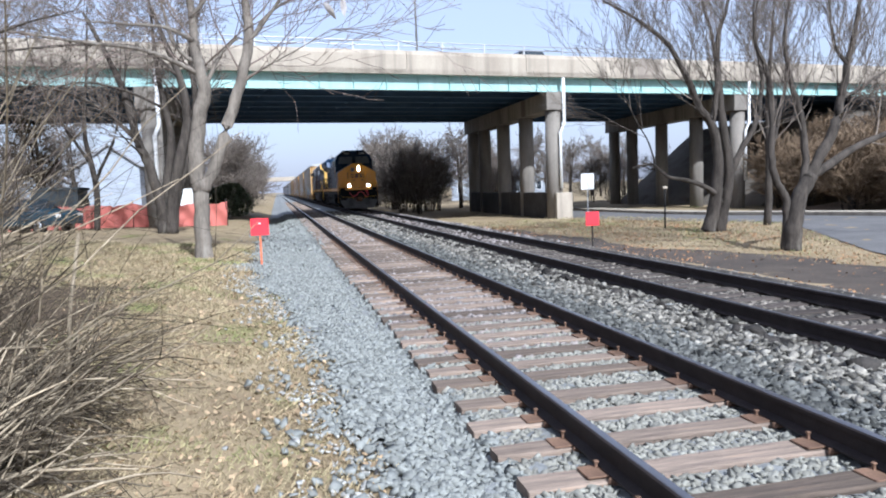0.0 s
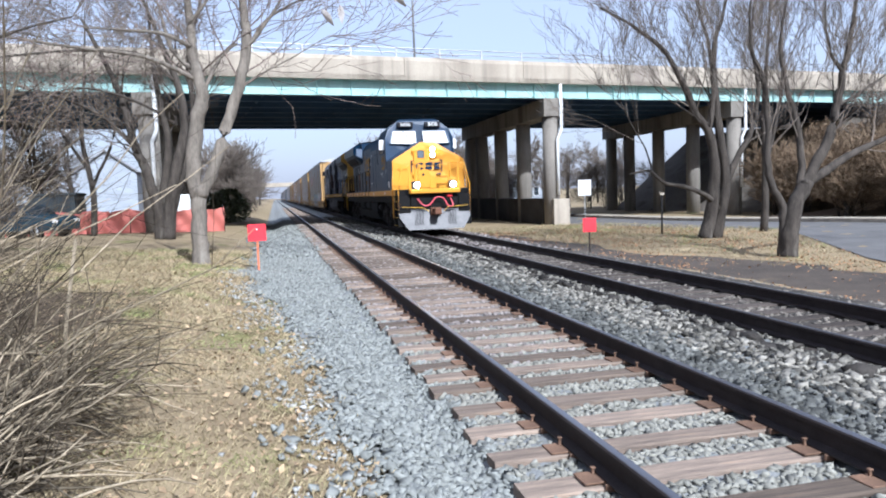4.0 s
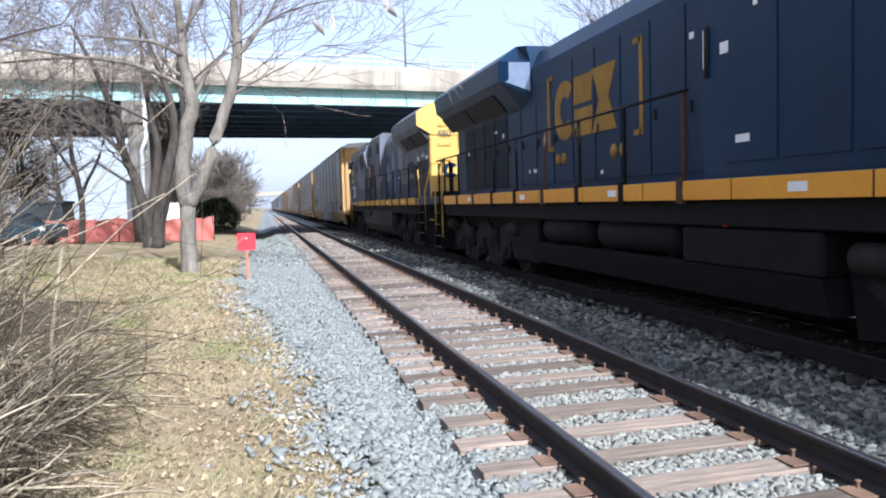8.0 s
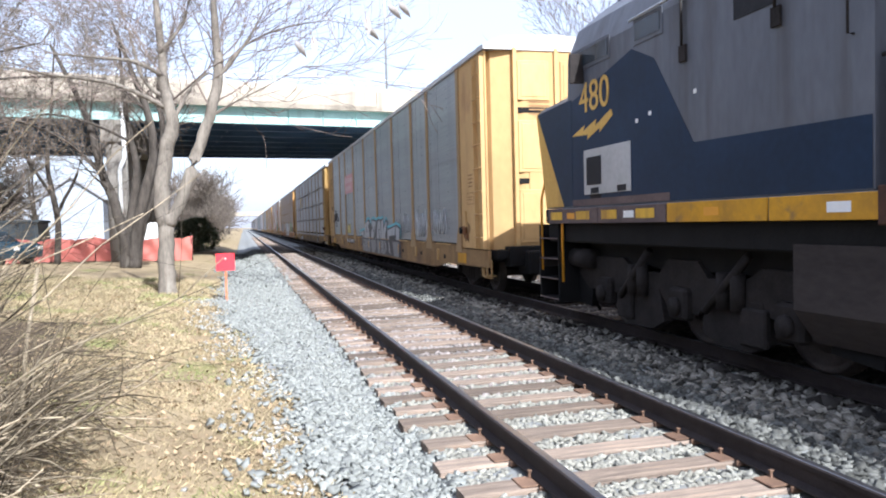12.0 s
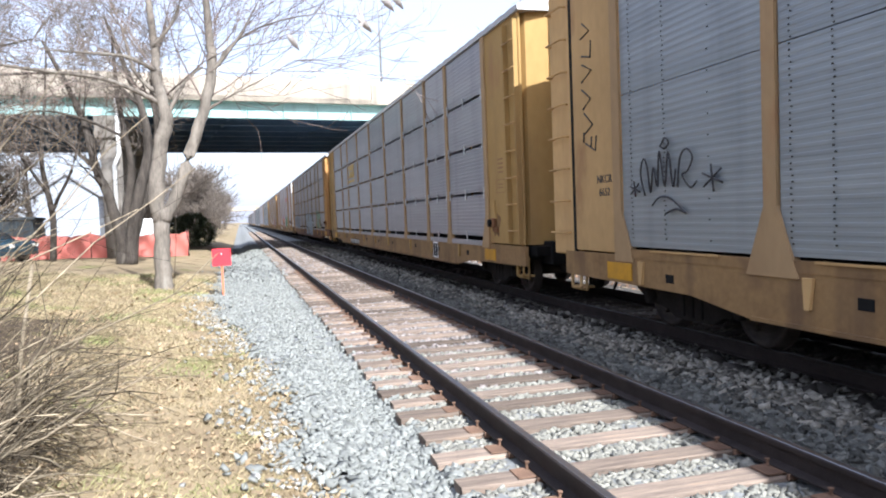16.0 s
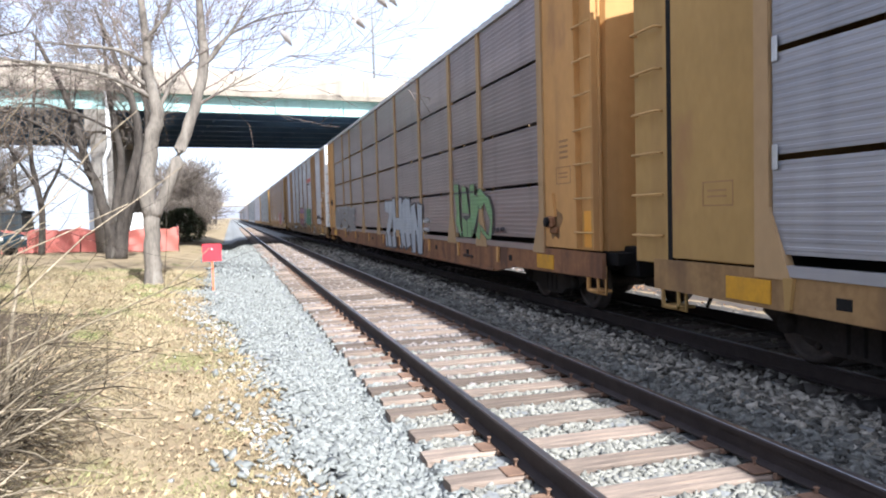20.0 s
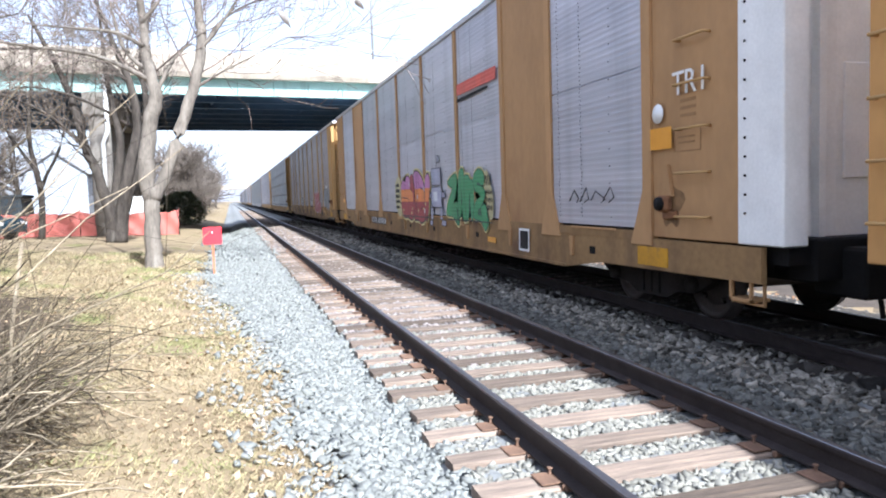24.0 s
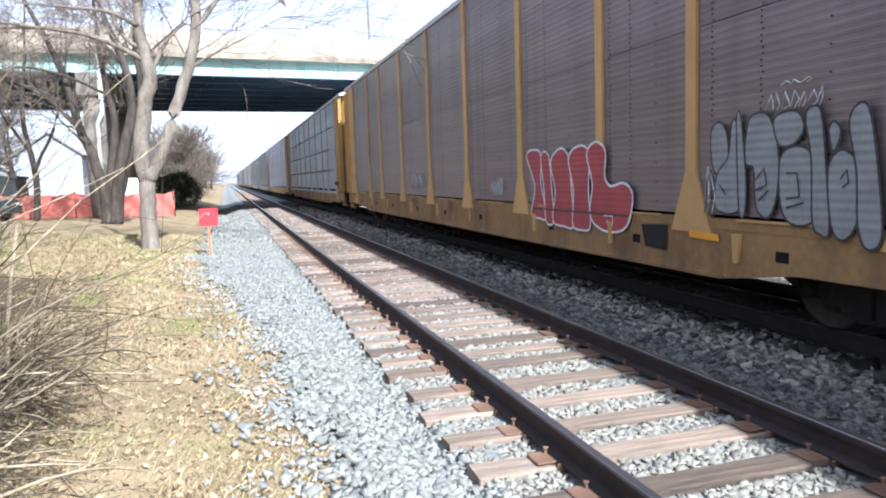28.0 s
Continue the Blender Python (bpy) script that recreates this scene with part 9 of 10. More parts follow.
def make_woods():
    rng = random.Random(77)
    kinds = [clump_tree("bare_tree", "bare brown winter tree beside the line", 100 + k, 8.5, 3.0, 60, 0.016, M_BARKDARK, M_TWIGFAR) for k in range(3)]
    bushes = [clump_tree("bare_bush", "tangled leafless brown bush", 200 + k, 3.2, 2.4, 60, 0.010, M_BARKDARK, M_TWIGFAR, True) for k in range(2)]
    for k, (x, y) in enumerate(((-5.5, 90.0), (-4.2, 86.0), (12.5, 80.0))):
        kinds[k].matrix_basis = pose(x, y, float(height(x, y)))
    bushes[0].matrix_basis = pose(-4.5, 84.0, -0.2)
    bushes[1].matrix_basis = pose(12.0, 70.0, -0.5)
    # beside the line beyond the bridge
    for k in range(16):
        y = 84 + k * 10 + rng.uniform(-3, 3)
        place(rng.choice(kinds), -3.6 - rng.uniform(0, 5) - k * 0.02, y, rng.uniform(0.85, 1.25), rng.uniform(0, 360))
    for k in range(22):
        y = 72 + k * 8 + rng.uniform(-3, 3)
        place(rng.choice(kinds), 11.0 + rng.uniform(0, 8) + k * 0.1, y, rng.uniform(0.75, 1.15), rng.uniform(0, 360))
    for k in range(10):
        place(rng.choice(bushes), -3.2 - rng.uniform(0, 3.5), 84 + k * 4 + rng.uniform(-2, 2), rng.uniform(1.2, 1.9), rng.uniform(0, 360))
    for k in range(14):
        place(rng.choice(bushes), 11.2 + rng.uniform(0, 4.5), 64 + k * 6 + rng.uniform(-2, 2), rng.uniform(0.9, 1.5), rng.uniform(0, 360))
    for k in range(4):
        place(rng.choice(bushes), 11.5 + rng.uniform(0, 4), 60 + rng.uniform(0, 9), rng.uniform(1.2, 1.7), rng.uniform(0, 360))
    for x, y, k in ((-5.6, 88, 2.2), (-4.4, 97, 2.3), (-6.6, 104, 2.4)):
        place(bushes[0], x, y, k, rng.uniform(0, 360))
    for x, y, k in ((11.6, 67, 1.9), (13.4, 71, 2.1), (12.2, 77, 2.2), (14.6, 82, 2.2)):
        place(bushes[1], x, y, k, rng.uniform(0, 360))
    # behind the street, through the piers
    for k in range(14):
        place(rng.choice(kinds), 21 + rng.uniform(0, 30), 76 + rng.uniform(0, 40), rng.uniform(0.8, 1.2), rng.uniform(0, 360))
    for k in range(10):
        place(rng.choice(bushes), 18 + rng.uniform(0, 24), 66 + rng.uniform(0, 10), rng.uniform(1.0, 1.5), rng.uniform(0, 360))
    # on the bank beside the bridge end
    browns = [clump_tree("bare_bush", "dense brown brush on the embankment", 300 + k, 2.6, 2.2, 75, 0.013, M_BARKDARK, M_BRUSHBROWN, True) for k in range(2)]
    for k, b in enumerate(browns):
        b.matrix_basis = pose(31.0 + 4 * k, 33.0, float(height(31.0 + 4 * k, 33.0)))
    for k in range(56):
        x, y = 28.5 + 20 * rng.random() ** 1.2, rng.uniform(19, 37)
        place(rng.choice(browns), x, y, rng.uniform(0.8, 1.35), rng.uniform(0, 360))
    for k in range(22):
        x, y = rng.uniform(36, 52), rng.uniform(27, 39)
        copy_thing(rng.choice(browns), pose(x, y + SKEW * x, 5.0 * max(0.0, min(1.0, (x - 35) / 8)), 0, 0, rng.uniform(0, 360)))
    for k in range(12):
        x, y = rng.uniform(31.0, 41), rng.uniform(38.5, 43.5)
        place(rng.choice(browns), x, y, rng.uniform(1.1, 1.6), rng.uniform(0, 360))
    for k in range(5):
        place(rng.choice(kinds), rng.uniform(34, 58), rng.uniform(24, 40), rng.uniform(0.8, 1.1), rng.uniform(0, 360))
    # left, beyond the fence
    for k in range(12):
        place(rng.choice(kinds), -12 - rng.uniform(0, 26), 50 + rng.uniform(0, 60), rng.uniform(0.8, 1.2), rng.uniform(0, 360))
    for k in range(8):
        place(rng.choice(bushes), -9 - rng.uniform(0, 9), 24 + rng.uniform(0, 10), rng.uniform(0.7, 1.1), rng.uniform(0, 360))
    # all round the place, behind the viewer too; unseen, added to dim sky fill
    for k in range(26):
        place(rng.choice(kinds), -11 - rng.uniform(0, 12), -34 + k * 2.4, rng.uniform(0.9, 1.3), rng.uniform(0, 360))
    for k in range(12):
        place(rng.choice(bushes), -8 - rng.uniform(0, 3), -20 + k * 3.5, rng.uniform(0.8, 1.3), rng.uniform(0, 360))
    for k in range(12):
        place(rng.choice(kinds), -10 + k * 4.5, -38 - rng.uniform(0, 14), rng.uniform(0.7, 1.0), rng.uniform(0, 360))


make_woods()
make_tree("bare_tree", "grey-brown bare tree tangled with dead vines", -10.8, 24.0, [
    [(0, 0, 0, 0.16), (0.1, 0, 1.8, 0.13), (0.5, 0, 4.0, 0.10), (0.6, 0, 6.5, 0.06), (1.2, 0, 9.0, 0.02)],
    [(0.1, 0, 1.2, 0.09), (-0.6, 0.2, 3.0, 0.07), (-0.9, 0.2, 5.4, 0.05), (-0.6, 0.2, 8.0, 0.02)],
    [(0.3, 0, 2.8, 0.07), (1.3, -0.3, 4.2, 0.05), (2.2, -0.4, 5.6, 0.035), (3.2, -0.5, 7.6, 0.015)],
], 41, thin=0.0, depth=3, keep=(0, 3, 4, 4), twig_min=0.006, rs=0.3, low=1.2, mat_trunk=M_BARKDARK, mat_twig=M_TWIGFAR)
make_tree("bare_tree", "thin grey bare tree on the bank beside the fence", -7.6, 33.5, [
    [(0, 0, 0, 0.14), (0.1, 0, 2.0, 0.12), (-0.2, 0, 4.4, 0.09), (0.1, 0, 7.0, 0.05), (0.3, 0, 9.6, 0.02)],
    [(0.0, 0, 2.0, 0.07), (0.9, 0, 3.8, 0.06), (1.5, 0, 6.0, 0.04), (1.7, 0, 8.4, 0.015)],
    [(-0.1, 0, 3.0, 0.07), (-1.1, 0, 4.8, 0.05), (-1.9, 0, 7.0, 0.03), (-2.2, 0, 9.0, 0.012)],
], 42, thin=0.0, depth=3, keep=(0, 3, 4, 4), twig_min=0.008, rs=0.3, low=1.0, mat_trunk=M_BARKDARK, mat_twig=M_TWIGFAR)


def make_evergreen(x, y, w, tall, seed):
    rng = np.random.default_rng(seed)
    root = thing("evergreen_bush", "dense dark evergreen bush by the line", "bush", pose(x, y, float(height(x, y))))
    part("stem", Shape().tube([(0, 0, -0.2), (0.05, 0, tall * 0.4), (0, 0.05, tall * 0.8)], [0.09, 0.06, 0.02], 7), M_BARKDARK, root)
    n = 5200
    u, v = rng.uniform(0, 2 * np.pi, n), rng.uniform(0, 1, n)
    rr = w * np.sqrt(np.clip(1 - (v - 0.42) ** 2 / 0.36, 0.05, 1)) * (0.75 + 0.25 * np.sin(3 * u + 5 * v) + rng.normal(0, 0.10, n)) * rng.uniform(0.55, 1.0, n) ** 0.35
    c = np.stack([rr * np.cos(u), rr * np.sin(u), 0.1 + v * tall + rng.normal(0, 0.08, n)], -1)
    a, b = rng.normal(size=(n, 3)), rng.normal(size=(n, 3))
    a /= np.linalg.norm(a, axis=1, keepdims=True)
    b = np.cross(a, b)
    b /= np.linalg.norm(b, axis=1, keepdims=True)
    s = rng.uniform(0.05, 0.11, (n, 1))
    q = np.stack([c - a * s, c + b * s * 0.5, c + a * s, c - b * s * 0.5], 1).reshape(-1, 3)
    part("foliage", soup("foliage", q, np.arange(4 * n).reshape(-1, 4), M_GREEN), None, root, "dark green leaves")


make_evergreen(-3.2, 55.0, 1.5, 2.3, 5)
make_evergreen(-5.2, 58.5, 1.5, 2.1, 6)


# ---- thicket on the bank ----
M_LITTER = mat("leaf_litter", (0.13, 0.095, 0.06), (0.045, 0.033, 0.023), 0.95, scale=6, fine=70, bump=1.0, spots=((0.20, 0.15, 0.09), 9.0, 0.6))


def make_thicket():
    rng = random.Random(9)
    stalks, fine = Shape(), Shape()

    def stalk(p, d, ln, r, bend, kids, shape):
        pts, rad, n = [p.copy()], [r], 7
        for i in range(n):
            k = 0.07 if r < 0.006 else 0.13
            d = (d + Vector((rng.gauss(0, k), rng.gauss(0, k), -bend + rng.gauss(0, k)))).normalized()
            p = p + d * (ln / n)
            p.z = max(p.z, float(height(p.x, p.y)) + 0.01)
            pts.append(p.copy())
            rad.append(r * (1 - 0.7 * (i + 1) / n))
        shape.tube(pts, rad, 5 if r > 0.005 else 3, True, False)
        for k in range(kids):
            i = rng.randint(1, n - 1)
            ax = (pts[i + 1] - pts[i]).normalized()
            side = ax.cross(Vector((rng.gauss(0, 1), rng.gauss(0, 1), rng.gauss(0, 1)))).normalized()
            stalk(pts[i].copy(), (ax * 0.75 + side * 0.65).normalized(), ln * rng.uniform(0.25, 0.5), rad[i] * 0.55, bend * 0.6, kids // 3, fine)

    # thick pale crossing sticks, most leaning out of the bank
    for k in range(165):
        y = rng.uniform(2.7, 6.8)
        ln = rng.uniform(0.7, 1.6)
        x = -0.66 - 0.07 * y - ln * rng.uniform(0.35, 0.9) - abs(rng.gauss(0, 0.35))
        a = rng.gauss(0.2, 0.7) if k % 3 else rng.uniform(0, 6.28)
        d = Vector((math.cos(a), math.sin(a), rng.uniform(0.05, 0.9) if k % 3 else rng.uniform(0.6, 2.5))).normalized()
        stalk(Vector((x, y, float(height(x, y)) + rng.uniform(0, 0.2))), d, ln, rng.uniform(0.008, 0.017), rng.uniform(0.0, 0.14), 3, stalks)
    for k in range(150):
        y = rng.uniform(4.5, 13)
        x = -0.38 * y - rng.uniform(-0.6, 1.7)
        a = rng.gauss(0.3, 0.6)
        d = Vector((math.cos(a) * 0.8, math.sin(a) * 0.5, rng.uniform(0.4, 1.4))).normalized()
        stalk(Vector((x - 0.5, y, float(height(x, y)))), d, rng.uniform(1.0, 2.3), rng.uniform(0.005, 0.012), rng.uniform(0.0, 0.08), 7, fine if k % 3 else stalks)
    # stout knotty sticks at the front
    for k in range(46):
        y = rng.uniform(2.5, 4.6)
        ln = rng.uniform(0.6, 1.3)
        x = -0.95 - 0.12 * y - ln * rng.uniform(0.3, 0.8)
        a = rng.gauss(0.35, 0.45)
        up = rng.uniform(0.1, 0.8) if k % 3 else rng.uniform(1.2, 3.0)
        stalk(Vector((x, y, float(height(x, y)) + rng.uniform(0, 0.15))), Vector((math.cos(a), math.sin(a) * 0.6, up)).normalized(), ln, rng.uniform(0.010, 0.017), 0.03, 4, stalks)
    # long whips standing over the rest
    for k in range(36):
        y = rng.uniform(4.5, 10.0)
        x = -0.47 * y - rng.uniform(0.0, 1.2)
        d = Vector((rng.uniform(0.5, 1.0), rng.uniform(-0.2, 0.3), rng.uniform(0.6, 1.1))).normalized()
        stalk(Vector((x, y, float(height(x, y)))), d, rng.uniform(2.2, 3.8), rng.uniform(0.008, 0.013), rng.uniform(0.0, 0.03), 7, stalks)
    for k in range(750):
        y = rng.uniform(2.8, 13)
        x = (-0.85 - 0.08 * y) - abs(rng.gauss(0, 0.5 + 0.09 * y))
        a = rng.gauss(0.35, 0.9)
        d = Vector((math.cos(a), math.sin(a), rng.uniform(-0.05, 0.9))).normalized()
        stalk(Vector((x, y, float(height(x, y)) + rng.uniform(0, 0.18))), d, rng.uniform(0.2, 0.6), rng.uniform(0.0018, 0.004), 0.03, 1, fine)
    # brown litter under the stalks
    s = Shape()
    v, f, ys = [], [], np.arange(-2.0, 13.6, 0.4)
    for y in ys:
        edge = -0.85 - 0.09 * y + 0.12 * math.sin(y * 2.1)
        for k in range(7):
            x = edge - k * (0.5 + 0.07 * y)
            v.append((x, y, float(height(x, y)) + (-0.02 if k == 0 else 0.02 + rng.uniform(0, 0.03))))
    for i in range(len(ys) - 1):
        for k in range(6):
            f.append((i * 7 + k + 1, i * 7 + k, (i + 1) * 7 + k, (i + 1) * 7 + k + 1))
    s.add(v, f, True)
    tagged(part("litter_bed", s, M_LITTER), "dark brown leaf litter under the thicket", "ground", kind="structure")
    th = thing("thicket", "tangle of dead tan stalks and brown twigs on the bank", "thicket", kind="stuff")
    part("dead_stalk", stalks, M_STALK, th, "long bent tan stalks")["kind"] = "stuff"
    part("fine_twig", fine, M_BRUSH, th, "fine brown twigs")["kind"] = "stuff"
    # stubs of cut stems
    st = thing("cut_stem", "broken pale stem standing in the thicket", "stem", pose(-1.66, 6.0, 0.0, 0, 7))
    part("stem", Shape().tube([(0, 0, -0.1), (-0.03, 0, 0.7), (0.0, 0.02, 1.34)], [0.017, 0.015, 0.013], 8), M_STALK, st)


make_thicket()


def make_grass():
    rng = np.random.default_rng(31)

    def tufts(name, n, x0, x1, y0, y1, lo, hi, label, keep):
        x, y = rng.uniform(x0, x1, n), y0 + (y1 - y0) * rng.random(n) ** 1.6
        ok = keep(x, y)
        x, y = x[ok], y[ok]
        n = len(x)
        z = height(x, y)
        a = rng.uniform(0, 2 * np.pi, n)
        ln = rng.uniform(lo, hi, n) * (1 + 0.03 * y)
        tilt = rng.uniform(0.5, 1.45, n)
        w = 0.0022 * (1 + 0.12 * y)
        dx, dy, dz = np.cos(a) * np.sin(tilt) * ln, np.sin(a) * np.sin(tilt) * ln, np.cos(tilt) * ln
        px, py = -np.sin(a) * w, np.cos(a) * w
        v = np.stack([np.stack([x - px, y - py, z - 0.005], -1), np.stack([x + px, y + py, z - 0.005], -1), np.stack([x + dx * 0.6, y + dy * 0.6, z + dz * 0.8], -1), np.stack([x + dx, y + dy, z + dz], -1)], 1)
        f = (np.array([[0, 1, 2], [0, 2, 3]])[None] + (np.arange(n) * 4)[:, None, None]).reshape(-1, 3)
        tagged(new(name, soup(name, v.reshape(-1, 3), f, M_GRASSBLADE)), label, "grass", kind="stuff")

    tufts("dry_grass", 150000, -6.0, 0.8, 2.4, 24.0, 0.025, 0.075, "short matted dry tan grass with green patches", lambda x, y: (x < bed_edge(y) + rng.normal(0, 0.12, len(x))) & (rng.random(len(x)) < 0.35 + 0.65 * (np.sin(x * 2.3 + y) * np.sin(y * 1.1 - x) > -0.35)))
    tufts("verge_grass", 40000, 8.2, 20.0, 9.0, 42.0, 0.03, 0.09, "short dry tan grass on the verge", lambda x, y: (x > 10.2 + 2.2 * (1 - smoothstep(10, 21, y)) + rng.normal(0, 0.6, len(x))) & (x < road_edge(y) - 0.1) & (rng.random(len(x)) < 0.8))
    # fallen leaves
    def leaves(name, x, y, material, label):
        n = len(x)
        c = np.stack([x, y, height(x, y) + rng.uniform(0.01, 0.045, n)], -1)
        a = rng.uniform(0, 2 * np.pi, n)
        u = np.stack([np.cos(a), np.sin(a), rng.normal(0, 0.35, n)], -1)
        w = np.stack([-np.sin(a), np.cos(a), rng.normal(0, 0.35, n)], -1)
        s = rng.uniform(0.012, 0.034, (n, 1)) * (1 + 0.02 * y[:, None])
        q = np.stack([c - u * s, c + w * s * 0.6, c + u * s, c - w * s * 0.6], 1).reshape(-1, 3)
        tagged(new(name, soup(name, q, np.arange(4 * n).reshape(-1, 4), material)), label, "leaves", kind="stuff")

    x, y = rng.uniform(-4.5, 0.6, 9000), 2.6 + 20 * rng.random(9000) ** 1.5
    ok = x < bed_edge(y) + 0.1
    leaves("leaf_litter", x[ok], y[ok], M_LEAFPALE, "scattered dead brown leaves on the grass")
    x, y = rng.uniform(8.3, 18.0, 14000), 9 + 26 * rng.random(14000)
    ok = (x < road_edge(y)) & (rng.random(len(x)) < 0.25 + 0.75 * (np.sin(0.9 * x + 0.7 * y) + np.sin(1.7 * x - 0.5 * y) > 0.1))
    leaves("leaf_litter", x[ok], y[ok], M_LEAF, "drifts of orange-brown dead leaves on the verge")


make_grass()


# ---- things beyond the bank ----
def make_fence():
    root = thing("safety_fence", "sagging orange-red plastic mesh fence on thin stakes", "fence")
    pts = [(-15.5, 41.5), (-13.2, 41.0), (-11.0, 40.4), (-9.0, 39.9), (-7.2, 39.4), (-5.4, 38.9), (-4.0, 38.5), (-2.5, 38.1)]
    rng = random.Random(4)
    for (x0, y0), (x1, y1) in zip(pts[:-1], pts[1:]):
        s = Shape()
        n, rows = 10, 5
        v, f = [], []
        for i in range(n + 1):
            t = i / n
            sag = 0.16 * math.sin(math.pi * t) * rng.uniform(0.6, 1.2)
            for j in range(rows + 1):
                x, y = x0 + (x1 - x0) * t, y0 + (y1 - y0) * t
                z = float(height(x, y))
                v.append((x + rng.gauss(0, 0.02), y + 0.07 * math.sin(t * 9 + j), z + 0.04 + (1.22 - sag) * j / rows))
        for i in range(n):
            for j in range(rows):
                k = i * (rows + 1) + j
                f.append((k, k + rows + 1, k + rows + 2, k + 1))
        s.add(v, f, True)
        p = part("net", s, M_NET, root, "orange mesh net")
        z = float(height(x1, y1))
        part("stake", Shape().tube([(x1, y1, z - 0.1), (x1 + rng.gauss(0, 0.05), y1, z + 1.4)], 0.025, 6), M_GRIMELIGHT, root)


make_fence()

M_SIDING = mat("pale_siding", (0.34, 0.37, 0.41), (0.26, 0.285, 0.32), 0.7, scale=0.4, fine=9, bump=0.1, stretch=(1, 1, 6))
M_ROOF = mat("grey_shingle", (0.32, 0.32, 0.33), (0.22, 0.22, 0.23), 0.9, scale=1, fine=12, bump=0.4)
M_BOX = mat("dark_container_paint", (0.045, 0.055, 0.06), (0.025, 0.03, 0.035), 0.6, scale=1, fine=12, bump=0.1)


def make_house(label, x, y, w, d, wall_h, ridge, turn, cols, floors):
    root = thing("house", label, "house", pose(x, y, -0.4, 0, 0, turn))
    prof = [(-w / 2, -0.5), (-w / 2, wall_h), (0, ridge), (w / 2, wall_h), (w / 2, -0.5)]
    wall = part("wall", Shape().prism(prof, 0, d), M_SIDING, root, "pale clapboard wall")
    rs = Shape()
    for sg in (-1, 1):
        q = [(sg * (w / 2 + 0.35), -0.35, wall_h - 0.2), (0, -0.35, ridge + 0.06), (0, d + 0.35, ridge + 0.06), (sg * (w / 2 + 0.35), d + 0.35, wall_h - 0.2)]
        rs.slab(q if sg > 0 else q[::-1], 0.14)
    part("roof", rs, M_ROOF, root, "grey shingle roof")
    for fl in range(floors):
        for c in range(cols):
            cx = -w / 2 + w * (c + 0.5) / cols
            z = 0.9 + fl * 2.7
            wd = part("window", Shape().box(cx - 0.52, cx + 0.52, -0.06, 0.02, z - 0.06, z + 1.5), M_WHITE, root, "white-framed window")
            part("pane", Shape().box(cx - 0.42, cx + 0.42, -0.075, -0.055, z + 0.02, z + 0.70), M_GLASS, wd)
            part("pane", Shape().box(cx - 0.42, cx + 0.42, -0.075, -0.055, z + 0.75, z + 1.42), M_GLASS, wd)
    return root


make_house("pale grey gabled house beyond the orange fence", -17.4, 84.0, 6.0, 9.0, 5.6, 7.8, 6, 0, 0)
make_house("white two-storey house among trees beyond the line", 28.9, 108.0, 5.4, 8.0, 4.0, 6.0, -14, 2, 2)
make_house("white house behind the street seen between the piers", 44.0, 118.0, 8.0, 9.0, 5.2, 7.6, -8, 3, 2)
make_house("low pale house behind the trees", -27.0, 88.0, 9.0, 8.0, 4.2, 6.4, 8, 3, 1)

dp = thing("dumpster", "dark steel waste container behind the fence", "container", pose(-13.2, 43.5, 0, 0, 0, 4) @ Matrix.Diagonal((1.3, 1, 1.25, 1)))
part("bin", Shape().prism([(-0.1, -0.2), (0.15, 1.75), (1.85, 1.75), (2.0, -0.2)], 0, 3.4), M_BOX, dp)
part("rim", Shape().box(0.05, 1.95, -0.06, 3.46, 1.72, 1.84, 0.02), M_BOX, dp)
for k in range(4):
    part("rib", Shape().box(0.2 + k * 0.5, 0.28 + k * 0.5, -0.07, 0.02, 0.1, 1.7), M_BOX, dp)

tr = thing("box_trailer", "small white box trailer behind the fence", "trailer", pose(-6.6, 44.0, 0))
part("box", Shape().box(0, 1.9, 0, 3.0, 0.55, 2.0, 0.04), M_WHITE, tr)
part("wheel", Shape().tube([(0.0, 1.5, 0.2), (0.2, 1.5, 0.2)], 0.32, 16), M_BLACK, tr)
part("wheel", Shape().tube([(1.7, 1.5, 0.2), (1.9, 1.5, 0.2)], 0.32, 16), M_BLACK, tr)
part("tow_bar", Shape().tube([(0.95, 0, 0.5), (0.95, -1.1, 0.4)], 0.04, 6), M_GRIME, tr)


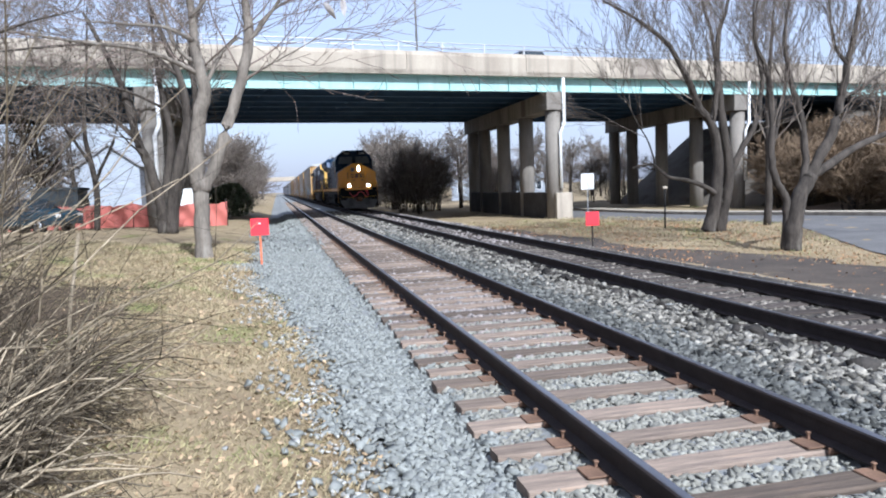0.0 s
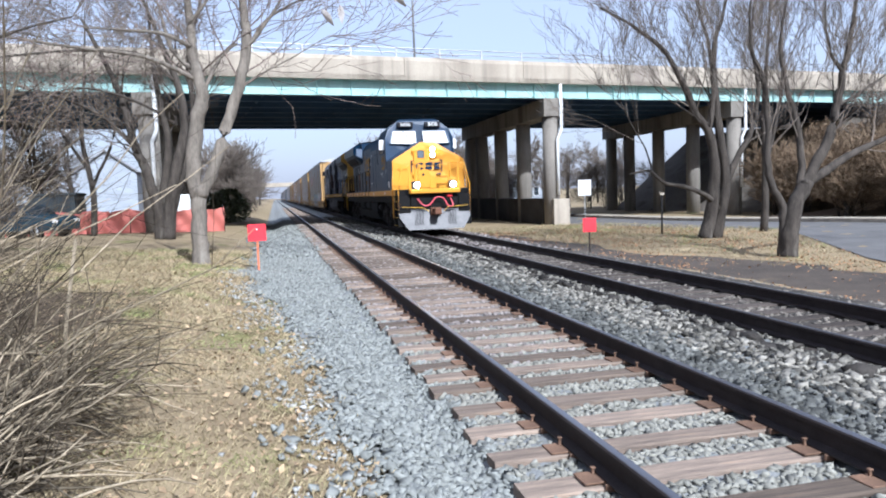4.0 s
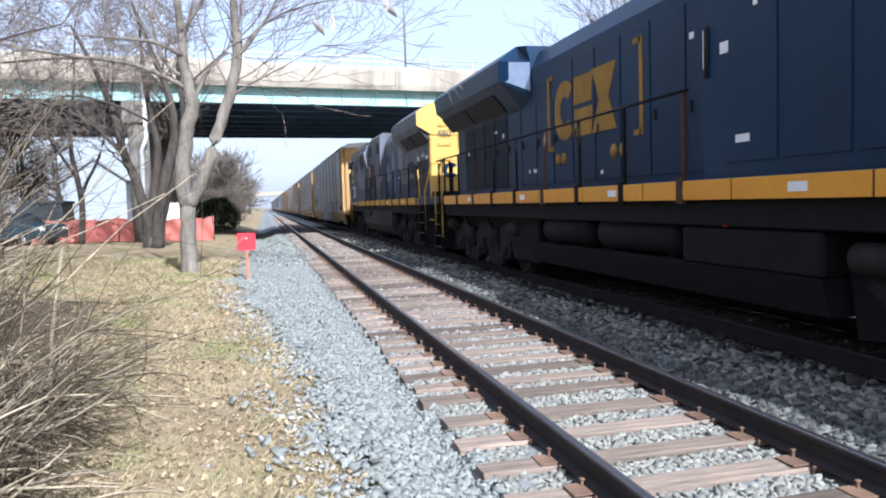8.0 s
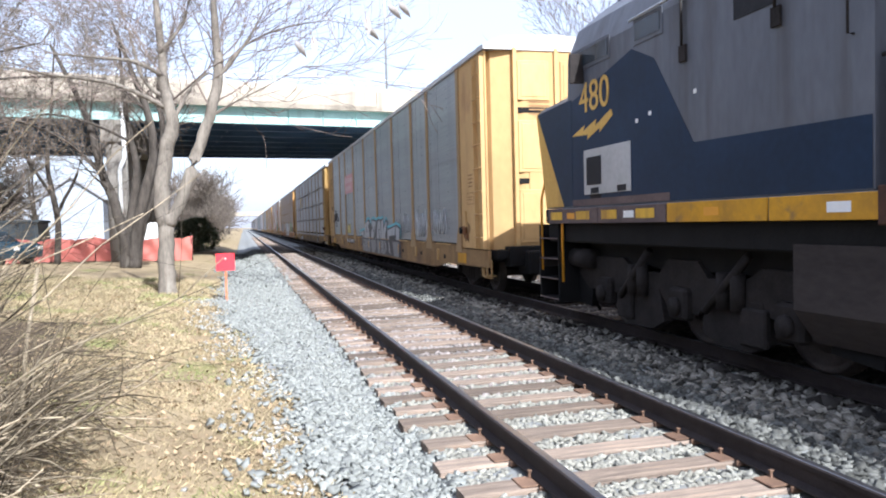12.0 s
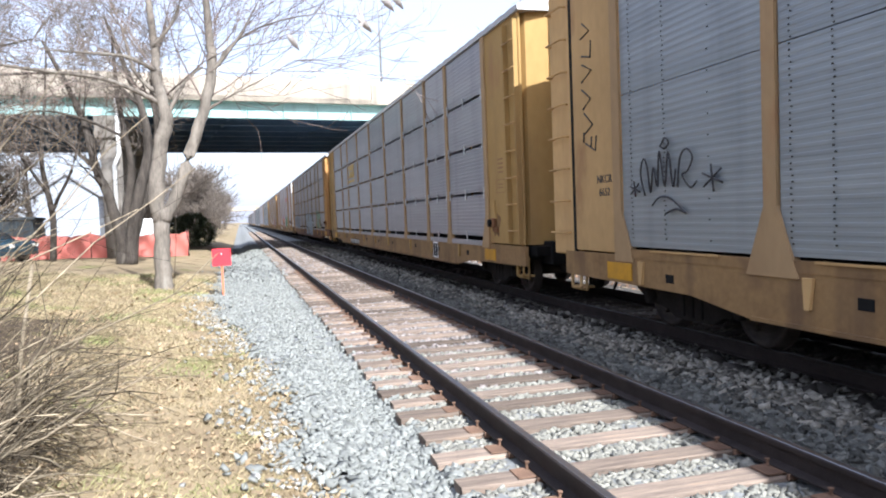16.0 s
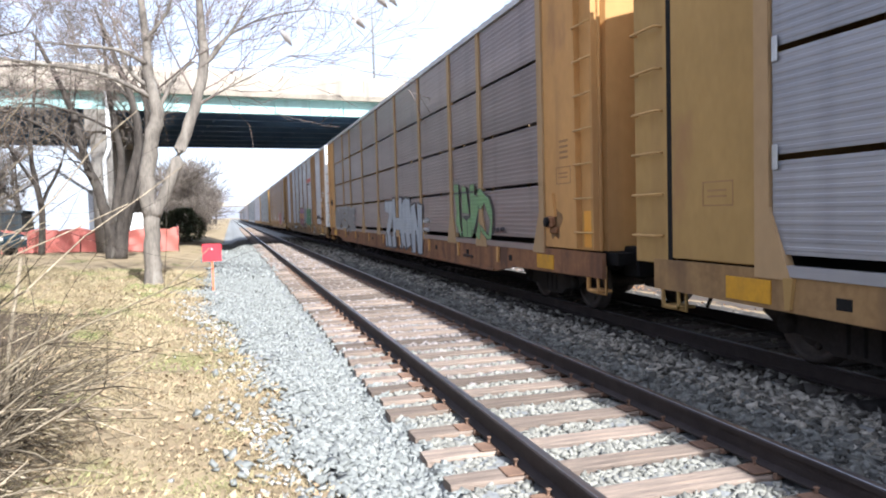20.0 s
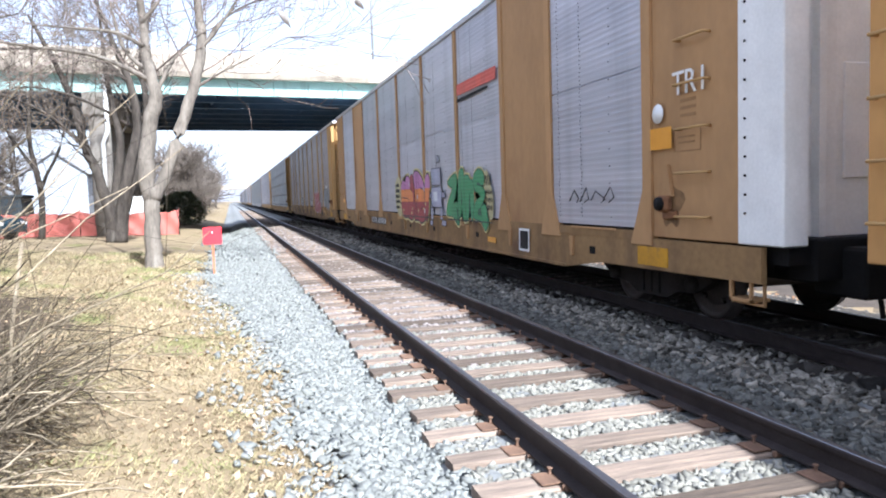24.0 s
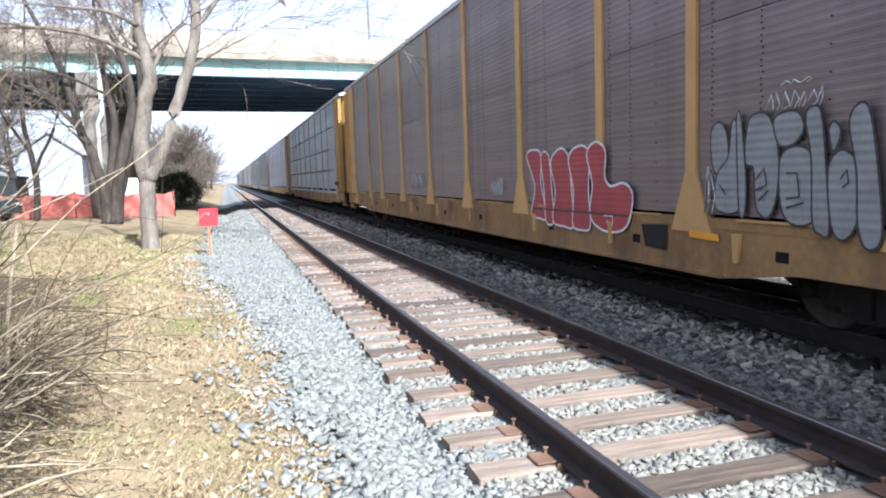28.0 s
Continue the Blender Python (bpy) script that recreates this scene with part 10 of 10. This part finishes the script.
def make_car_parked(label, x, y, turn, paint_mat, z=None, name="parked_car"):
    wheels = []
    root = thing(name, label, "car", pose(x, y, float(height(x, y)) if z is None else z, 0, 0, turn))
    body = [(-2.2, 0.35), (-2.25, 0.75), (-2.0, 0.92), (-1.0, 0.98), (1.3, 1.0), (2.1, 0.92), (2.25, 0.7), (2.2, 0.35)]
    s = Shape()
    n = len(body)
    rings = [(-0.86, 0.0, 0.96), (-0.80, 0.06, 1.0), (0.80, 0.06, 1.0), (0.86, 0.0, 0.96)]
    v = []
    for px, dz, sc in rings:
        v += [(px, a * sc, 0.35 + (b - 0.35) * (1.0 if dz else 0.93)) for a, b in body]
    f = [tuple(range(n)), tuple(range(3 * n, 4 * n))[::-1]] + [(r * n + i, (r + 1) * n + i, (r + 1) * n + (i + 1) % n, r * n + (i + 1) % n) for r in range(3) for i in range(n)]
    s.add(v, f)
    part("body", s, paint_mat, root)
    cab = [(-1.15, 0.97), (-0.55, 1.44), (0.85, 1.46), (1.75, 0.98)]
    part("cabin", Shape().add([(px * (0.80 if b > 1.2 else 1), a, b) for px in (-0.76, 0.76) for a, b in cab], [(0, 1, 2, 3), (7, 6, 5, 4), (0, 4, 5, 1), (1, 5, 6, 2), (2, 6, 7, 3), (3, 7, 4, 0)]), paint_mat, root)
    part("windscreen", Shape().slab([(-0.66, -1.10, 1.02), (0.66, -1.10, 1.02), (0.54, -0.62, 1.40), (-0.54, -0.62, 1.40)], 0.03), M_GLASS, root)
    part("rear_window", Shape().slab([(0.66, 1.70, 1.02), (-0.66, 1.70, 1.02), (-0.54, 0.95, 1.42), (0.54, 0.95, 1.42)], 0.03), M_GLASS, root)
    for sg in (-1, 1):
        q = [(sg * 0.775, -0.95, 1.02), (sg * 0.775, 1.4, 1.02), (sg * 0.63, 0.8, 1.40), (sg * 0.63, -0.5, 1.40)]
        part("side_window", Shape().slab(q if sg < 0 else q[::-1], -0.02), M_GLASS, root)
        for a in (-1.4, 1.4):
            w = part("wheel", Shape().tube([(-0.105, 0, 0), (0.105, 0, 0)], 0.32, 18), M_BLACK, root, "black tyre", pose(sg * 0.765, a, 0.32))
            rim = part("rim", Shape().tube([(sg * 0.10, 0, 0), (sg * 0.118, 0, 0)], 0.2, 14), M_STEELRAIL, w)
            for k in range(5):
                an = k * 1.2566
                part("spoke", Shape().tube([(sg * 0.12, 0, 0), (sg * 0.12, 0.18 * math.cos(an), 0.18 * math.sin(an))], 0.02, 4), M_GRIMELIGHT, w)
            wheels.append((w, sg * 0.765, a))
        part("headlight", Shape().box(sg * 0.62 - 0.16, sg * 0.62 + 0.16, -2.25, -2.14, 0.66, 0.80, 0.02), M_WHITE, root)
        part("tail_light", Shape().box(sg * 0.66 - 0.12, sg * 0.66 + 0.12, 2.14, 2.24, 0.68, 0.84, 0.02), M_RED, root)
    return root, wheels


M_CARBLUE = mat("blue_car_paint", (0.03, 0.06, 0.085), (0.02, 0.045, 0.065), 0.25, bump=0.0)
M_CARDARK = mat("dark_car_paint", (0.02, 0.022, 0.026), (0.014, 0.016, 0.02), 0.22, bump=0.0)
make_car_parked("blue parked car half hidden by the thicket", -10.6, 34.5, 62, M_CARBLUE)
make_car_parked("dark parked car behind the thicket", -13.0, 36.5, 70, M_CARDARK)
MOVING_CAR, CAR_WHEELS = make_car_parked("dark blue-black car driving along the street", 21.1, -17.0, 180, M_CARDARK, name="moving_car")
BRIDGE_CAR, _ = make_car_parked("dark tall vehicle crossing the bridge behind the parapet", 17.3, 45.6, 98, M_CARDARK, 8.22, "moving_car")
BRIDGE_CAR.scale = (1.05, 0.9, 1.3)


# ---- twig with dead leaves overhead ----
M_DRYLEAF = mat("bleached_hanging_leaf", (0.62, 0.58, 0.55), (0.42, 0.38, 0.35), 0.8, scale=12, fine=50, bump=0.1)


def make_overhang():
    root = thing("overhanging_twig", "thin twig with a few curled dead leaves hanging overhead", "twig")
    stem = [(-1.6, 7.4, 5.6), (-0.6, 7.1, 4.6), (0.3, 7.0, 3.85), (0.81, 7.0, 3.78), (1.6, 7.0, 3.78)]
    part("stem", Shape().tube(stem, [0.018, 0.012, 0.008, 0.006, 0.003], 6), M_TWIG, root)
    rng = random.Random(2)
    for x, z in ((1.27, 3.43), (1.50, 3.64), (0.71, 3.28), (1.23, 3.49), (1.60, 3.67), (0.58, 3.25)):
        s = Shape()
        a = rng.uniform(-1.5, -0.7)
        w = 0.046
        v = []
        for i, (u, k) in enumerate(((-1, 0), (-0.5, 0.55), (0.2, 0.6), (1, 0))):
            for sg in (-1, 0, 1):
                v.append((u * w * 1.9 * math.cos(a) + sg * k * w * math.sin(a), sg * k * w * 0.7, u * w * 1.9 * math.sin(a) - sg * k * w * math.cos(a) + 0.02 * abs(sg)))
        f = [(i * 3 + j, i * 3 + j + 1, (i + 1) * 3 + j + 1, (i + 1) * 3 + j) for i in range(3) for j in range(2)]
        s.add(v, f, True)
        part("leaf", s, M_DRYLEAF, root, "curled bleached dead leaf", pose(x, 7.0, z))
        part("leaf_stalk", Shape().tube([(x, 7.0, z + 0.03), (x - 0.03, 7.0, z + 0.16)], 0.003, 4), M_TWIG, root)


make_overhang()


# ---- what moves ----
def motions():
    times = [0.5 * k for k in range(57)]
    for ob, u, turned in TRAIN:
        walk(ob, [(t, pose(FAR, front(t) + u, 0, 0, 0, 180 if turned else 0)) for t in times])
    for ob, r, y, z, sign in WHEELSETS:
        rows, n = [], 380
        for k in range(n + 1):
            t = 28.0 * k / n
            rows.append((t, pose(0, y, z, math.degrees((front(0) - front(t)) / r) * sign % 360.0)))
        walk(ob, rows)

    # the car on the street: comes up from behind, passes and slows down beyond
    def along(t):
        if t < 6.4:
            return max(-17.0, 19.57 - 12.4 * (6.4 - t))
        return 19.57 + 14.4 * (1 - math.exp(-(t - 6.4) * 12.4 / 14.4))
    rows = []
    for k in range(141):
        t = 0.2 * k
        y = along(t)
        rows.append((t, pose(21.1 + 0.75 * (1 - math.exp(-max(0.0, y - 19.57) / 4)), y, float(height(21.5, y)) + 0.025, 0, 0, 174 if 19 < y < 26 else 180)))
    walk(MOVING_CAR, rows)
    for ob, x, y in CAR_WHEELS:
        walk(ob, [(0.035 * k, pose(x, y, 0.32, math.degrees((along(0.035 * k) + 17.0) / 0.32) % 360.0)) for k in range(801)])

    # a vehicle over the bridge, off to the side
    rows = []
    for k in range(141):
        t = 0.2 * k
        x = 16.6 + (12.4 * t if t < 2.0 else 24.8 + 24.0 * (1 - math.exp(-(t - 2.0) * 12.4 / 24.0)))
        rows.append((t, pose(x, 45.6 + SKEW * (x - 16.6), 8.22, 0, 0, 90 + math.degrees(math.atan(SKEW)))))
    walk(BRIDGE_CAR, rows)


motions()
